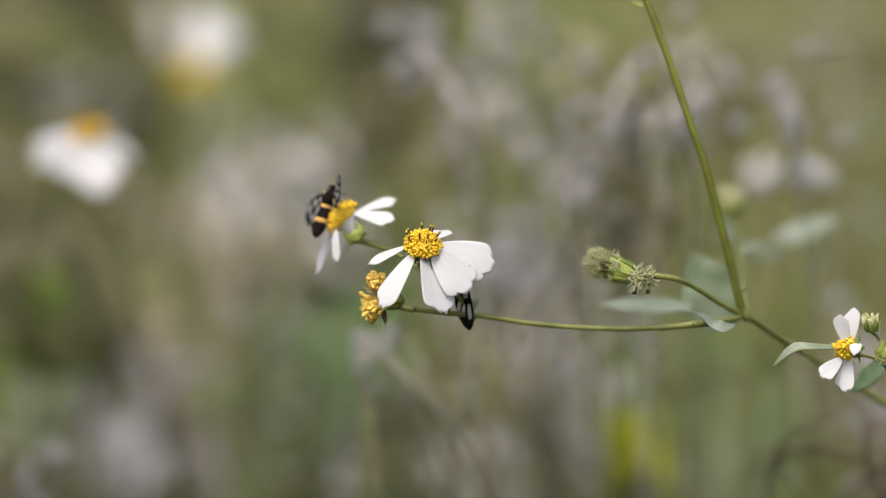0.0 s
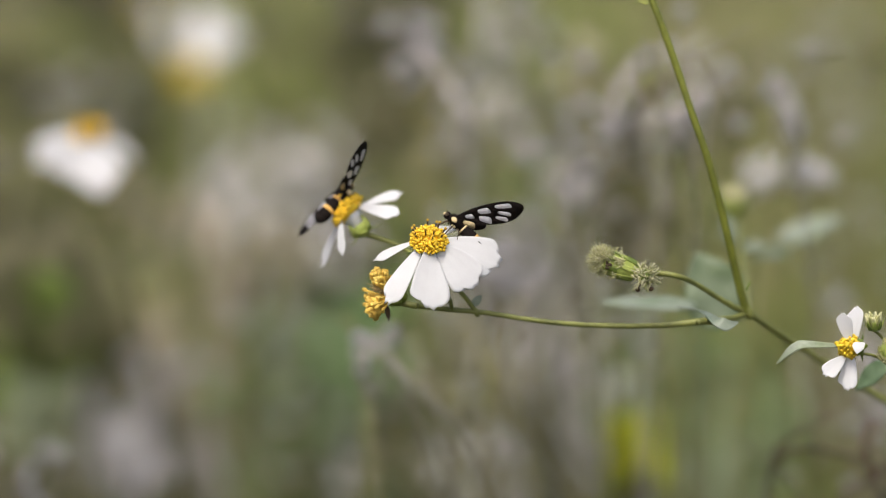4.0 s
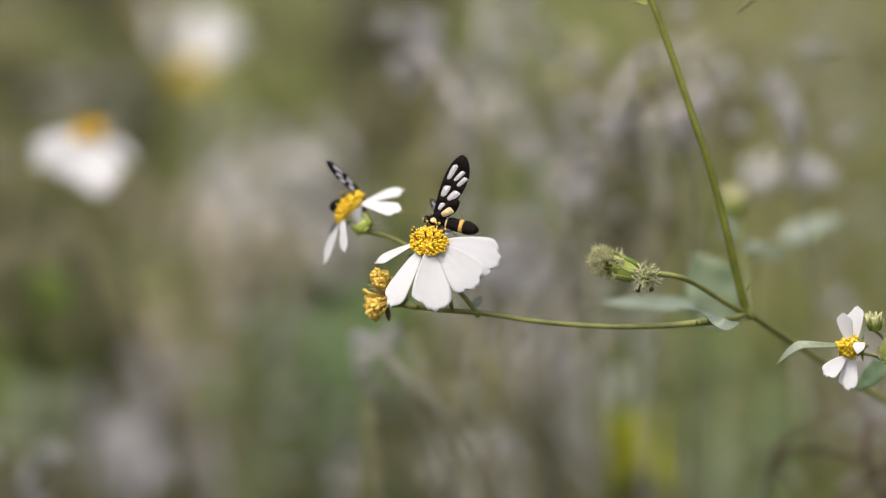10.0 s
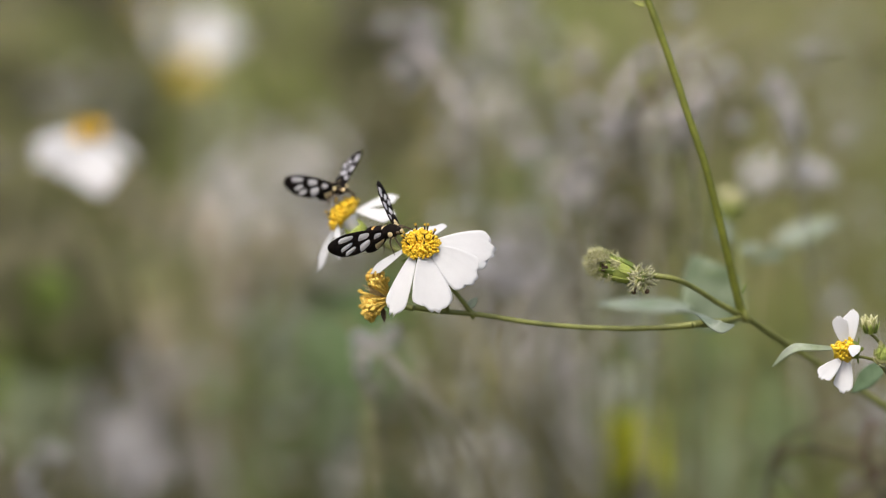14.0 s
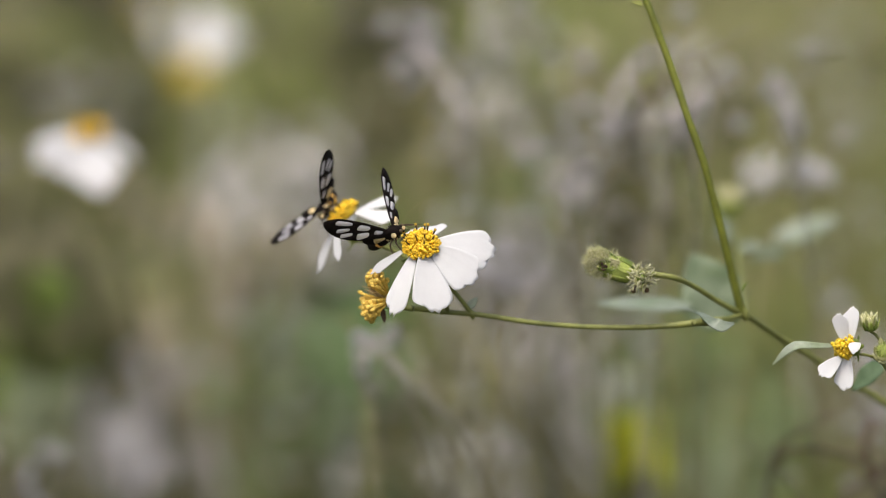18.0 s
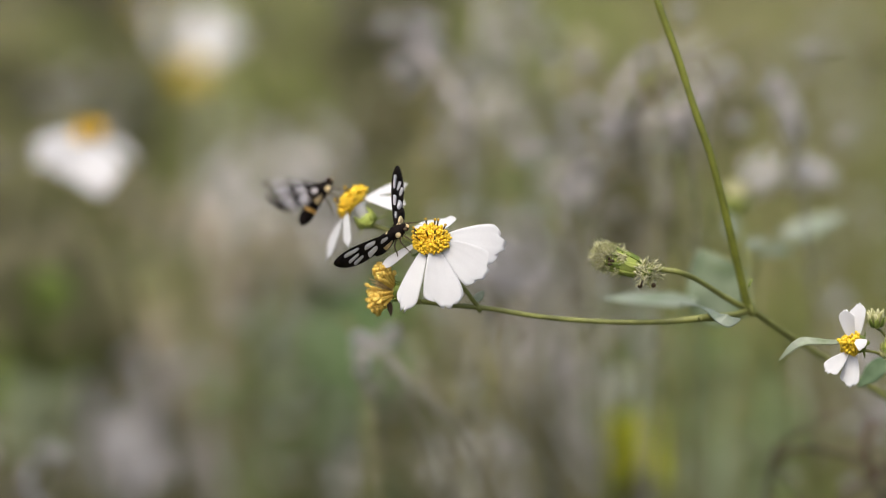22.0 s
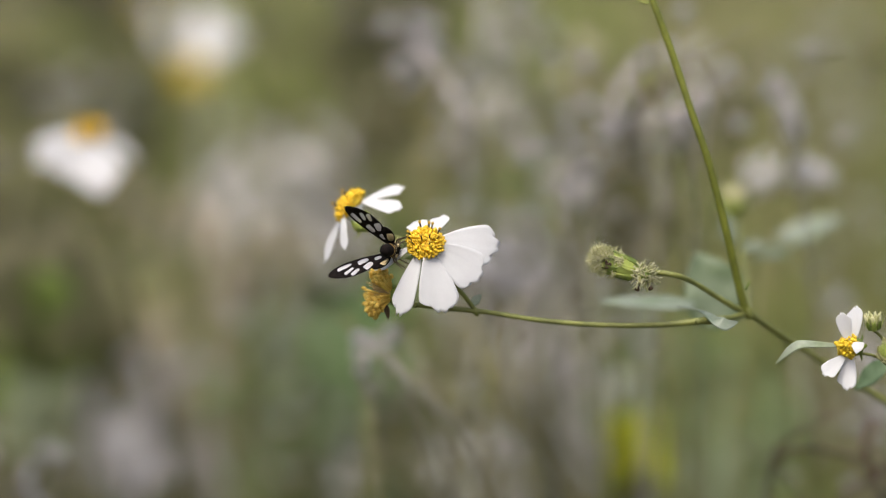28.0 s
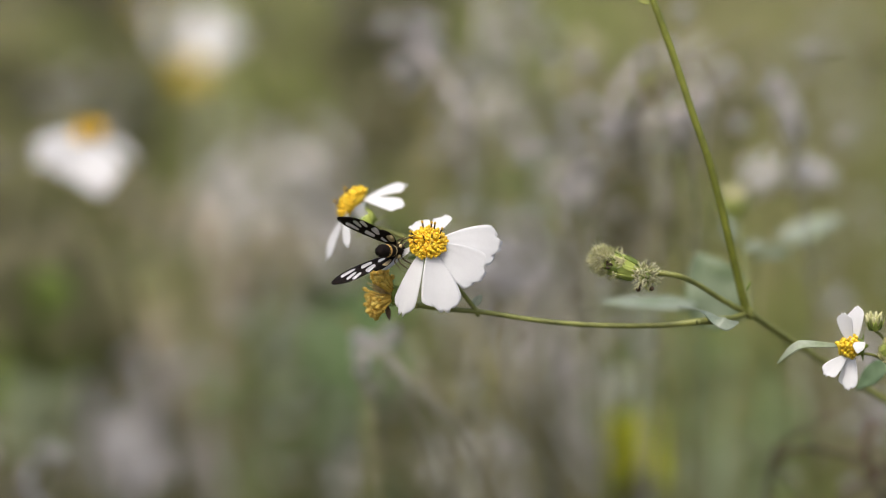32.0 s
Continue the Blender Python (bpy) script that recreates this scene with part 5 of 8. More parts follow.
meadow_flower((-0.1188, 0.3, 0.601), (-.15, -.35, .93), [(-176, 20, 10, 14, 0), (-154, 19, 12, 20, 0), (-128, 15, 12, 30, 0), (-94, 15, 12, 34, 0), (-62, 21, 11, 36, 0), (-44, 18, 9, 32, 0), (-8, 16, 4, 22, 0), (60, 10, 8, 30, 0)], (5.2, 4.2, 80, 1.1, 0), 21, "white flower with an orange-yellow disc, blurred behind")
meadow_flower((-0.1081, 0.7, 0.5601), (.02, -.80, .58), [(52, 29, 7, 12, 0), (68, 33, 8, 10, 0), (84, 33, 8, 12, 0), (122, 26, 4, 10, 0)], (8, 6, 90, 1.4, 0), 22, "large white flower held upright above its yellow disc", florets=PALEDISC)
meadow_flower((-0.1445, 0.9052, 0.5601), (-.1, -.75, .65), [(-20, 16, 7, 20, 0), (-150, 16, 7, 20, 0), (40, 14, 7, 25, 0), (110, 14, 7, 25, 0)], (6, 4.2, 70, 1.1, 0), 23, "white flower with a yellow disc, far behind", florets=PALEDISC)


def twig(pts, radii, label, material=None):
    it = tagged(new("dry_twig"), label, "twig", group="dry twigs")
    foot = Vector(pts[0])
    it.location = foot
    first = Vector(pts[1])
    pts = [foot, foot.lerp(first, .5), foot.lerp(first, .8), foot.lerp(first, .94)] + list(pts[1:])
    radii = [radii[0]] * 3 + list(radii)
    part("stick", tube(bmesh.new(), [Vector(p) - foot for p in pts], [x * MM for x in radii], 7, 6, .1, random.Random(4)), material or BROWN, it)
    rt = random.Random(int(abs(foot.x) * 9000))
    for k in range(2, 5):
        p, q = Vector(pts[-k]) - foot, Vector(pts[-k + 1]) - foot
        start = p.lerp(q, rt.uniform(.2, .8))
        way = (q - p).normalized()
        side = Vector((rt.choice((-1, 1)) * rt.uniform(.5, 1), rt.uniform(-.4, .4), rt.uniform(.2, .7)))
        ln = rt.uniform(6, 15) * MM
        w = radii[-k] * .55
        part("side_shoot", tube(bmesh.new(), [start, start + (way + side * .5) * ln * .5, start + (way * .8 + side) * ln], [w * MM, w * .8 * MM, w * .4 * MM], 5, 4), material or BROWN, it)
    return it


twig([(0.120, 0.170, 0), (0.1102, 0.1500, 0.4781), (0.0981, 0.1300, 0.5154), (0.0985, 0.1250, 0.5280), (0.1025, 0.1200, 0.5353), (0.1118, 0.1200, 0.5358), (0.1241, 0.1250, 0.5315), (0.1383, 0.1300, 0.5241)], [1.5, 1.0, 0.93, 0.86, 0.79, 0.72, 0.65, 0.58], "bent brown dry twig near the ground cover")
twig([(0.142, 0.180, 0), (0.1320, 0.1600, 0.4752), (0.1236, 0.1500, 0.5049), (0.1217, 0.1500, 0.5138), (0.1293, 0.1500, 0.5182), (0.1409, 0.1550, 0.5267), (0.1552, 0.1600, 0.5326)], [1.5, 1.0, 0.93, 0.86, 0.79, 0.72, 0.65], "brown dry twig in the grass")
twig([(0.160, 0.180, 0), (0.1495, 0.1600, 0.4752), (0.1382, 0.1500, 0.5049), (0.1317, 0.1400, 0.5199), (0.1272, 0.1400, 0.5321), (0.1307, 0.1500, 0.5385)], [1.5, 1.0, 0.93, 0.86, 0.79, 0.72], "brown dry twig in the grass")
# thin stems slanting through the meadow
twig([(0.015, 0.318, 0), (0.0141, 0.2380, 0.4875), (0.0029, 0.2070, 0.5196), (-0.0148, 0.1840, 0.5450), (-0.0306, 0.1860, 0.5626)], [1.3, 0.95, 0.8, 0.65, 0.5], "thin lilac-grey dry stem in the meadow", OLIVESTALK)
twig([(0.041, 0.309, 0), (0.0377, 0.2290, 0.4974), (0.0243, 0.2030, 0.5297), (0.0154, 0.2040, 0.5441)], [1.3, 0.95, 0.8, 0.65], "thin lilac-grey dry stem in the meadow", OLIVESTALK)
twig([(0.004, 0.352, 0), (0.0030, 0.2720, 0.4786), (-0.0016, 0.2270, 0.5241), (-0.0098, 0.2250, 0.5488)], [1.3, 0.95, 0.8, 0.65], "thin lilac-grey dry stem in the meadow", LILACSTALK)
twig([(0.037, 0.376, 0), (0.0339, 0.2960, 0.4724), (0.0399, 0.2470, 0.5251), (0.0599, 0.2450, 0.5501)], [1.3, 0.95, 0.8, 0.65], "thin lilac-grey dry stem in the meadow", LILACSTALK)
twig([(0.039, 0.357, 0), (0.0363, 0.2770, 0.4774), (0.0302, 0.2270, 0.5278), (0.0273, 0.2250, 0.5544)], [1.3, 0.95, 0.8, 0.65], "thin lilac-grey dry stem in the meadow", LILACSTALK)
twig([(-0.086, 0.478, 0), (-0.0753, 0.3980, 0.4460), (-0.0558, 0.3360, 0.5148), (-0.0436, 0.3250, 0.5511)], [1.3, 0.95, 0.8, 0.65], "thin lilac-grey dry stem in the meadow", LILACSTALK)
twig([(0.056, 0.260, 0), (0.0464, 0.2400, 0.4812), (0.0368, 0.2300, 0.5008), (0.0237, 0.2200, 0.5257), (0.0128, 0.2200, 0.5406), (0.0084, 0.2300, 0.5532)], [1.8, 1.5, 1.4, 1.3, 1.1, 0.9], "dark olive dry stem slanting through the meadow", OLIVESTALK)
twig([(0.032, 0.280, 0), (0.0218, 0.2600, 0.4759), (0.0141, 0.2500, 0.5035), (0.0029, 0.2400, 0.5220), (-0.0090, 0.2400, 0.5324)], [1.8, 1.5, 1.4, 1.3, 1.1], "dark olive dry stem slanting through the meadow", OLIVESTALK)
twig([(0.072, 0.320, 0), (0.0621, 0.3000, 0.4654), (0.0501, 0.2900, 0.4740), (0.0362, 0.2800, 0.5039), (0.0276, 0.2800, 0.5253)], [1.8, 1.5, 1.4, 1.3, 1.1], "dark olive dry stem slanting through the meadow", OLIVESTALK)
twig([(0.075, 0.31, 0), (0.0649, 0.26, 0.5904), (0.0563, 0.25, 0.6135), (0.0557, 0.25, 0.6209), (0.061, 0.25, 0.6307), (0.0691, 0.25, 0.6344)], [.5, .5, 1.0, 1.7, 1.7, 1.3], "pale lilac curling dry stem in the meadow", LILACPALE)
twig([(0.08, 0.35, 0), (0.0697, 0.3, 0.5774), (0.0643, 0.24, 0.6128), (0.0791, 0.24, 0.6187), (0.0834, 0.24, 0.6262)], [.5, .5, 1.4, 1.8, 1.4], "pale lilac curling dry stem in the meadow", LILACPALE)
twig([(0.072, 0.35, 0), (0.062, 0.3, 0.589), (0.0604, 0.22, 0.6211), (0.0672, 0.21, 0.6294), (0.0719, 0.22, 0.632)], [.5, .5, 1.2, 1.5, 1.2], "dull mauve curling dry stem in the meadow", BROWN)
twig([(0.017, 0.35, 0), (0.0069, 0.3, 0.5832), (0.0086, 0.28, 0.6058), (0.0011, 0.28, 0.6209), (-0.0073, 0.28, 0.6322)], [.5, .5, .9, 1.3, 1.5], "pale lilac curling dry stem in the meadow", LILACPALE)
# fine curling stalks not far behind the flowers
twig([(0.070, 0.285, 0), (0.0659, 0.2050, 0.4960), (0.0651, 0.1660, 0.5597), (0.0667, 0.1250, 0.6196), (0.0603, 0.1140, 0.6575), (0.0558, 0.1140, 0.6528), (0.0565, 0.1130, 0.6430), (0.0638, 0.1130, 0.6376)], [0.7, 0.38, 0.38, 0.38, 0.38, 0.45, 0.45, 0.35], "fine lilac-grey curling dry stalk", LILACSTALK)
twig([(0.086, 0.283, 0), (0.0811, 0.2030, 0.4965), (0.0784, 0.1580, 0.5685), (0.0724, 0.1180, 0.6275), (0.0695, 0.1140, 0.6535), (0.0748, 0.1140, 0.6551), (0.0785, 0.1140, 0.6465)], [0.7, 0.38, 0.38, 0.38, 0.45, 0.45, 0.35], "fine lilac-grey curling dry stalk", LILACSTALK)
twig([(0.055, 0.270, 0), (0.0491, 0.1900, 0.4998), (0.0457, 0.1550, 0.5550), (0.0378, 0.1270, 0.5989), (0.0319, 0.1280, 0.6174), (0.0360, 0.1280, 0.6191), (0.0443, 0.1270, 0.6091)], [0.7, 0.38, 0.38, 0.38, 0.45, 0.45, 0.35], "fine lilac-grey curling dry stalk", LILACSTALK)
twig([(0.016, 0.202, 0), (0.0145, 0.1220, 0.5175), (0.0084, 0.1050, 0.5407), (-0.0039, 0.0990, 0.5573), (-0.0154, 0.0990, 0.5675), (-0.0203, 0.0990, 0.5728)], [0.7, 0.38, 0.38, 0.45, 0.45, 0.35], "fine lilac-grey curling dry stalk", LILACSTALK)
twig([(-0.002, 0.212, 0), (-0.0024, 0.1320, 0.5149), (-0.0089, 0.1090, 0.5517), (-0.0156, 0.1090, 0.5678), (-0.0214, 0.1100, 0.5718), (-0.0252, 0.1090, 0.5652)], [0.7, 0.38, 0.38, 0.45, 0.45, 0.35], "fine lilac-grey curling dry stalk", LILACSTALK)
twig([(0.131, 0.288, 0), (0.1202, 0.2080, 0.4952), (0.1138, 0.1680, 0.5593), (0.1065, 0.1320, 0.6133), (0.0986, 0.1260, 0.6380), (0.1014, 0.1260, 0.6430)], [0.7, 0.38, 0.38, 0.45, 0.45, 0.35], "fine lilac-grey curling dry stalk", LILACSTALK)
twig([(0.028, 0.222, 0), (0.0250, 0.1420, 0.5123), (0.0194, 0.1190, 0.5494), (0.0159, 0.1150, 0.5707), (0.0201, 0.1150, 0.5775), (0.0243, 0.1150, 0.5707)], [0.7, 0.38, 0.38, 0.45, 0.45, 0.35], "fine lilac-grey curling dry stalk", LILACSTALK)
twig([(0.123, 0.196, 0), (0.1066, 0.1160, 0.5190), (0.0977, 0.1110, 0.5341), (0.1009, 0.1110, 0.5409), (0.1157, 0.1110, 0.5494)], [0.7, 0.38, 0.45, 0.45, 0.35], "fine brown curling dry stalk", BROWN)

for _i in range(9):
    _d = _r.uniform(.35, .6)
    _x, _z = _r.uniform(-.16, .16), .62 - .19 * _d
    _k = _r.choice((-1, 1))
    twig([(_x, _d + .1, 0), (_x + .02 * _k, _d, _z - .12), (_x + .035 * _k, _d, _z - .03), (_x + .075 * _k, _d, _z + _r.uniform(0, .06)), (_x + .11 * _k, _d + .02, _z + _r.uniform(-.02, .1))],
         [1.2, .8, .7, .6, .4], "thin curved dry stem in the meadow", _r.choice((GREYGRASS, DRYGRASS, OLIVESTALK)))


# ---- what moves ----
def beating(rows, spans, side):
    """Rows of a wing with its strokes added, step by step, over the stretches in which the moth is in the air."""
    out = [(t, m) for t, m in rows if not any(a <= t <= b for a, b in spans)]
    for a, b in spans:
        for k in range(frame(a), frame(b) + 1):
            t = (k - 1) / FPS
            i = max(j for j, r in enumerate(rows[:-1]) if r[0] <= t + 1e-6)
            (t0, m0), (t1, m1) = rows[i], rows[i + 1]
            f = min(1, (t - t0) / (t1 - t0))
            q = m0.to_quaternion().slerp(m1.to_quaternion(), f)
            stroke = Matrix.Rotation(side * radians(42) * math.sin((k - frame(22)) * math.pi / 2), 4, "Y")
            out.append((t, Matrix.Translation(m0.translation) @ stroke @ q.to_matrix().to_4x4()))
    return sorted(out, key=lambda r: r[0])


def motions():
    walk(plant, [
        (0, pose(0.27131, 0.03496, -0.00018, -0.00, -0.08, 0.01)),
        (0.5, pose(0.27385, 0.03508, 0.00040, -0.00, -0.34, 0.07)),
        (1, pose(0.27295, 0.03516, 0.00081, -0.00, -0.17, 0.03)),
        (1.5, pose(0.27303, 0.03516, 0.00082, -0.00, -0.17, 0.03)),
        (2, pose(0.27202, 0.03508, 0.00044, -0.00, -0.06, 0.01)),
        (2.5, pose(0.27204, 0.03504, 0.00020, -0.00, -0.05, 0.01)),
        (3, pose(0.27041, 0.03491, -0.00045, -0.00, 0.08, -0.01)),
        (3.5, pose(0.26936, 0.03491, -0.00048, -0.00, 0.19, -0.04)),
        (5.5, pose(0.27069, 0.03486, -0.00070, -0.00, 0.06, -0.01)),
        (6, pose(0.27191, 0.03496, -0.00023, -0.00, -0.06, 0.01)),
        (6.5, pose(0.27065, 0.03492, -0.00043, -0.00, 0.07, -0.01)),
        (7, pose(0.27103, 0.03498, -0.00008, -0.00, 0.05, -0.01)),
        (7.5, pose(0.27094, 0.03497, -0.00014, -0.00, 0.05, -0.01)),
        (8, pose(0.27079, 0.03497, -0.00018, -0.00, 0.06, -0.01)),
        (8.5, pose(0.27137, 0.03496, -0.00018, -0.00, 0.01, -0.00)),
        (9, pose(0.27211, 0.03502, 0.00012, -0.00, -0.06, 0.01)),
        (9.5, pose(0.27074, 0.03499, -0.00003, -0.00, 0.08, -0.02)),
        (10, pose(0.27079, 0.03497, -0.00018, -0.00, 0.06, -0.01)),
        (10.5, pose(0.27024, 0.03491, -0.00046, -0.00, 0.08, -0.02)),
        (11, pose(0.27100, 0.03488, -0.00063, -0.00, -0.06, 0.01)),
        (11.5, pose(0.27135, 0.03493, -0.00035, -0.00, -0.06, 0.01)),
        (12, pose(0.27082, 0.03511, 0.00055, -0.00, 0.01, -0.00)),
        (12.5, pose(0.27029, 0.03502, 0.00009, -0.00, 0.04, -0.01)),
        (13, pose(0.27202, 0.03513, 0.00066, -0.00, -0.14, 0.03)),
        (13.5, pose(0.26936, 0.03479, -0.00109, -0.00, 0.05, -0.01)),
        (14, pose(0.26680, 0.03467, -0.00169, -0.00, 0.33, -0.06)),
        (14.5, pose(0.27151, 0.03514, 0.00071, -0.00, -0.08, 0.02)),
        (16.5, pose(0.26916, 0.03486, -0.00075, -0.00, 0.09, -0.02)),
        (17, pose(0.27321, 0.03511, 0.00056, -0.00, -0.34, 0.07)),
        (17.5, pose(0.27458, 0.03529, 0.00147, -0.00, -0.45, 0.09)),
        (18, pose(0.27116, 0.03503, 0.00017, -0.00, -0.09, 0.02)),
        (18.5, pose(0.26968, 0.03494, -0.00033, -0.00, 0.03, -0.01)),
        (19, pose(0.27000, 0.03500, 0.00000, 0.00, -0.00, 0.00)),
        (19.5, pose(0.27262, 0.03508, 0.00040, -0.00, -0.23, 0.04)),
        (20, pose(0.27112, 0.03501, 0.00005, -0.00, -0.10, 0.02)),
        (20.5, pose(0.27265, 0.03525, 0.00127, -0.00, -0.16, 0.03)),
        (21, pose(0.27102, 0.03504, 0.00021, -0.00, 0.00, -0.00)),
        (21.5, pose(0.26648, 0.03475, -0.00128, -0.00, 0.48, -0.09)),
        (22, pose(0.26800, 0.03495, -0.00025, -0.00, 0.38, -0.07)),
        (22.5, pose(0.26883, 0.03494, -0.00032, -0.00, 0.26, -0.05)),
        (23, pose(0.26884, 0.03488, -0.00064, -0.00, 0.24, -0.05)),
        (23.5, pose(0.26767, 0.03476, -0.00125, -0.00, 0.33, -0.06)),
        (24, pose(0.26822, 0.03469, -0.00161, -0.00, 0.23, -0.05)),
        (24.5, pose(0.26611, 0.03473, -0.00139, -0.00, 0.42, -0.08)),
        (25, pose(0.26932, 0.03507, 0.00036, -0.00, 0.18, -0.03)),
        (25.5, pose(0.26825, 0.03483, -0.00087, -0.00, 0.25, -0.05)),
        (27.5, pose(0.26946, 0.03491, -0.00046, -0.00, 0.15, -0.03)),
        (28, pose(0.26796, 0.03484, -0.00082, -0.00, 0.31, -0.06)),
        (28.5, pose(0.26768, 0.03483, -0.00089, -0.00, 0.33, -0.06)),
        (29, pose(0.26950, 0.03491, -0.00049, -0.00, 0.16, -0.03)),
        (29.5, pose(0.26892, 0.03476, -0.00122, -0.00, 0.19, -0.04)),
        (30, pose(0.27049, 0.03495, -0.00027, -0.00, 0.06, -0.01)),
        (30.5, pose(0.26926, 0.03500, 0.00001, -0.00, 0.21, -0.04)),
        (31, pose(0.26901, 0.03501, 0.00004, -0.00, 0.25, -0.05)),
        (31.5, pose(0.26944, 0.03499, -0.00007, -0.00, 0.20, -0.04)),
        (32, pose(0.26939, 0.03490, -0.00050, -0.00, 0.20, -0.04)),
    ])
    walk(heads["front"], [
        (0, pose(-0.27583, -0.03676, 0.62142, 24.5, 8.7, -12.5)),
        (0.5, pose(-0.27576, -0.03676, 0.62145, 24.4, 8.9, -12.6)),
        (1, pose(-0.27535, -0.03678, 0.62133, 24.5, 8.7, -12.5)),
        (1.5, pose(-0.27492, -0.03674, 0.62156, 24.5, 8.6, -12.5)),
        (2, pose(-0.27492, -0.03677, 0.62138, 24.5, 8.4, -12.5)),
        (2.5, pose(-0.27496, -0.03681, 0.62115, 24.6, 8.4, -12.5)),
        (3, pose(-0.27520, -0.03681, 0.62118, 24.6, 8.2, -12.4)),
        (3.5, pose(-0.27517, -0.03674, 0.62155, 24.6, 8.0, -12.4)),
        (5.5, pose(-0.27528, -0.03674, 0.62152, 24.7, 8.0, -12.4)),
        (6, pose(-0.27500, -0.03673, 0.62160, 24.6, 8.0, -12.4)),
        (6.5, pose(-0.27491, -0.03672, 0.62164, 24.7, 7.8, -12.3)),
        (7, pose(-0.27504, -0.03677, 0.62140, 24.7, 7.8, -12.3)),
        (7.5, pose(-0.27500, -0.03680, 0.62122, 24.7, 7.8, -12.3)),
        (8, pose(-0.27495, -0.03680, 0.62121, 24.7, 7.7, -12.3)),
        (8.5, pose(-0.27481, -0.03676, 0.62144, 24.7, 7.7, -12.3)),
        (9, pose(-0.27479, -0.03675, 0.62147, 24.7, 7.7, -12.3)),
        (9.5, pose(-0.27492, -0.03677, 0.62139, 25.1, 7.1, -12.1)),
        (10, pose(-0.27518, -0.03676, 0.62143, 25.5, 6.7, -11.9)),
        (10.5, pose(-0.27528, -0.03676, 0.62141, 26.1, 4.7, -11.4)),
        (11, pose(-0.27569, -0.03682, 0.62111, 26.7, 3.0, -10.9)),
        (11.5, pose(-0.27578, -0.03678, 0.62131, 27.2, 1.5, -10.5)),
        (12, pose(-0.27581, -0.03672, 0.62162, 27.7, 0.0, -10.1)),
        (12.5, pose(-0.27581, -0.03675, 0.62149, 28.1, -0.5, -9.9)),
        (13, pose(-0.27608, -0.03669, 0.62179, 28.4, -0.7, -9.8)),
        (13.5, pose(-0.27642, -0.03680, 0.62125, 28.5, -1.4, -9.7)),
        (14, pose(-0.27613, -0.03685, 0.62098, 28.6, -2.2, -9.5)),
        (14.5, pose(-0.27595, -0.03671, 0.62169, 28.6, -1.8, -9.6)),
        (16.5, pose(-0.27597, -0.03685, 0.62094, 28.6, -1.9, -9.6)),
        (17, pose(-0.27612, -0.03679, 0.62125, 28.5, -1.5, -9.6)),
        (17.5, pose(-0.27609, -0.03678, 0.62134, 28.5, -1.4, -9.7)),
        (18, pose(-0.27596, -0.03681, 0.62115, 28.5, -1.8, -9.6)),
        (18.5, pose(-0.27604, -0.03688, 0.62083, 28.6, -1.9, -9.6)),
        (19, pose(-0.27603, -0.03687, 0.62087, 28.6, -1.9, -9.6)),
        (19.5, pose(-0.27596, -0.03686, 0.62090, 29.0, -1.6, -9.5)),
        (20, pose(-0.27587, -0.03692, 0.62062, 29.5, -1.7, -9.3)),
        (20.5, pose(-0.27580, -0.03679, 0.62127, 30.0, -1.6, -9.1)),
        (21, pose(-0.27595, -0.03683, 0.62109, 30.5, -1.7, -8.9)),
        (21.5, pose(-0.27535, -0.03693, 0.62054, 31.1, -2.2, -8.7)),
        (22, pose(-0.27514, -0.03691, 0.62065, 31.5, -2.0, -8.6)),
        (22.5, pose(-0.27538, -0.03692, 0.62061, 32.2, -1.9, -8.4)),
        (23, pose(-0.27538, -0.03692, 0.62059, 33.0, -1.8, -8.1)),
        (23.5, pose(-0.27545, -0.03693, 0.62053, 33.7, -1.9, -7.9)),
        (24, pose(-0.27560, -0.03699, 0.62025, 34.4, -1.7, -7.7)),
        (24.5, pose(-0.27574, -0.03699, 0.62024, 34.7, -1.9, -7.6)),
        (25, pose(-0.27563, -0.03688, 0.62080, 35.0, -1.7, -7.6)),
        (25.5, pose(-0.27562, -0.03693, 0.62053, 35.2, -1.7, -7.5)),
        (27.5, pose(-0.27569, -0.03681, 0.62115, 36.3, -1.6, -7.2)),
        (28, pose(-0.27582, -0.03690, 0.62073, 36.4, -1.7, -7.2)),
        (28.5, pose(-0.27566, -0.03694, 0.62049, 36.4, -1.7, -7.2)),
        (29, pose(-0.27553, -0.03690, 0.62070, 36.3, -1.6, -7.2)),
        (29.5, pose(-0.27587, -0.03690, 0.62070, 36.4, -1.6, -7.2)),
        (30, pose(-0.27550, -0.03685, 0.62094, 36.3, -1.5, -7.2)),
        (30.5, pose(-0.27537, -0.03687, 0.62085, 36.4, -1.6, -7.2)),
        (31, pose(-0.27557, -0.03686, 0.62091, 36.4, -1.7, -7.2)),
        (31.5, pose(-0.27536, -0.03685, 0.62094, 36.4, -1.6, -7.2)),
        (32, pose(-0.27542, -0.03685, 0.62095, 36.4, -1.6, -7.2)),
    ])
    # the petal under the climbing moth is pulled aside, then springs back
    petal = sorted((o for o in heads["front"].children if o.name.startswith("petal")), key=lambda o: o.name)[2]
    rest = petal.matrix_basis.copy()
    pulled = Matrix.Translation(rest.translation + Vector((0, 0, -.0009))) @ Matrix.Rotation(radians(27), 4, "Z") @ rest.to_3x3().to_4x4() @ Matrix.Rotation(radians(-8), 4, "X")
    walk(petal, [(0, pulled), (1.4, pulled), (1.9, rest), (32, rest)])
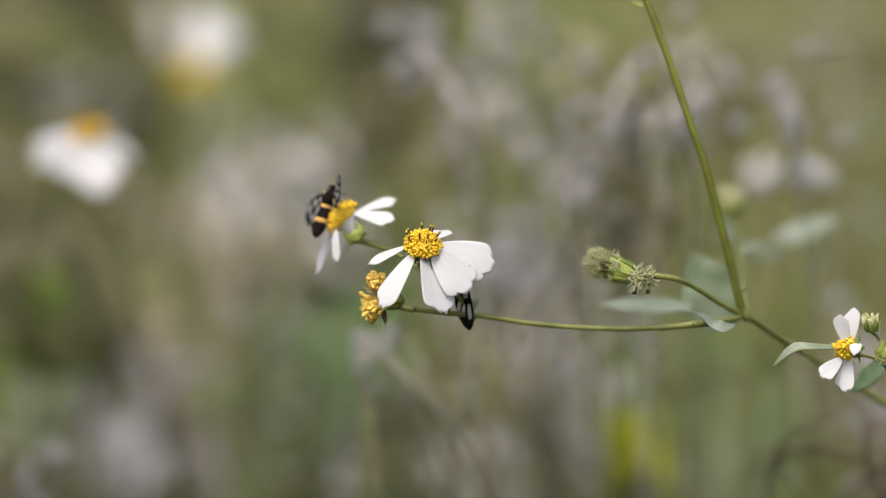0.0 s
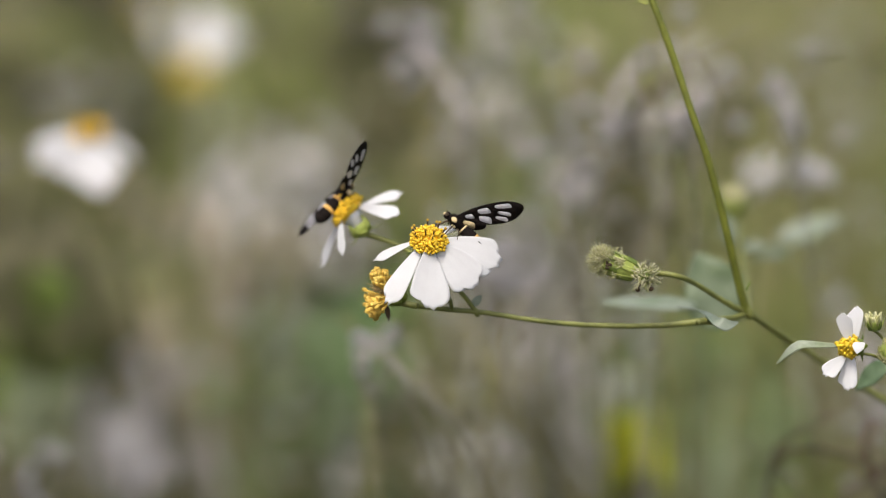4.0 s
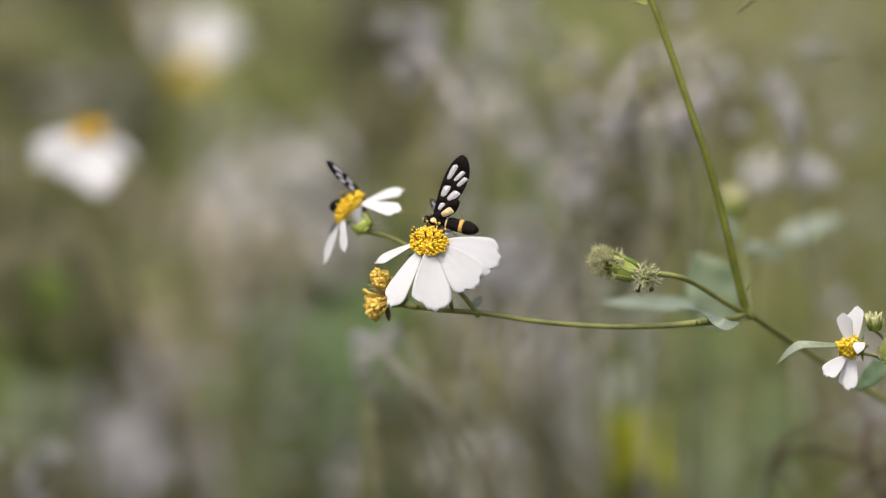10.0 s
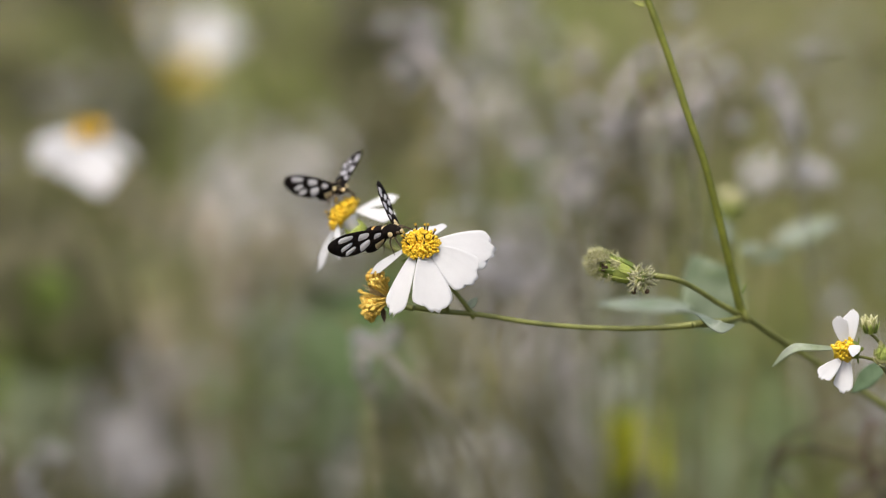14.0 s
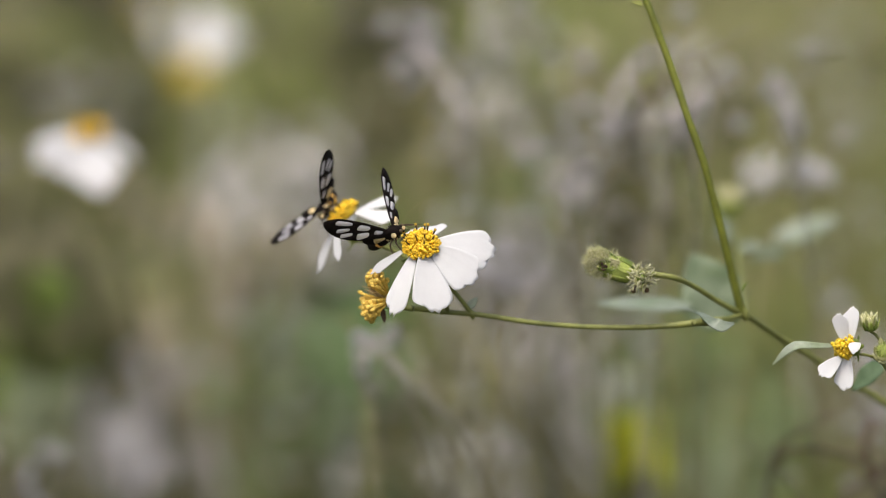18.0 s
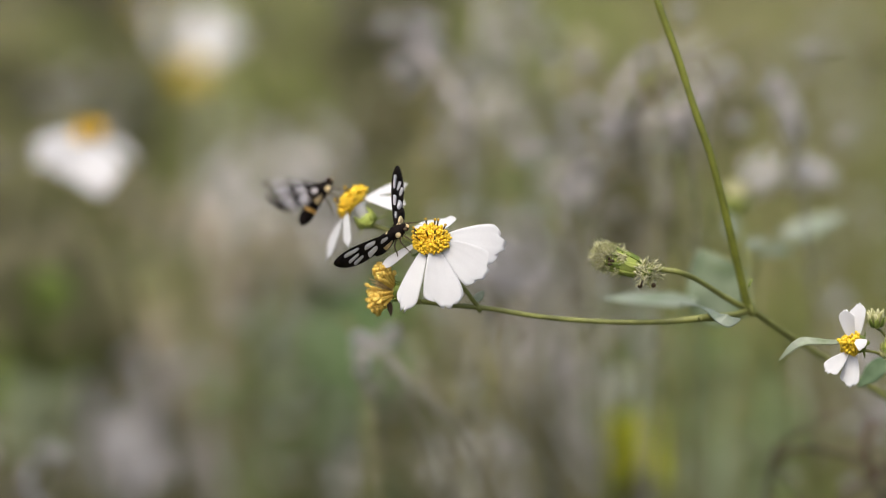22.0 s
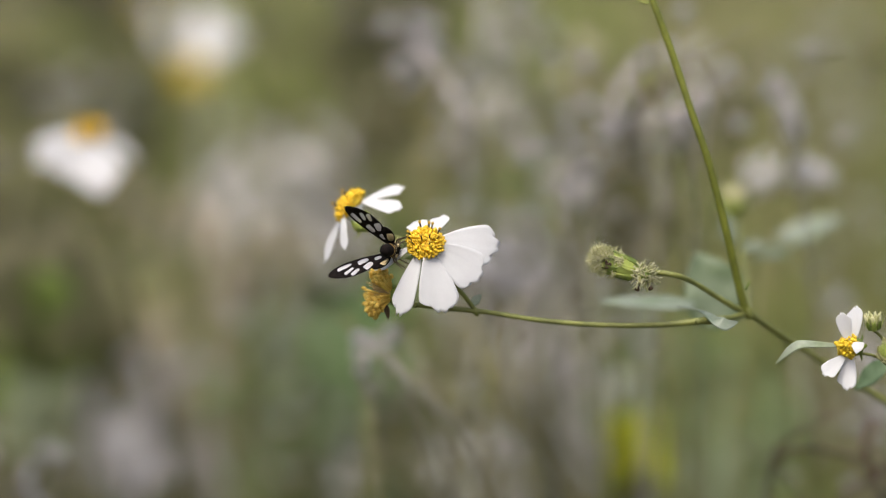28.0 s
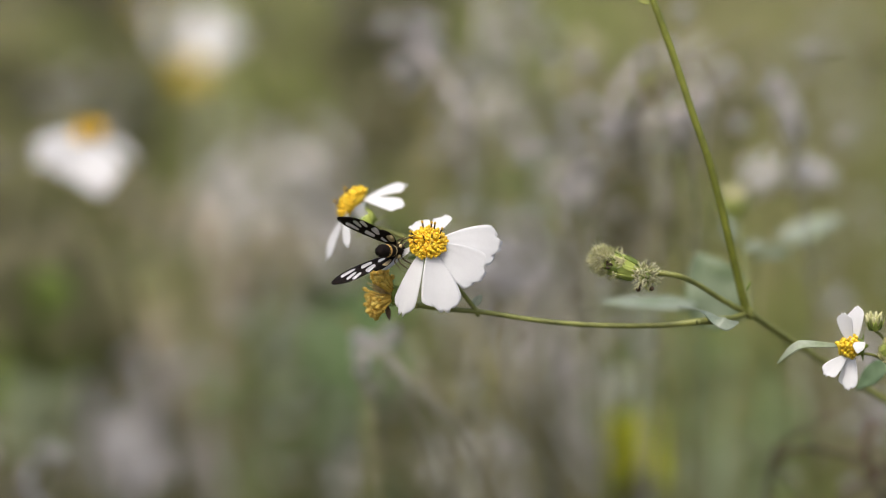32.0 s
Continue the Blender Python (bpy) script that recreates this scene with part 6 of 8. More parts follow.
    walk(heads["rear"], [
        (0, pose(-0.29716, -0.00793, 0.62300, 39.7, -10.9, -99.6)),
        (1, pose(-0.29674, -0.00777, 0.62384, 39.6, -10.9, -99.6)),
        (2, pose(-0.29685, -0.00781, 0.62363, 39.7, -10.9, -99.6)),
        (5.5, pose(-0.29646, -0.00776, 0.62388, 39.8, -10.8, -99.6)),
        (6, pose(-0.29641, -0.00773, 0.62401, 39.7, -10.9, -99.6)),
        (7, pose(-0.29623, -0.00766, 0.62437, 39.8, -10.8, -99.6)),
        (8, pose(-0.29583, -0.00760, 0.62469, 39.8, -10.8, -99.6)),
        (9, pose(-0.29587, -0.00751, 0.62515, 39.7, -10.9, -99.6)),
        (10, pose(-0.29614, -0.00757, 0.62484, 39.8, -10.8, -99.6)),
        (11, pose(-0.29595, -0.00766, 0.62442, 39.7, -10.9, -99.6)),
        (12, pose(-0.29684, -0.00784, 0.62347, 39.8, -10.8, -99.6)),
        (13, pose(-0.29640, -0.00777, 0.62385, 39.6, -10.9, -99.6)),
        (14, pose(-0.29660, -0.00790, 0.62316, 40.1, -10.8, -99.6)),
        (16.5, pose(-0.29671, -0.00791, 0.62313, 39.9, -10.8, -99.6)),
        (19, pose(-0.29653, -0.00796, 0.62287, 39.8, -10.8, -99.6)),
        (20, pose(-0.29674, -0.00798, 0.62273, 39.7, -10.9, -99.6)),
        (21, pose(-0.29697, -0.00771, 0.62414, 39.8, -10.8, -99.6)),
        (22, pose(-0.29592, -0.00758, 0.62478, 40.2, -10.8, -99.6)),
        (23, pose(-0.29583, -0.00743, 0.62560, 40.0, -10.8, -99.6)),
        (24, pose(-0.29606, -0.00758, 0.62479, 40.0, -10.8, -99.6)),
        (25, pose(-0.29592, -0.00767, 0.62432, 40.0, -10.8, -99.6)),
        (25.5, pose(-0.29584, -0.00757, 0.62486, 40.0, -10.8, -99.6)),
        (27.5, pose(-0.29577, -0.00755, 0.62497, 39.9, -10.8, -99.6)),
        (28, pose(-0.29592, -0.00758, 0.62479, 40.1, -10.8, -99.6)),
        (29.5, pose(-0.29596, -0.00756, 0.62493, 40.0, -10.8, -99.6)),
        (30, pose(-0.29556, -0.00744, 0.62553, 39.8, -10.8, -99.6)),
        (31, pose(-0.29565, -0.00751, 0.62516, 40.0, -10.8, -99.6)),
        (32, pose(-0.29549, -0.00741, 0.62566, 40.0, -10.8, -99.6)),
    ])
    walk(moth_front, [
        (0, pose(0.00410, 0.00384, 0.61330, 99.3, -33.4, 147.5)),
        (0.5, pose(0.00430, 0.00368, 0.61350, 98.8, -32.9, 147.7)),
        (1, pose(0.00800, 0.00373, 0.61450, 112.9, -46.4, 134.9)),
        (1.5, pose(0.01110, 0.00509, 0.61720, 85.6, -8.5, 157.0)),
        (2, pose(0.01111, 0.01377, 0.62186, 63.0, 13.4, 118.4)),
        (2.5, pose(0.00950, 0.01128, 0.62133, 72.4, 4.0, 107.1)),
        (3, pose(0.00810, 0.00914, 0.62250, 43.3, 2.7, 91.0)),
        (3.5, pose(0.00577, 0.00444, 0.62610, 40.0, 6.3, 86.0)),
        (5.5, pose(0.00185, 0.00444, 0.62630, 28.3, 7.2, 84.3)),
        (6, pose(0.00237, 0.00463, 0.62600, 26.1, 4.3, 83.2)),
        (6.5, pose(0.00342, 0.00488, 0.62595, 24.0, 1.3, 82.2)),
        (7, pose(-0.00025, 0.00537, 0.62719, 17.3, 2.4, 82.4)),
        (7.2667, pose(0.00001, 0.00545, 0.62691, 14.0, 2.9, 82.4)),
        (7.5, pose(0.00027, 0.00552, 0.62663, 10.7, 3.4, 82.3)),
        (8, pose(-0.00025, 0.00542, 0.62612, 8.5, 2.4, 81.5)),
        (8.5, pose(0.00054, 0.00532, 0.62560, 6.3, 1.3, 80.7)),
        (9, pose(-0.00025, 0.00532, 0.62560, 4.1, 0.1, 80.1)),
        (9.5, pose(-0.00077, 0.00532, 0.62560, 4.5, -1.1, 78.1)),
        (10, pose(-0.00104, 0.00537, 0.62666, 4.9, -2.2, 76.1)),
        (10.5, pose(-0.00156, 0.00532, 0.62640, 4.8, -3.3, 82.5)),
        (11, pose(-0.00549, 0.00478, 0.62624, 5.8, -3.2, 121.2)),
        (11.1, pose(-0.00654, 0.00475, 0.62664, 5.5, -0.7, 132.7)),
        (11.2, pose(-0.00758, 0.00473, 0.62704, 5.7, 1.9, 144.1)),
        (11.5, pose(-0.00941, 0.00434, 0.62659, -0.9, 12.5, -174.3)),
        (12, pose(-0.00993, 0.00330, 0.62651, -2.8, 22.4, -149.8)),
        (12.5, pose(-0.01149, 0.00227, 0.62644, -0.3, 28.5, -144.4)),
        (13, pose(-0.01200, 0.00134, 0.62688, 2.6, 34.3, -138.2)),
        (13.5, pose(-0.01278, 0.00076, 0.62433, 6.4, 38.2, -134.3)),
        (14, pose(-0.01383, 0.00078, 0.62486, 10.9, 42.0, -129.4)),
        (14.5, pose(-0.01200, 0.00074, 0.62513, 13.8, 42.9, -126.7)),
        (16.5, pose(-0.01173, 0.00042, 0.62520, 27.0, 45.4, -113.9)),
        (17, pose(-0.01382, 0.00008, 0.62393, 30.6, 45.6, -110.3)),
        (17.5, pose(-0.01330, 0.00010, 0.62446, 34.1, 45.6, -106.7)),
        (18, pose(-0.01330, 0.00002, 0.62447, 37.7, 45.5, -103.0)),
        (18.5, pose(-0.01382, -0.00021, 0.62372, 63.0, 35.9, -99.7)),
        (19, pose(-0.01408, -0.00044, 0.62297, 63.0, 35.9, -99.7)),
        (19.5, pose(-0.01486, -0.00058, 0.62246, 63.0, 35.9, -99.7)),
        (20, pose(-0.01434, -0.00062, 0.62247, 63.0, 35.9, -99.7)),
        (20.5, pose(-0.01381, -0.00051, 0.62325, 63.0, 35.9, -99.7)),
        (21, pose(-0.01381, -0.00059, 0.62300, 63.0, 35.9, -99.7)),
        (21.2, pose(-0.01381, -0.00061, 0.62300, 60.4, 36.9, -96.7)),
        (21.5, pose(-0.01329, -0.00048, 0.62377, 55.6, 38.7, -92.6)),
        (22, pose(-0.01251, -0.00037, 0.62455, 45.1, 42.9, -87.6)),
        (22.5, pose(-0.01173, -0.00041, 0.62456, 41.0, 48.9, -100.0)),
        (23, pose(-0.01303, -0.00069, 0.62328, 34.7, 54.7, -113.7)),
        (23.5, pose(-0.01355, -0.00113, 0.62124, 26.7, 60.1, -128.1)),
        (24, pose(-0.01459, -0.00152, 0.61946, 17.4, 64.9, -142.8)),
        (24.5, pose(-0.01407, -0.00155, 0.61946, 16.6, 67.4, -143.3)),
        (25, pose(-0.01511, -0.00144, 0.62024, 15.7, 69.9, -144.0)),
        (25.5, pose(-0.01407, -0.00163, 0.61948, 14.5, 72.4, -144.9)),
        (26.167, pose(-0.01416, -0.00165, 0.61966, 57.4, 19.6, -96.7)),
        (26.833, pose(-0.01424, -0.00166, 0.61984, 58.2, -38.5, -83.6)),
        (27.5, pose(-0.01433, -0.00168, 0.62002, -61.3, -78.0, 44.1)),
        (28, pose(-0.01338, -0.00170, 0.62013, -61.5, -78.0, 44.0)),
        (28.5, pose(-0.01387, -0.00186, 0.61977, -65.5, -78.8, 41.8)),
        (29, pose(-0.01341, -0.00205, 0.61921, -69.8, -79.8, 39.8)),
        (29.5, pose(-0.01360, -0.00213, 0.61902, -69.9, -79.8, 39.7)),
        (30, pose(-0.01321, -0.00213, 0.61922, -70.0, -79.8, 39.6)),
        (30.5, pose(-0.01360, -0.00198, 0.62019, -70.3, -79.9, 39.7)),
        (31, pose(-0.01301, -0.00201, 0.62020, -70.4, -79.9, 39.6)),
        (31.5, pose(-0.01360, -0.00198, 0.62059, -70.6, -79.9, 39.4)),
        (32, pose(-0.01262, -0.00213, 0.62002, -70.7, -80.0, 39.4)),
    ])
    walk(wings_front[0], [
        (0, pose(-0.00115, 0.00070, 0.00075, -167.6, -57.4, -5.9)),
        (0.5, pose(-0.00115, 0.00070, 0.00075, -158.7, -59.0, -5.6)),
        (1, pose(-0.00115, 0.00070, 0.00075, -165.1, -54.6, -12.0)),
        (1.5, pose(-0.00115, 0.00070, 0.00075, 177.7, -52.3, -56.6)),
        (2, pose(-0.00115, 0.00070, 0.00075, -101.2, -29.8, -84.4)),
        (2.5, pose(-0.00115, 0.00070, 0.00075, -39.6, -61.5, -123.0)),
        (3, pose(-0.00115, 0.00070, 0.00075, -41.6, -61.2, -124.5)),
        (3.5, pose(-0.00115, 0.00070, 0.00075, -58.5, -54.4, -101.4)),
        (5.5, pose(-0.00115, 0.00070, 0.00075, -37.1, -52.7, -123.4)),
        (6, pose(-0.00115, 0.00070, 0.00075, -16.7, -49.3, -146.5)),
        (6.5, pose(-0.00115, 0.00070, 0.00075, -32.9, -39.3, -141.5)),
        (7, pose(-0.00115, 0.00070, 0.00075, -56.1, -60.8, -100.4)),
        (7.2667, pose(-0.00115, 0.00070, 0.00075, -43.9, -54.9, -115.9)),
        (7.5, pose(-0.00115, 0.00070, 0.00075, -35.9, -47.7, -127.2)),
        (8, pose(-0.00115, 0.00070, 0.00075, -39.9, -42.9, -126.8)),
        (8.5, pose(-0.00115, 0.00070, 0.00075, -133.1, -64.0, -65.5)),
        (9, pose(-0.00115, 0.00070, 0.00075, -109.4, -61.4, -91.5)),
        (9.5, pose(-0.00115, 0.00070, 0.00075, -54.5, -56.7, -105.7)),
        (10, pose(-0.00115, 0.00070, 0.00075, -142.1, -69.5, -43.8)),
        (10.5, pose(-0.00115, 0.00070, 0.00075, 13.4, -82.3, 162.5)),
        (11, pose(-0.00115, 0.00070, 0.00075, 17.0, -61.3, 133.9)),
        (11.1, pose(-0.00115, 0.00070, 0.00075, 177.0, -77.9, -26.2)),
        (11.2, pose(-0.00115, 0.00070, 0.00075, -172.0, -37.9, -37.4)),
        (11.5, pose(-0.00115, 0.00070, 0.00075, -133.5, -36.4, -82.6)),
        (12, pose(-0.00115, 0.00070, 0.00075, -127.9, -18.8, -106.5)),
        (12.5, pose(-0.00115, 0.00070, 0.00075, -123.9, -21.5, -111.3)),
        (13, pose(-0.00115, 0.00070, 0.00075, -108.0, -16.7, -127.1)),
        (13.5, pose(-0.00115, 0.00070, 0.00075, -117.8, -9.3, -115.9)),
        (14, pose(-0.00115, 0.00070, 0.00075, -93.2, -12.2, -132.4)),
        (14.5, pose(-0.00115, 0.00070, 0.00075, -108.3, -15.1, -121.2)),
        (16.5, pose(-0.00115, 0.00070, 0.00075, -85.7, -18.0, -148.0)),
        (17, pose(-0.00115, 0.00070, 0.00075, -95.0, -13.2, -139.7)),
        (17.5, pose(-0.00115, 0.00070, 0.00075, -83.0, -16.1, -154.7)),
        (18, pose(-0.00115, 0.00070, 0.00075, -76.0, -18.1, -166.9)),
        (18.5, pose(-0.00115, 0.00070, 0.00075, -46.7, -34.6, 166.3)),
        (19, pose(-0.00115, 0.00070, 0.00075, -94.3, -54.8, -160.5)),
        (19.5, pose(-0.00115, 0.00070, 0.00075, -75.3, -28.9, -174.3)),
        (20, pose(-0.00115, 0.00070, 0.00075, -83.9, -41.9, -167.5)),
        (20.5, pose(-0.00115, 0.00070, 0.00075, -42.7, -24.0, 165.2)),
        (21, pose(-0.00115, 0.00070, 0.00075, -41.7, -26.6, 155.9)),
        (21.2, pose(-0.00115, 0.00070, 0.00075, -64.3, -33.9, 179.0)),
        (21.5, pose(-0.00115, 0.00070, 0.00075, -84.7, -34.2, -166.1)),
        (22, pose(-0.00115, 0.00070, 0.00075, -78.1, -7.5, 174.8)),
        (22.5, pose(-0.00115, 0.00070, 0.00075, -76.8, -9.4, -175.6)),
        (23, pose(-0.00115, 0.00070, 0.00075, -93.4, -31.1, -149.8)),
        (23.5, pose(-0.00115, 0.00070, 0.00075, -74.7, -38.4, -169.1)),
        (24, pose(-0.00115, 0.00070, 0.00075, -77.2, -40.0, -158.6)),
        (24.5, pose(-0.00115, 0.00070, 0.00075, -97.6, -48.8, -137.0)),
        (25, pose(-0.00115, 0.00070, 0.00075, -81.3, -19.3, -159.5)),
        (25.5, pose(-0.00115, 0.00070, 0.00075, -101.3, -43.7, -128.4)),
        (26.167, pose(-0.00115, 0.00070, 0.00075, -91.9, -40.5, -130.6)),
        (26.833, pose(-0.00115, 0.00070, 0.00075, -83.2, -37.1, -132.1)),
        (27.5, pose(-0.00115, 0.00070, 0.00075, -74.9, -33.6, -132.8)),
        (28, pose(-0.00115, 0.00070, 0.00075, -92.4, -45.6, -120.8)),
        (28.5, pose(-0.00115, 0.00070, 0.00075, -74.2, -26.4, -136.0)),
        (29, pose(-0.00115, 0.00070, 0.00075, -95.9, -36.3, -114.8)),
        (29.5, pose(-0.00115, 0.00070, 0.00075, -78.0, -31.5, -120.0)),
        (30, pose(-0.00115, 0.00070, 0.00075, -54.7, -15.3, -146.2)),
        (30.5, pose(-0.00115, 0.00070, 0.00075, -90.4, -34.8, -117.5)),
        (31, pose(-0.00115, 0.00070, 0.00075, -97.6, -38.8, -113.5)),
        (31.5, pose(-0.00115, 0.00070, 0.00075, -81.0, -26.8, -138.3)),
        (32, pose(-0.00115, 0.00070, 0.00075, -84.7, -40.5, -125.9)),
    ])
    walk(wings_front[1], [
        (0, pose(0.00115, 0.00070, 0.00075, 17.1, -19.8, -134.7)),
        (0.5, pose(0.00115, 0.00070, 0.00075, 13.7, -15.1, -139.6)),
        (1, pose(0.00115, 0.00070, 0.00075, 10.7, -33.6, -158.5)),
        (1.5, pose(0.00115, 0.00070, 0.00075, -62.5, -23.3, -111.6)),
        (2, pose(0.00115, 0.00070, 0.00075, -98.9, -26.5, -86.5)),
        (2.5, pose(0.00115, 0.00070, 0.00075, -54.9, -55.4, -102.0)),
        (3, pose(0.00115, 0.00070, 0.00075, -163.3, -38.2, -42.5)),
        (3.5, pose(0.00115, 0.00070, 0.00075, -165.5, -30.6, -31.7)),
        (5.5, pose(0.00115, 0.00070, 0.00075, -179.4, -39.9, -25.1)),
        (6, pose(0.00115, 0.00070, 0.00075, 162.4, -40.5, -12.0)),
        (6.5, pose(0.00115, 0.00070, 0.00075, 141.7, -29.0, 1.1)),
        (7, pose(0.00115, 0.00070, 0.00075, 148.3, -49.0, -7.6)),
        (7.2667, pose(0.00115, 0.00070, 0.00075, -177.6, -23.5, -1.2)),
        (7.5, pose(0.00115, 0.00070, 0.00075, -144.3, -5.0, 17.7)),
        (8, pose(0.00115, 0.00070, 0.00075, -155.0, 0.6, 18.1)),
        (8.5, pose(0.00115, 0.00070, 0.00075, -121.8, -21.8, 16.7)),
        (9, pose(0.00115, 0.00070, 0.00075, -120.5, -11.0, 14.3)),
        (9.5, pose(0.00115, 0.00070, 0.00075, -145.9, 1.2, 20.5)),
        (10, pose(0.00115, 0.00070, 0.00075, -136.8, 1.7, 20.1)),
        (10.5, pose(0.00115, 0.00070, 0.00075, -150.2, -8.0, 23.4)),
        (11, pose(0.00115, 0.00070, 0.00075, -145.3, -1.6, -20.8)),
        (11.1, pose(0.00115, 0.00070, 0.00075, -167.6, -1.2, -22.9)),
        (11.2, pose(0.00115, 0.00070, 0.00075, 170.0, -1.7, -25.0)),
        (11.5, pose(0.00115, 0.00070, 0.00075, -126.1, -0.5, -54.3)),
        (12, pose(0.00115, 0.00070, 0.00075, -137.5, -44.3, 10.6)),
        (12.5, pose(0.00115, 0.00070, 0.00075, -122.3, -38.5, 3.7)),
        (13, pose(0.00115, 0.00070, 0.00075, -114.9, -43.7, -4.2)),
        (13.5, pose(0.00115, 0.00070, 0.00075, -118.0, -54.8, -7.1)),
        (14, pose(0.00115, 0.00070, 0.00075, -98.7, -38.7, -14.1)),
        (14.5, pose(0.00115, 0.00070, 0.00075, -103.0, -58.1, -27.3)),
        (16.5, pose(0.00115, 0.00070, 0.00075, -84.1, -57.8, -63.2)),
        (17, pose(0.00115, 0.00070, 0.00075, -116.8, -68.1, -30.7)),
        (17.5, pose(0.00115, 0.00070, 0.00075, -98.1, -64.7, -53.2)),
        (18, pose(0.00115, 0.00070, 0.00075, -85.1, -63.5, -71.3)),
        (18.5, pose(0.00115, 0.00070, 0.00075, -137.4, -65.5, -21.4)),
        (19, pose(0.00115, 0.00070, 0.00075, -139.9, -56.6, -8.7)),
        (19.5, pose(0.00115, 0.00070, 0.00075, -151.7, -55.0, 0.9)),
        (20, pose(0.00115, 0.00070, 0.00075, -154.4, -64.8, -3.8)),
        (20.5, pose(0.00115, 0.00070, 0.00075, -161.3, -53.9, -1.4)),
        (21, pose(0.00115, 0.00070, 0.00075, -139.2, -49.1, -23.8)),
        (21.2, pose(0.00115, 0.00070, 0.00075, -133.6, -59.5, -25.5)),
        (21.5, pose(0.00115, 0.00070, 0.00075, -104.5, -68.5, -47.3)),
        (22, pose(0.00115, 0.00070, 0.00075, -101.1, -36.2, -54.6)),
        (22.5, pose(0.00115, 0.00070, 0.00075, -95.2, -30.1, -53.2)),
        (23, pose(0.00115, 0.00070, 0.00075, -116.4, -68.6, -23.7)),
        (23.5, pose(0.00115, 0.00070, 0.00075, -122.4, -37.6, -15.9)),
        (24, pose(0.00115, 0.00070, 0.00075, -132.4, -46.5, 6.4)),
        (24.5, pose(0.00115, 0.00070, 0.00075, -140.5, -52.7, 2.0)),
        (25, pose(0.00115, 0.00070, 0.00075, -141.5, -34.6, 31.1)),
        (25.5, pose(0.00115, 0.00070, 0.00075, 174.8, -68.3, 33.3)),
        (26.167, pose(0.00115, 0.00070, 0.00075, -147.6, -53.6, -4.4)),
        (26.833, pose(0.00115, 0.00070, 0.00075, -133.7, -33.0, -18.4)),
        (27.5, pose(0.00115, 0.00070, 0.00075, -127.0, -11.1, -25.3)),
        (28, pose(0.00115, 0.00070, 0.00075, -91.2, -36.5, -52.7)),
        (28.5, pose(0.00115, 0.00070, 0.00075, -111.3, -17.3, -25.2)),
        (29, pose(0.00115, 0.00070, 0.00075, -103.2, -28.3, -45.6)),
        (29.5, pose(0.00115, 0.00070, 0.00075, -108.8, -16.8, -46.7)),
        (30, pose(0.00115, 0.00070, 0.00075, -133.5, -4.9, -25.7)),
        (30.5, pose(0.00115, 0.00070, 0.00075, -95.2, -29.5, -54.7)),
        (31, pose(0.00115, 0.00070, 0.00075, -87.2, -42.3, -65.2)),
        (31.5, pose(0.00115, 0.00070, 0.00075, -92.1, -28.7, -50.3)),
        (32, pose(0.00115, 0.00070, 0.00075, -77.7, -37.1, -65.3)),
    ])
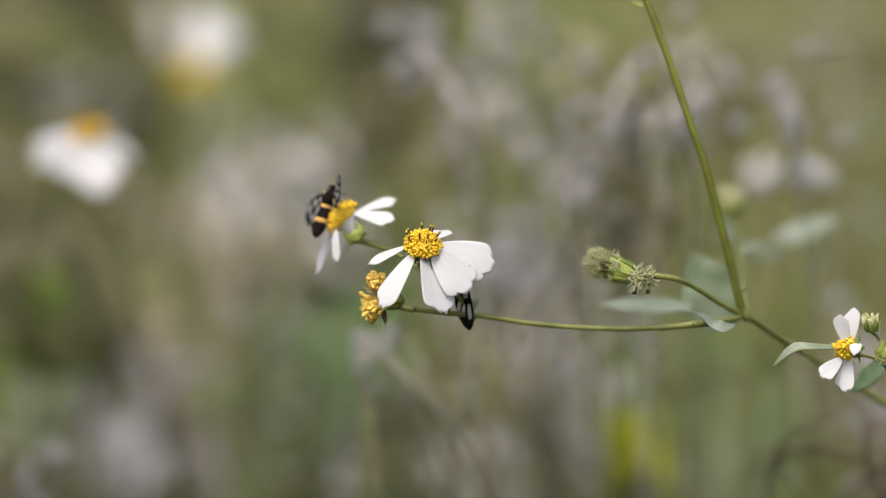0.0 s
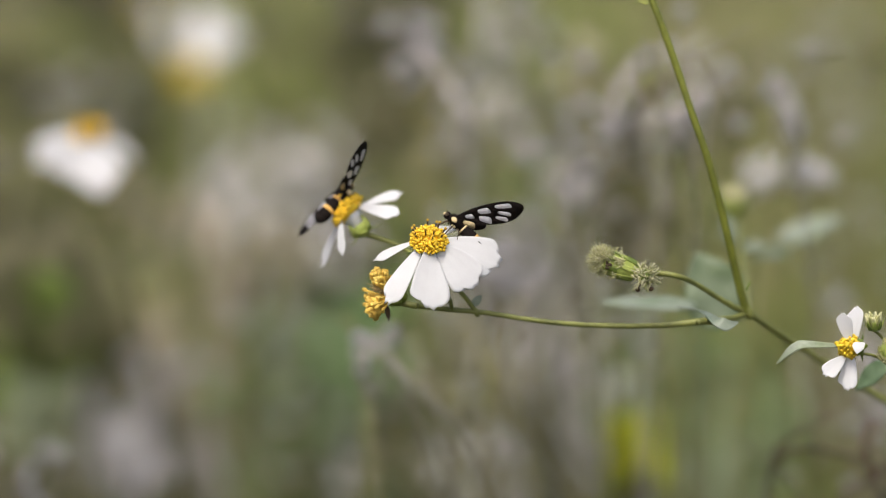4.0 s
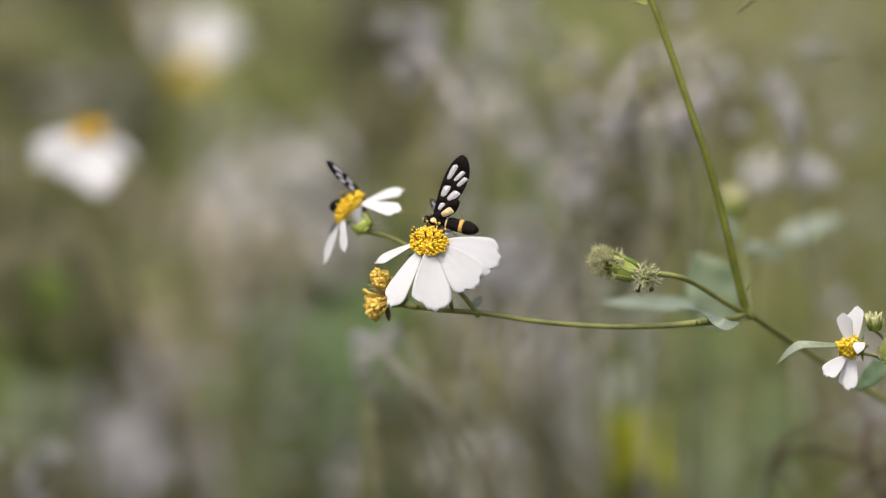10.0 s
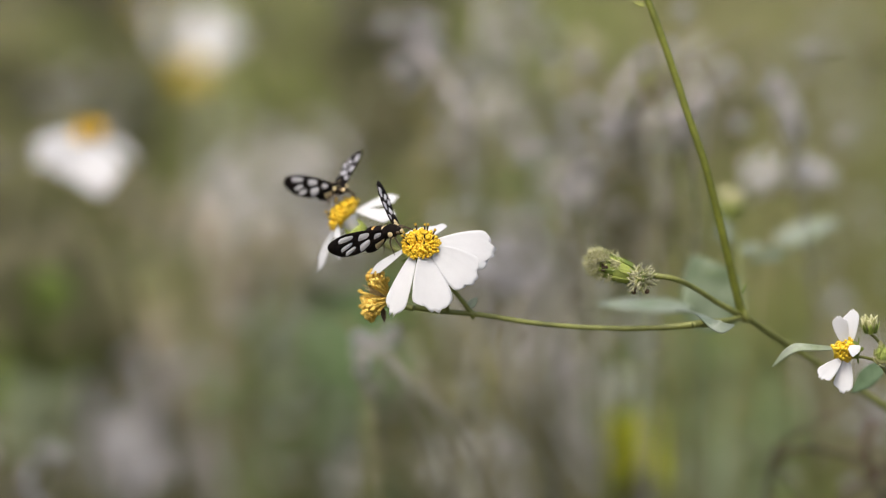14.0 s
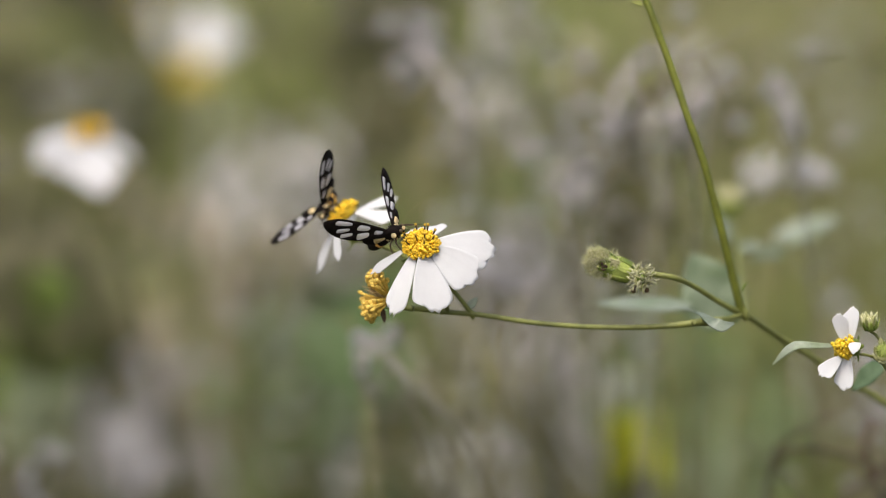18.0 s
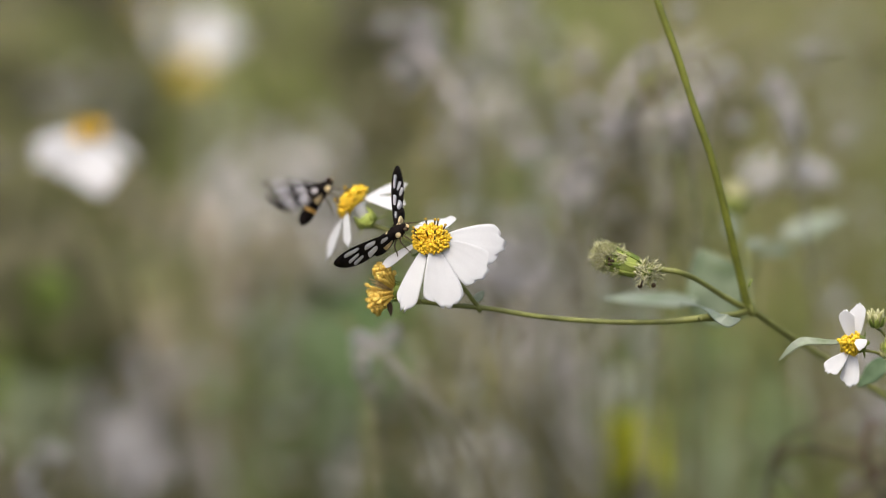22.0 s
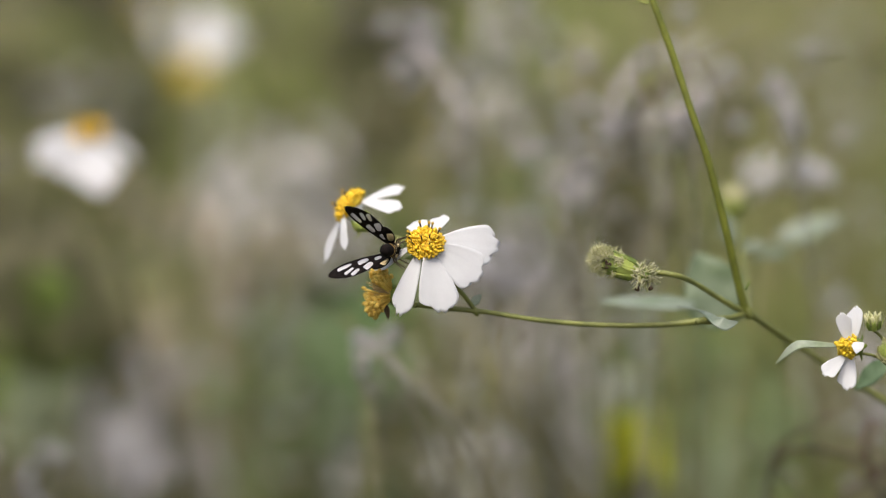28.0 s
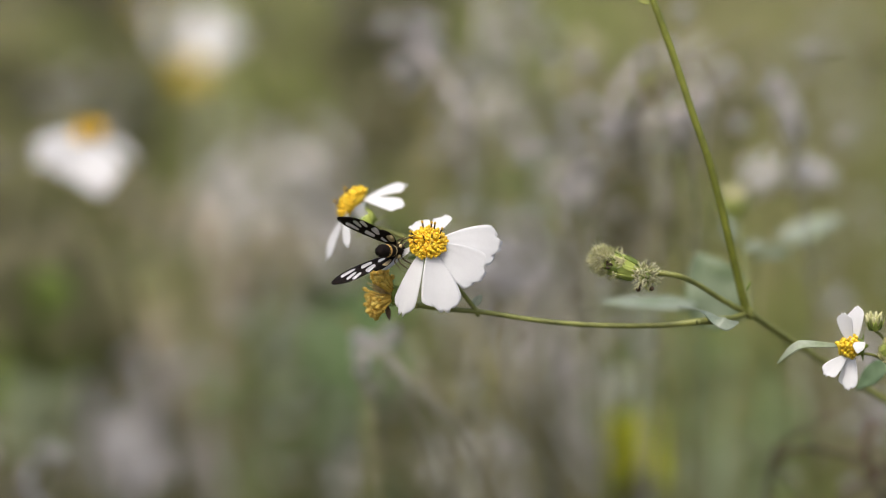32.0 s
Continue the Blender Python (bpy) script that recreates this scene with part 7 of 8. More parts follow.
    walk(moth_rear, [
        (0, pose(-0.03096, 0.02713, 0.62856, 59.8, 11.6, -25.3)),
        (0.5, pose(-0.03096, 0.02721, 0.62854, 57.1, 14.4, -28.8)),
        (1, pose(-0.03016, 0.02740, 0.62905, 54.2, 16.9, -32.5)),
        (1.5, pose(-0.02936, 0.02758, 0.62956, 50.9, 19.0, -36.4)),
        (2, pose(-0.02990, 0.02776, 0.63007, 58.8, 8.3, -30.8)),
        (2.5, pose(-0.02883, 0.02774, 0.62953, 52.9, 10.1, -33.9)),
        (3, pose(-0.02883, 0.02778, 0.62925, 46.8, 11.2, -37.1)),
        (3.5, pose(-0.02803, 0.02791, 0.62950, 38.1, 13.2, -41.9)),
        (5.5, pose(-0.02697, 0.02834, 0.62997, 23.2, 2.8, -37.6)),
        (6, pose(-0.02724, 0.02842, 0.62995, 22.5, 4.2, -39.5)),
        (6.5, pose(-0.02785, 0.03158, 0.63047, 7.7, -2.8, -24.5)),
        (7, pose(-0.02631, 0.03453, 0.62994, -5.0, -4.4, -11.3)),
        (7.5, pose(-0.02500, 0.03450, 0.62760, -25.7, -17.9, -5.7)),
        (8, pose(-0.02410, 0.03450, 0.62700, -29.2, -17.4, -2.3)),
        (8.6, pose(-0.02440, 0.03450, 0.62570, -36.3, -15.4, 8.1)),
        (9, pose(-0.02440, 0.03450, 0.62510, -38.2, -17.6, -3.6)),
        (9.3, pose(-0.02470, 0.03450, 0.62450, -37.2, -17.9, -5.7)),
        (9.6, pose(-0.02500, 0.03450, 0.62480, -39.9, -18.2, -8.0)),
        (9.8, pose(-0.02416, 0.03367, 0.62655, -11.4, -20.4, -37.9)),
        (10, pose(-0.02226, 0.03283, 0.62643, -7.5, -24.9, -48.7)),
        (10.5, pose(-0.02196, 0.03148, 0.62994, 3.6, -7.3, -77.4)),
        (11, pose(-0.02302, 0.03099, 0.63058, 5.8, -5.9, -83.3)),
        (11.5, pose(-0.02140, 0.03070, 0.63226, 7.9, -5.0, -89.2)),
        (12, pose(-0.02139, 0.03021, 0.63289, 9.9, -4.5, -95.0)),
        (12.5, pose(-0.02191, 0.02942, 0.63194, 10.0, -6.4, -103.2)),
        (13, pose(-0.02217, 0.02893, 0.63257, 9.9, -8.1, -111.2)),
        (13.5, pose(-0.02349, 0.02825, 0.63134, 8.6, 1.3, -140.6)),
        (14, pose(-0.02802, 0.02783, 0.63141, 4.9, 10.1, -164.4)),
        (14.5, pose(-0.02721, 0.02741, 0.63149, -1.0, 24.9, 179.6)),
        (15.5, pose(-0.02879, 0.02636, 0.63059, -4.2, 33.6, 174.6)),
        (16.5, pose(-0.03037, 0.02532, 0.62970, -8.8, 42.0, 168.3)),
        (16.733, pose(-0.03038, 0.02563, 0.62869, -11.3, 43.5, 166.3)),
        (17, pose(-0.03040, 0.02594, 0.62769, -14.0, 44.9, 164.1)),
        (17.5, pose(-0.03309, 0.02677, 0.62672, -19.8, 47.4, 159.1)),
        (18, pose(-0.03232, 0.02760, 0.62575, -26.3, 49.3, 153.2)),
        (18.5, pose(-0.03288, 0.02828, 0.62400, -56.3, 38.0, 122.5)),
        (19, pose(-0.03345, 0.02845, 0.61961, -65.1, 35.1, 121.2)),
        (19.5, pose(-0.03343, 0.02756, 0.61733, -32.3, 71.2, 172.9)),
        (20, pose(-0.03155, 0.02622, 0.61268, -20.9, 77.9, -170.1)),
        (20.5, pose(-0.03234, 0.02655, 0.61670, 13.8, 82.5, -129.0)),
        (20.8, pose(-0.03207, 0.02650, 0.61780, 59.6, 45.8, -78.9)),
        (20.9, pose(-0.03153, 0.02649, 0.61821, 64.6, 33.5, -73.9)),
        (21, pose(-0.03099, 0.02648, 0.61862, 67.9, 20.9, -70.6)),
        (21.2, pose(-0.03232, 0.02672, 0.62075, 70.1, 14.2, -67.7)),
        (21.267, pose(-0.03229, 0.02693, 0.62205, 70.5, 12.7, -67.0)),
        (21.3, pose(-0.03225, 0.02714, 0.62335, 71.0, 11.2, -66.3)),
        (21.5, pose(-0.03798, 0.03574, 0.63617, 51.1, 9.8, -79.4)),
        (21.6, pose(-0.05858, 0.03764, 0.64488, 49.2, 9.6, -79.4)),
        (21.7, pose(-0.07918, 0.03953, 0.65358, 47.4, 9.3, -79.5)),
        (21.8, pose(-0.05581, 0.03734, 0.64126, 45.6, 9.0, -79.6)),
        (21.9, pose(-0.03244, 0.03515, 0.62893, 43.8, 8.7, -79.6)),
        (22, pose(-0.03301, 0.03545, 0.62944, 51.6, 12.1, -51.4)),
        (22.067, pose(-0.03830, 0.03523, 0.62778, 52.7, 12.2, -38.4)),
        (22.1, pose(-0.04359, 0.03501, 0.62613, 53.7, 12.0, -25.4)),
        (22.3, pose(-0.08149, 0.03450, 0.62140, 37.7, 13.5, -84.0)),
        (22.5, pose(-0.10214, 0.03181, 0.60547, 30.4, 19.7, -79.7)),
        (22.6, pose(-0.10159, 0.03175, 0.60449, 30.8, 19.5, -79.5)),
        (22.7, pose(-0.10104, 0.03168, 0.60350, 31.2, 19.3, -79.3)),
        (22.8, pose(-0.10384, 0.03356, 0.61251, 31.6, 19.2, -79.2)),
        (22.9, pose(-0.10664, 0.03544, 0.62151, 32.0, 19.0, -79.0)),
        (22.933, pose(-0.10637, 0.03625, 0.62533, 32.2, 18.9, -78.9)),
        (23, pose(-0.10610, 0.03705, 0.62915, 32.4, 18.8, -78.8)),
        (23.067, pose(-0.10694, 0.03626, 0.62476, 32.6, 18.8, -78.8)),
        (23.1, pose(-0.10778, 0.03547, 0.62037, 32.8, 18.7, -78.7)),
        (23.2, pose(-0.10612, 0.03480, 0.61624, 33.2, 18.5, -78.5)),
        (23.3, pose(-0.10446, 0.03412, 0.61211, 33.6, 18.3, -78.4)),
        (23.5, pose(-0.11117, 0.03628, 0.62192, 34.4, 18.0, -78.1)),
        (23.7, pose(-0.10590, 0.03488, 0.61339, 35.2, 17.6, -77.8)),
        (23.8, pose(-0.10772, 0.03354, 0.60583, 35.6, 17.5, -77.7)),
        (23.9, pose(-0.10955, 0.03220, 0.59827, 36.0, 17.3, -77.5)),
        (24, pose(-0.10900, 0.03477, 0.61085, 36.4, 17.1, -77.4)),
        (24.067, pose(-0.10984, 0.03475, 0.61043, 36.6, 17.0, -77.3)),
        (24.1, pose(-0.11069, 0.03473, 0.61000, 36.8, 16.9, -77.2)),
        (24.2, pose(-0.12175, 0.04792, 0.60449, 37.5, 17.3, -78.8)),
        (24.3, pose(-0.13281, 0.06111, 0.59897, 38.2, 17.7, -80.3)),
        (24.433, pose(-0.13876, 0.07660, 0.58085, 39.0, 18.2, -82.6)),
        (24.567, pose(-0.14471, 0.09210, 0.56272, 39.8, 18.7, -85.0)),
        (24.7, pose(-0.15066, 0.10759, 0.54460, 40.6, 19.2, -87.3)),
        (24.9, pose(-0.13501, 0.12872, 0.54847, 41.5, 19.9, -91.2)),
        (25, pose(-0.12346, 0.13960, 0.55205, 41.9, 20.2, -93.3)),
        (25.067, pose(-0.12311, 0.14077, 0.55807, 42.0, 20.3, -94.4)),
        (25.1, pose(-0.12276, 0.14194, 0.56409, 42.2, 20.5, -95.5)),
        (25.133, pose(-0.12364, 0.14421, 0.57579, 42.3, 20.6, -96.6)),
        (25.2, pose(-0.12451, 0.14649, 0.58749, 42.4, 20.7, -97.8)),
        (25.267, pose(-0.12679, 0.14709, 0.59059, 42.5, 20.8, -98.9)),
        (25.3, pose(-0.12907, 0.14769, 0.59368, 42.6, 20.9, -100.1)),
        (25.4, pose(-0.12802, 0.14836, 0.59712, 42.7, 21.1, -102.5)),
        (25.5, pose(-0.11996, 0.14736, 0.59196, 42.7, 21.2, -104.9)),
        (25.667, pose(-0.13190, 0.14882, 0.59829, 42.7, 21.2, -104.9)),
        (25.8, pose(-0.14384, 0.15029, 0.60461, 42.7, 21.2, -104.9)),
        (26.5, pose(-0.21064, 0.15670, 0.63197, 42.7, 21.2, -104.9)),
        (32, pose(-0.55825, 0.18124, 0.71386, 42.7, 21.2, -104.9)),
    ])
    walk(wings_rear[0], beating([
        (0, pose(-0.00115, 0.00070, 0.00075, -12.5, 52.2, -157.8)),
        (0.5, pose(-0.00115, 0.00070, 0.00075, -3.1, 31.2, -162.8)),
        (1, pose(-0.00115, 0.00070, 0.00075, -8.7, 45.8, -150.0)),
        (1.5, pose(-0.00115, 0.00070, 0.00075, 17.3, 38.4, -145.4)),
        (2, pose(-0.00115, 0.00070, 0.00075, -14.6, 13.1, 177.2)),
        (2.5, pose(-0.00115, 0.00070, 0.00075, -1.1, 29.9, -164.0)),
        (3, pose(-0.00115, 0.00070, 0.00075, 0.3, 38.3, -152.4)),
        (3.5, pose(-0.00115, 0.00070, 0.00075, 8.2, 32.9, -129.9)),
        (5.5, pose(-0.00115, 0.00070, 0.00075, -22.3, 39.2, -170.1)),
        (6, pose(-0.00115, 0.00070, 0.00075, 40.0, 37.7, -152.7)),
        (6.5, pose(-0.00115, 0.00070, 0.00075, 18.9, 44.6, -174.3)),
        (7, pose(-0.00115, 0.00070, 0.00075, -20.8, 5.0, 154.3)),
        (7.5, pose(-0.00115, 0.00070, 0.00075, -23.0, -2.8, 153.3)),
        (8, pose(-0.00115, 0.00070, 0.00075, -28.7, -1.6, 155.9)),
        (8.6, pose(-0.00115, 0.00070, 0.00075, -26.5, -41.6, 147.1)),
        (9, pose(-0.00115, 0.00070, 0.00075, -36.6, -11.6, 159.8)),
        (9.3, pose(-0.00115, 0.00070, 0.00075, -32.4, -3.6, 150.4)),
        (9.6, pose(-0.00115, 0.00070, 0.00075, -21.8, -31.9, 142.0)),
        (9.8, pose(-0.00115, 0.00070, 0.00075, -24.3, 11.4, 152.2)),
        (10, pose(-0.00115, 0.00070, 0.00075, -16.9, 9.3, 165.8)),
        (10.5, pose(-0.00115, 0.00070, 0.00075, 16.7, 8.1, -178.3)),
        (11, pose(-0.00115, 0.00070, 0.00075, 27.3, -3.7, 179.7)),
        (11.5, pose(-0.00115, 0.00070, 0.00075, 29.4, -3.4, -175.0)),
        (12, pose(-0.00115, 0.00070, 0.00075, 35.7, -3.6, -170.6)),
        (12.5, pose(-0.00115, 0.00070, 0.00075, 42.9, -8.4, -164.2)),
        (13, pose(-0.00115, 0.00070, 0.00075, -27.3, -7.0, -162.2)),
        (13.5, pose(-0.00115, 0.00070, 0.00075, -12.3, -10.2, -141.4)),
        (14, pose(-0.00115, 0.00070, 0.00075, -19.0, -23.7, -123.8)),
        (14.5, pose(-0.00115, 0.00070, 0.00075, 10.6, -18.1, -130.5)),
        (15.5, pose(-0.00115, 0.00070, 0.00075, -12.4, -23.8, -169.0)),
        (16.5, pose(-0.00115, 0.00070, 0.00075, -28.2, -41.6, 152.9)),
        (16.733, pose(-0.00115, 0.00070, 0.00075, 14.0, -31.6, 150.5)),
        (17, pose(-0.00115, 0.00070, 0.00075, 52.3, -22.8, 156.1)),
        (17.5, pose(-0.00115, 0.00070, 0.00075, -14.6, -49.4, 162.0)),
        (18, pose(-0.00115, 0.00070, 0.00075, -21.6, -35.5, 166.0)),
        (18.5, pose(-0.00115, 0.00070, 0.00075, -39.1, -21.6, -170.2)),
        (19, pose(-0.00115, 0.00070, 0.00075, -31.5, -40.2, -164.7)),
        (19.5, pose(-0.00115, 0.00070, 0.00075, 55.5, -44.5, 151.7)),
        (20, pose(-0.00115, 0.00070, 0.00075, 15.3, -58.6, -144.1)),
        (20.5, pose(-0.00115, 0.00070, 0.00075, 11.4, 8.0, -132.4)),
        (20.8, pose(-0.00115, 0.00070, 0.00075, -38.6, 0.3, -152.8)),
        (20.9, pose(-0.00115, 0.00070, 0.00075, -55.6, 1.1, -157.0)),
        (21, pose(-0.00115, 0.00070, 0.00075, -72.5, 0.6, -161.3)),
        (21.2, pose(-0.00115, 0.00070, 0.00075, -61.0, 7.0, -165.3)),
        (21.267, pose(-0.00115, 0.00070, 0.00075, -8.9, 8.4, -161.5)),
        (21.3, pose(-0.00115, 0.00070, 0.00075, 43.2, 6.3, -158.0)),
        (21.5, pose(-0.00115, 0.00070, 0.00075, 27.3, -24.6, -142.4)),
        (21.6, pose(-0.00115, 0.00070, 0.00075, 30.0, -24.9, -145.8)),
        (21.7, pose(-0.00115, 0.00070, 0.00075, 32.8, -25.0, -149.3)),
        (21.8, pose(-0.00115, 0.00070, 0.00075, 27.0, -26.3, -143.8)),
        (21.9, pose(-0.00115, 0.00070, 0.00075, 21.1, -27.1, -138.1)),
        (22, pose(-0.00115, 0.00070, 0.00075, 34.4, -1.9, -160.0)),
        (22.067, pose(-0.00115, 0.00070, 0.00075, 33.2, 9.7, -162.2)),
        (22.1, pose(-0.00115, 0.00070, 0.00075, 31.4, 21.3, -164.8)),
        (22.3, pose(-0.00115, 0.00070, 0.00075, 25.0, -17.0, -141.5)),
        (22.5, pose(-0.00115, 0.00070, 0.00075, 9.7, 10.9, -140.6)),
        (22.6, pose(-0.00115, 0.00070, 0.00075, 20.9, 1.4, -145.1)),
        (22.7, pose(-0.00115, 0.00070, 0.00075, 32.9, -7.0, -151.4)),
        (22.8, pose(-0.00115, 0.00070, 0.00075, 32.0, -1.8, -153.3)),
        (22.9, pose(-0.00115, 0.00070, 0.00075, 31.0, 3.3, -155.3)),
        (22.933, pose(-0.00115, 0.00070, 0.00075, 24.7, -1.5, -145.6)),
        (23, pose(-0.00115, 0.00070, 0.00075, 17.7, -5.1, -135.4)),
        (23.067, pose(-0.00115, 0.00070, 0.00075, 20.3, -1.2, -141.7)),
        (23.1, pose(-0.00115, 0.00070, 0.00075, 22.5, 2.9, -147.9)),
        (23.2, pose(-0.00115, 0.00070, 0.00075, 14.0, 3.6, -137.1)),
        (23.3, pose(-0.00115, 0.00070, 0.00075, 5.7, 5.9, -126.6)),
        (23.5, pose(-0.00115, 0.00070, 0.00075, 34.4, -3.0, -155.3)),
        (23.7, pose(-0.00115, 0.00070, 0.00075, 25.1, -3.9, -146.4)),
        (23.8, pose(-0.00115, 0.00070, 0.00075, 34.8, -5.3, -154.4)),
        (23.9, pose(-0.00115, 0.00070, 0.00075, 44.6, -5.3, -162.5)),
        (24, pose(-0.00115, 0.00070, 0.00075, 30.3, -0.2, -153.8)),
        (24.067, pose(-0.00115, 0.00070, 0.00075, -12.0, 3.4, -165.6)),
        (24.1, pose(-0.00115, 0.00070, 0.00075, -54.2, -1.9, -176.8)),
        (24.2, pose(-0.00115, 0.00070, 0.00075, -70.9, -53.9, -145.5)),
        (24.3, pose(-0.00115, 0.00070, 0.00075, -173.8, -55.3, -31.7)),
        (24.433, pose(-0.00115, 0.00070, 0.00075, -159.1, -58.2, -47.8)),
        (24.567, pose(-0.00115, 0.00070, 0.00075, -142.8, -58.7, -65.5)),
        (24.7, pose(-0.00115, 0.00070, 0.00075, -127.3, -56.6, -82.4)),
        (24.9, pose(-0.00115, 0.00070, 0.00075, -162.6, -55.3, -36.8)),
        (25, pose(-0.00115, 0.00070, 0.00075, 170.3, -53.5, -8.6)),
        (25.067, pose(-0.00115, 0.00070, 0.00075, 161.8, -54.7, -2.2)),
        (25.1, pose(-0.00115, 0.00070, 0.00075, 152.9, -55.3, 4.7)),
        (25.133, pose(-0.00115, 0.00070, 0.00075, -103.3, -65.5, -105.9)),
        (25.2, pose(-0.00115, 0.00070, 0.00075, -76.2, -22.7, -140.7)),
        (25.267, pose(-0.00115, 0.00070, 0.00075, -75.8, -25.6, -139.7)),
        (25.3, pose(-0.00115, 0.00070, 0.00075, -75.5, -28.6, -138.6)),
        (25.4, pose(-0.00115, 0.00070, 0.00075, -84.9, -41.4, -126.5)),
        (25.5, pose(-0.00115, 0.00070, 0.00075, -84.6, -28.5, -129.3)),
        (25.667, pose(-0.00115, 0.00070, 0.00075, -80.9, -28.3, -132.1)),
        (25.8, pose(-0.00115, 0.00070, 0.00075, -77.2, -27.9, -134.9)),
        (26.5, pose(-0.00115, 0.00070, 0.00075, -77.2, -28.0, -134.9)),
        (32, pose(-0.00115, 0.00070, 0.00075, -77.2, -28.3, -134.8)),
    ], ((21.4, 24.1), (25.2, 26.4)), -1))
    walk(wings_rear[1], beating([
        (0, pose(0.00115, 0.00070, 0.00075, -175.9, -63.1, 19.0)),
        (0.5, pose(0.00115, 0.00070, 0.00075, 78.9, -69.3, 147.1)),
        (1, pose(0.00115, 0.00070, 0.00075, 114.7, -59.0, 50.6)),
        (1.5, pose(0.00115, 0.00070, 0.00075, 112.1, -49.2, 51.9)),
        (2, pose(0.00115, 0.00070, 0.00075, 113.5, -66.1, 99.6)),
        (2.5, pose(0.00115, 0.00070, 0.00075, 139.6, -62.4, 49.9)),
        (3, pose(0.00115, 0.00070, 0.00075, 128.3, -55.3, 35.2)),
        (3.5, pose(0.00115, 0.00070, 0.00075, 127.4, -49.6, 43.7)),
        (5.5, pose(0.00115, 0.00070, 0.00075, -168.6, -72.4, 6.6)),
        (6, pose(0.00115, 0.00070, 0.00075, 166.9, -64.2, 23.6)),
        (6.5, pose(0.00115, 0.00070, 0.00075, -158.2, -31.9, -5.7)),
        (7, pose(0.00115, 0.00070, 0.00075, -155.6, -45.9, -50.5)),
        (7.5, pose(0.00115, 0.00070, 0.00075, -164.0, -25.2, 40.6)),
        (8, pose(0.00115, 0.00070, 0.00075, -161.8, -17.8, 44.6)),
        (8.6, pose(0.00115, 0.00070, 0.00075, -151.2, -42.1, 54.4)),
        (9, pose(0.00115, 0.00070, 0.00075, -150.9, -41.8, 45.9)),
        (9.3, pose(0.00115, 0.00070, 0.00075, -150.7, -40.5, 32.9)),
        (9.6, pose(0.00115, 0.00070, 0.00075, -121.2, -69.4, 25.7)),
        (9.8, pose(0.00115, 0.00070, 0.00075, -80.4, -36.8, -72.8)),
        (10, pose(0.00115, 0.00070, 0.00075, -74.2, -32.9, -69.0)),
        (10.5, pose(0.00115, 0.00070, 0.00075, -64.0, -21.4, -49.3)),
        (11, pose(0.00115, 0.00070, 0.00075, -120.5, -19.6, -66.5)),
        (11.5, pose(0.00115, 0.00070, 0.00075, -114.9, -17.2, -73.1)),
        (12, pose(0.00115, 0.00070, 0.00075, -121.1, -15.2, -44.7)),
        (12.5, pose(0.00115, 0.00070, 0.00075, -128.5, -26.4, -45.2)),
        (13, pose(0.00115, 0.00070, 0.00075, -122.3, -11.2, -39.2)),
        (13.5, pose(0.00115, 0.00070, 0.00075, -123.0, -21.6, -7.1)),
        (14, pose(0.00115, 0.00070, 0.00075, -97.3, -11.2, -50.2)),
        (14.5, pose(0.00115, 0.00070, 0.00075, -103.8, -14.8, -32.3)),
        (15.5, pose(0.00115, 0.00070, 0.00075, -135.8, -23.1, -32.3)),
        (16.5, pose(0.00115, 0.00070, 0.00075, -170.1, -30.0, -27.4)),
        (16.733, pose(0.00115, 0.00070, 0.00075, -176.8, -24.2, -24.6)),
        (17, pose(0.00115, 0.00070, 0.00075, 177.0, -18.3, -22.7)),
        (17.5, pose(0.00115, 0.00070, 0.00075, -178.3, -21.4, -22.2)),
        (18, pose(0.00115, 0.00070, 0.00075, 168.8, -9.2, -6.4)),
        (18.5, pose(0.00115, 0.00070, 0.00075, 179.8, -5.6, 16.0)),
        (19, pose(0.00115, 0.00070, 0.00075, -120.8, -11.1, -20.3)),
        (19.5, pose(0.00115, 0.00070, 0.00075, 166.3, 17.2, -27.5)),
        (20, pose(0.00115, 0.00070, 0.00075, -179.8, 2.2, -41.9)),
        (20.5, pose(0.00115, 0.00070, 0.00075, 162.2, 8.7, -32.0)),
        (20.8, pose(0.00115, 0.00070, 0.00075, 135.6, -37.0, -32.0)),
        (20.9, pose(0.00115, 0.00070, 0.00075, -149.4, -53.5, -46.5)),
        (21, pose(0.00115, 0.00070, 0.00075, -63.5, -45.9, -74.3)),
        (21.2, pose(0.00115, 0.00070, 0.00075, -79.9, -53.0, -61.2)),
        (21.267, pose(0.00115, 0.00070, 0.00075, -68.0, -49.9, -77.4)),
        (21.3, pose(0.00115, 0.00070, 0.00075, -58.7, -45.1, -91.3)),
        (21.5, pose(0.00115, 0.00070, 0.00075, -102.1, -46.3, -42.6)),
        (21.6, pose(0.00115, 0.00070, 0.00075, -124.4, -26.4, 7.3)),
        (21.7, pose(0.00115, 0.00070, 0.00075, -124.1, 0.2, 43.7)),
        (21.8, pose(0.00115, 0.00070, 0.00075, -137.9, -28.3, 11.6)),
        (21.9, pose(0.00115, 0.00070, 0.00075, -129.4, -59.3, -30.2)),
        (22, pose(0.00115, 0.00070, 0.00075, -63.5, -51.3, -90.2)),
        (22.067, pose(0.00115, 0.00070, 0.00075, -122.4, -51.8, -25.5)),
        (22.1, pose(0.00115, 0.00070, 0.00075, -151.5, -24.0, 10.3)),
        (22.3, pose(0.00115, 0.00070, 0.00075, -152.2, -59.2, -7.6)),
        (22.5, pose(0.00115, 0.00070, 0.00075, -136.2, -9.4, 33.3)),
        (22.6, pose(0.00115, 0.00070, 0.00075, -158.0, -40.9, 15.0)),
        (22.7, pose(0.00115, 0.00070, 0.00075, 177.1, -76.2, 9.3)),
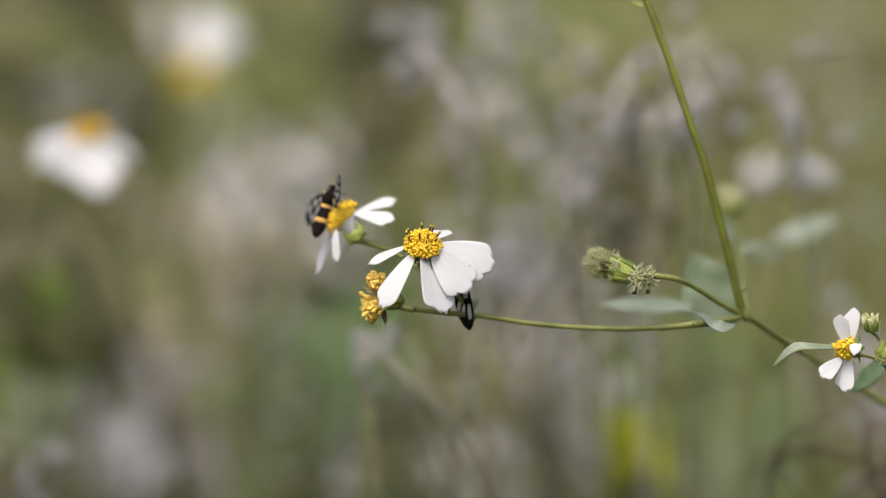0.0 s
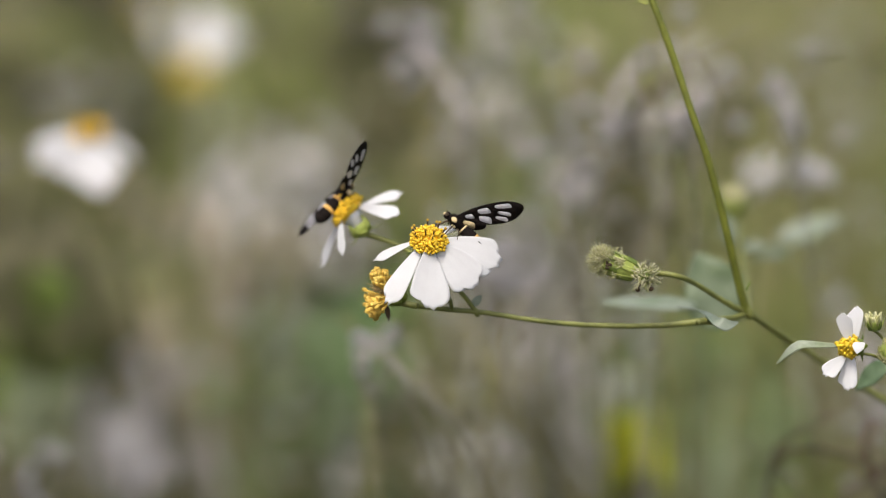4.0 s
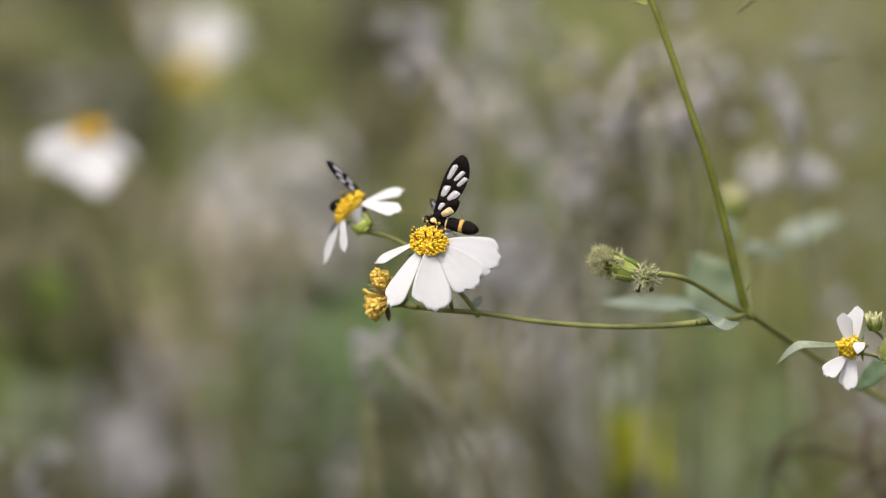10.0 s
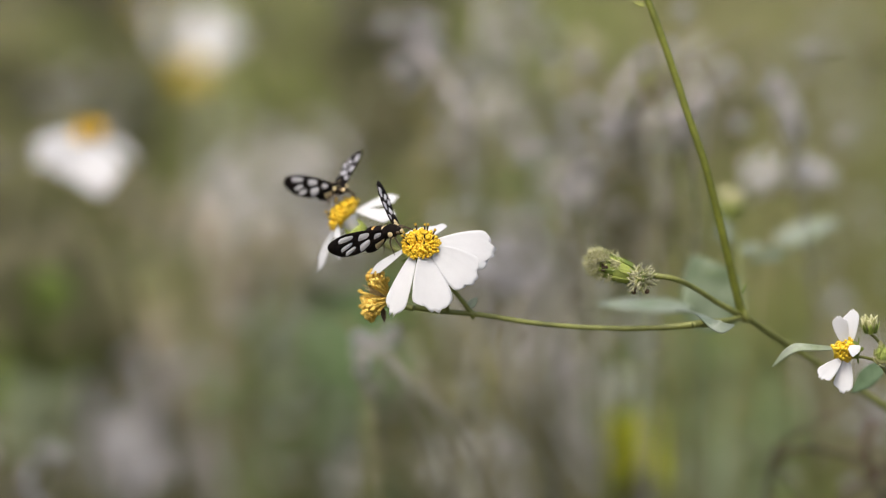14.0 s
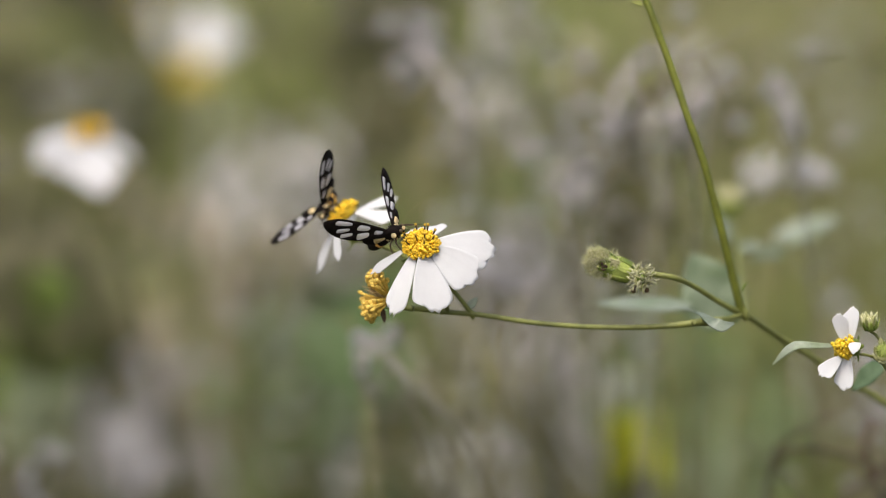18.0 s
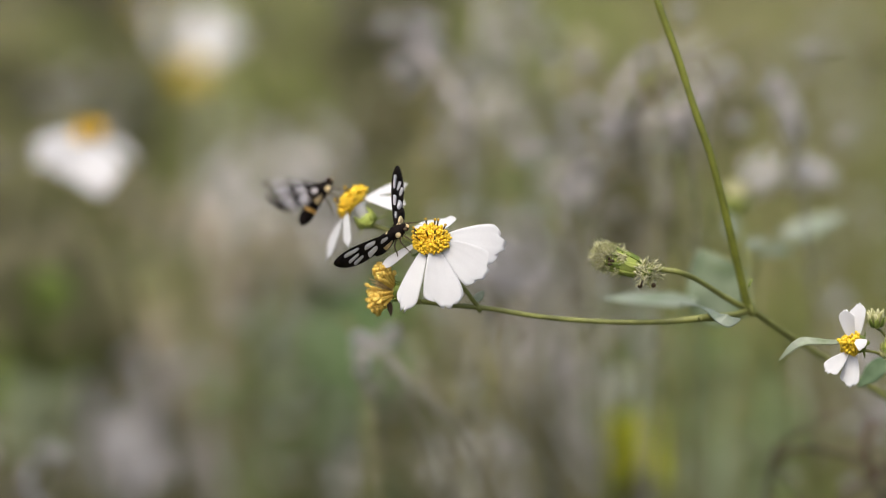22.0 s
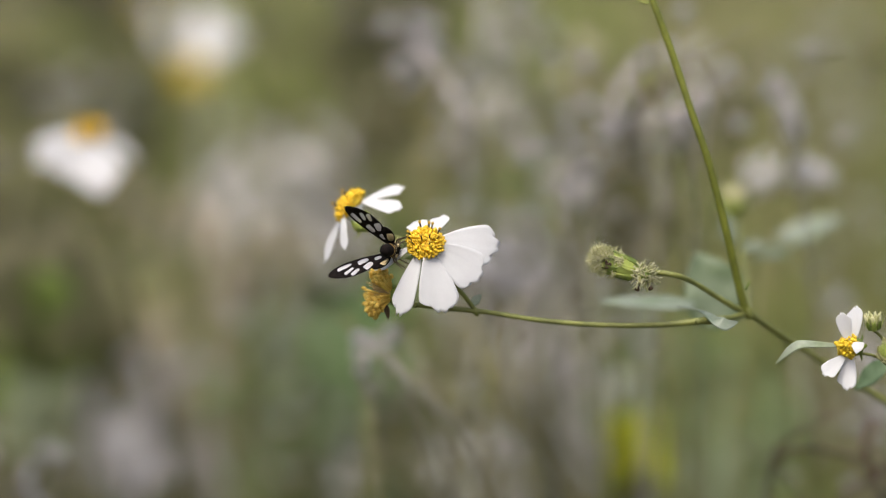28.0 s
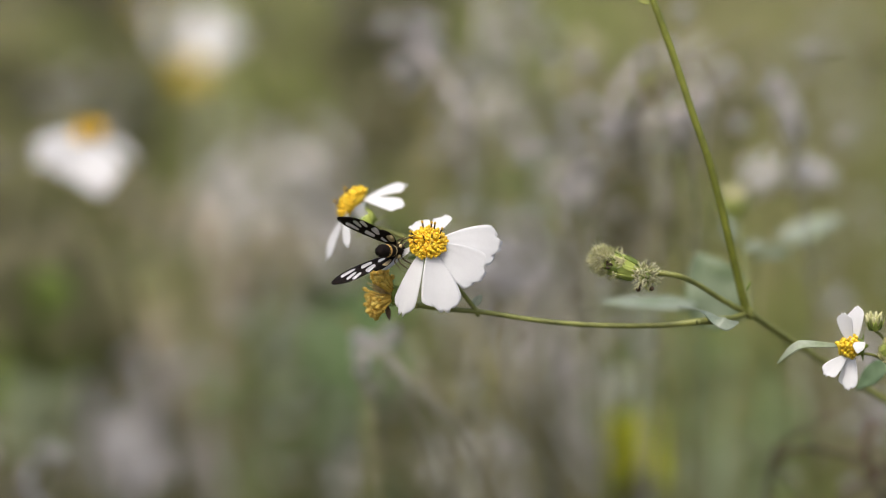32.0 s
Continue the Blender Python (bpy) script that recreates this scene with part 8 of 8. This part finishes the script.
        (22.8, pose(0.00115, 0.00070, 0.00075, -152.7, -41.4, 18.6)),
        (22.9, pose(0.00115, 0.00070, 0.00075, -125.4, -12.9, 42.0)),
        (22.933, pose(0.00115, 0.00070, 0.00075, -129.2, -38.3, 8.4)),
        (23, pose(0.00115, 0.00070, 0.00075, -106.7, -59.5, -44.2)),
        (23.067, pose(0.00115, 0.00070, 0.00075, 134.2, -66.2, 36.6)),
        (23.1, pose(0.00115, 0.00070, 0.00075, 80.7, -32.1, 47.8)),
        (23.2, pose(0.00115, 0.00070, 0.00075, 121.9, -59.4, 42.8)),
        (23.3, pose(0.00115, 0.00070, 0.00075, -143.8, -67.6, -19.3)),
        (23.5, pose(0.00115, 0.00070, 0.00075, -113.6, -48.7, -26.3)),
        (23.7, pose(0.00115, 0.00070, 0.00075, -141.1, -62.9, -18.7)),
        (23.8, pose(0.00115, 0.00070, 0.00075, 118.2, -56.5, 46.3)),
        (23.9, pose(0.00115, 0.00070, 0.00075, 71.9, -24.7, 51.1)),
        (24, pose(0.00115, 0.00070, 0.00075, 151.0, -64.9, 26.5)),
        (24.067, pose(0.00115, 0.00070, 0.00075, 110.6, -52.2, 47.6)),
        (24.1, pose(0.00115, 0.00070, 0.00075, 85.9, -35.7, 51.1)),
        (24.2, pose(0.00115, 0.00070, 0.00075, 78.5, -28.9, 51.2)),
        (24.3, pose(0.00115, 0.00070, 0.00075, 71.6, -22.1, 50.3)),
        (24.433, pose(0.00115, 0.00070, 0.00075, 128.7, -5.6, 48.9)),
        (24.567, pose(0.00115, 0.00070, 0.00075, -174.8, 4.6, 61.9)),
        (24.7, pose(0.00115, 0.00070, 0.00075, -117.5, -0.7, 77.6)),
        (24.9, pose(0.00115, 0.00070, 0.00075, -122.8, 4.8, 67.5)),
        (25, pose(0.00115, 0.00070, 0.00075, -126.8, 5.0, 60.4)),
        (25.067, pose(0.00115, 0.00070, 0.00075, -170.8, -18.6, 42.9)),
        (25.1, pose(0.00115, 0.00070, 0.00075, 139.6, -47.4, 48.8)),
        (25.133, pose(0.00115, 0.00070, 0.00075, -167.5, -15.5, 48.8)),
        (25.2, pose(0.00115, 0.00070, 0.00075, -117.1, 4.7, 73.8)),
        (25.267, pose(0.00115, 0.00070, 0.00075, 174.0, -10.4, 59.7)),
        (25.3, pose(0.00115, 0.00070, 0.00075, 100.9, -28.7, 69.8)),
        (25.4, pose(0.00115, 0.00070, 0.00075, 91.3, -20.4, 76.2)),
        (25.5, pose(0.00115, 0.00070, 0.00075, 157.9, -47.7, 46.9)),
        (25.667, pose(0.00115, 0.00070, 0.00075, -155.7, -16.6, 51.5)),
        (25.8, pose(0.00115, 0.00070, 0.00075, -110.0, 2.5, 76.6)),
        (26.5, pose(0.00115, 0.00070, 0.00075, -110.0, 2.6, 76.6)),
        (32, pose(0.00115, 0.00070, 0.00075, -110.0, 2.7, 77.0)),
    ], ((21.4, 24.1), (25.2, 26.4)), 1))
    walk(butterfly, [
        (0, pose(0.01723, 0.02819, 0.81745, -15.5, -11.6, 116.9)),
        (2.9, pose(0.00238, 0.01118, 0.72996, -15.5, -11.6, 116.9)),
        (3.1, pose(-0.04219, 0.00382, 0.69205, -21.3, -11.4, 119.2)),
        (3.1667, pose(-0.06702, -0.00417, 0.67715, 4.0, -20.8, 54.3)),
        (3.2, pose(-0.09186, -0.01216, 0.66225, 23.4, -3.0, -7.7)),
        (3.2667, pose(-0.09450, -0.00627, 0.66636, 31.9, -18.4, -45.0)),
        (3.3, pose(-0.09715, -0.00038, 0.67046, 49.3, -24.9, -87.2)),
        (3.4, pose(-0.07858, -0.00426, 0.65049, 58.3, -27.3, -92.4)),
        (3.5, pose(-0.06580, 0.00083, 0.62427, 64.7, -19.0, -92.8)),
        (3.6, pose(-0.05704, -0.01206, 0.61039, 3.1, 6.2, -65.5)),
        (3.8, pose(-0.04664, -0.01999, 0.56956, -26.2, 13.8, -128.4)),
        (4.1, pose(-0.03498, 0.26515, 0.41180, -26.2, 13.8, -128.4)),
        (32, pose(0.32622, 0.25608, 0.36514, -26.2, 13.8, -128.4)),
    ])
    walk(wings_white[0], [
        (0, pose(-0.00110, 0.00050, 0.00100, 3.9, -29.8, 172.1)),
        (2.9, pose(-0.00110, 0.00050, 0.00100, 11.7, -59.3, 166.5)),
        (3.1, pose(-0.00110, 0.00050, 0.00100, 2.5, -19.9, 172.7)),
        (3.1667, pose(-0.00110, 0.00050, 0.00100, 1.5, -11.9, 173.0)),
        (3.2, pose(-0.00110, 0.00050, 0.00100, 0.5, -4.0, 173.1)),
        (3.2667, pose(-0.00110, 0.00050, 0.00100, 6.1, -41.6, 170.8)),
        (3.3, pose(-0.00110, 0.00050, 0.00100, 34.0, -77.9, 145.4)),
        (3.4, pose(-0.00110, 0.00050, 0.00100, 34.0, -77.9, 145.4)),
        (3.5, pose(-0.00110, 0.00050, 0.00100, 59.6, -82.1, 120.2)),
        (3.6, pose(-0.00110, 0.00050, 0.00100, 2.5, -19.9, 172.7)),
        (3.8, pose(-0.00110, 0.00050, 0.00100, 11.7, -59.3, 166.5)),
        (4.1, pose(-0.00110, 0.00050, 0.00100, 1.2, -9.9, 173.1)),
        (32, pose(-0.00110, 0.00050, 0.00100, 1.2, -9.9, 173.1)),
    ])
    walk(wings_white[1], [
        (0, pose(0.00110, 0.00050, 0.00100, 176.1, -29.8, 7.9)),
        (2.9, pose(0.00110, 0.00050, 0.00100, 168.3, -59.3, 13.5)),
        (3.1, pose(0.00110, 0.00050, 0.00100, 177.5, -19.9, 7.3)),
        (3.1667, pose(0.00110, 0.00050, 0.00100, 178.5, -11.9, 7.0)),
        (3.2, pose(0.00110, 0.00050, 0.00100, 179.5, -4.0, 6.9)),
        (3.2667, pose(0.00110, 0.00050, 0.00100, 173.9, -41.6, 9.2)),
        (3.3, pose(0.00110, 0.00050, 0.00100, 146.0, -77.9, 34.6)),
        (3.4, pose(0.00110, 0.00050, 0.00100, 146.0, -77.9, 34.6)),
        (3.5, pose(0.00110, 0.00050, 0.00100, 120.4, -82.1, 59.8)),
        (3.6, pose(0.00110, 0.00050, 0.00100, 177.5, -19.9, 7.3)),
        (3.8, pose(0.00110, 0.00050, 0.00100, 168.3, -59.3, 13.5)),
        (4.1, pose(0.00110, 0.00050, 0.00100, 178.8, -9.9, 6.9)),
        (32, pose(0.00110, 0.00050, 0.00100, 178.8, -9.9, 6.9)),
    ])
    walk(fly, [
        (0, pose(0.1083, 0.0427, 0.7875, 60, 0, 40)),
        (9.7, pose(0.1083, 0.0312, 0.7281, 60, 0, 40)),
        (9.9, pose(0.0962, 0.0260, 0.7014, 60, 0, 40)),
        (10, pose(0.0812, 0.0222, 0.6818, 60, 0, 40)),
        (10.1, pose(0.0484, 0.0181, 0.6605, 60, 0, 40)),
        (10.2, pose(0.0417, 0.0147, 0.6435, 60, 0, 40)),
        (10.3, pose(0.0375, 0.0121, 0.6298, 60, 0, 40)),
        (10.4, pose(0.0541, 0.0135, 0.6369, 60, 0, 40)),
        (10.5, pose(0.0780, 0.0168, 0.6539, 60, 0, 40)),
        (10.7, pose(0.1310, 0.0208, 0.6747, 60, 0, 40)),
        (11.5, pose(0.2595, 0.0312, 0.7281, 60, 0, 40)),
        (32, pose(0.4863, 0.0399, 0.7726, 60, 0, 40)),
    ])

motions()
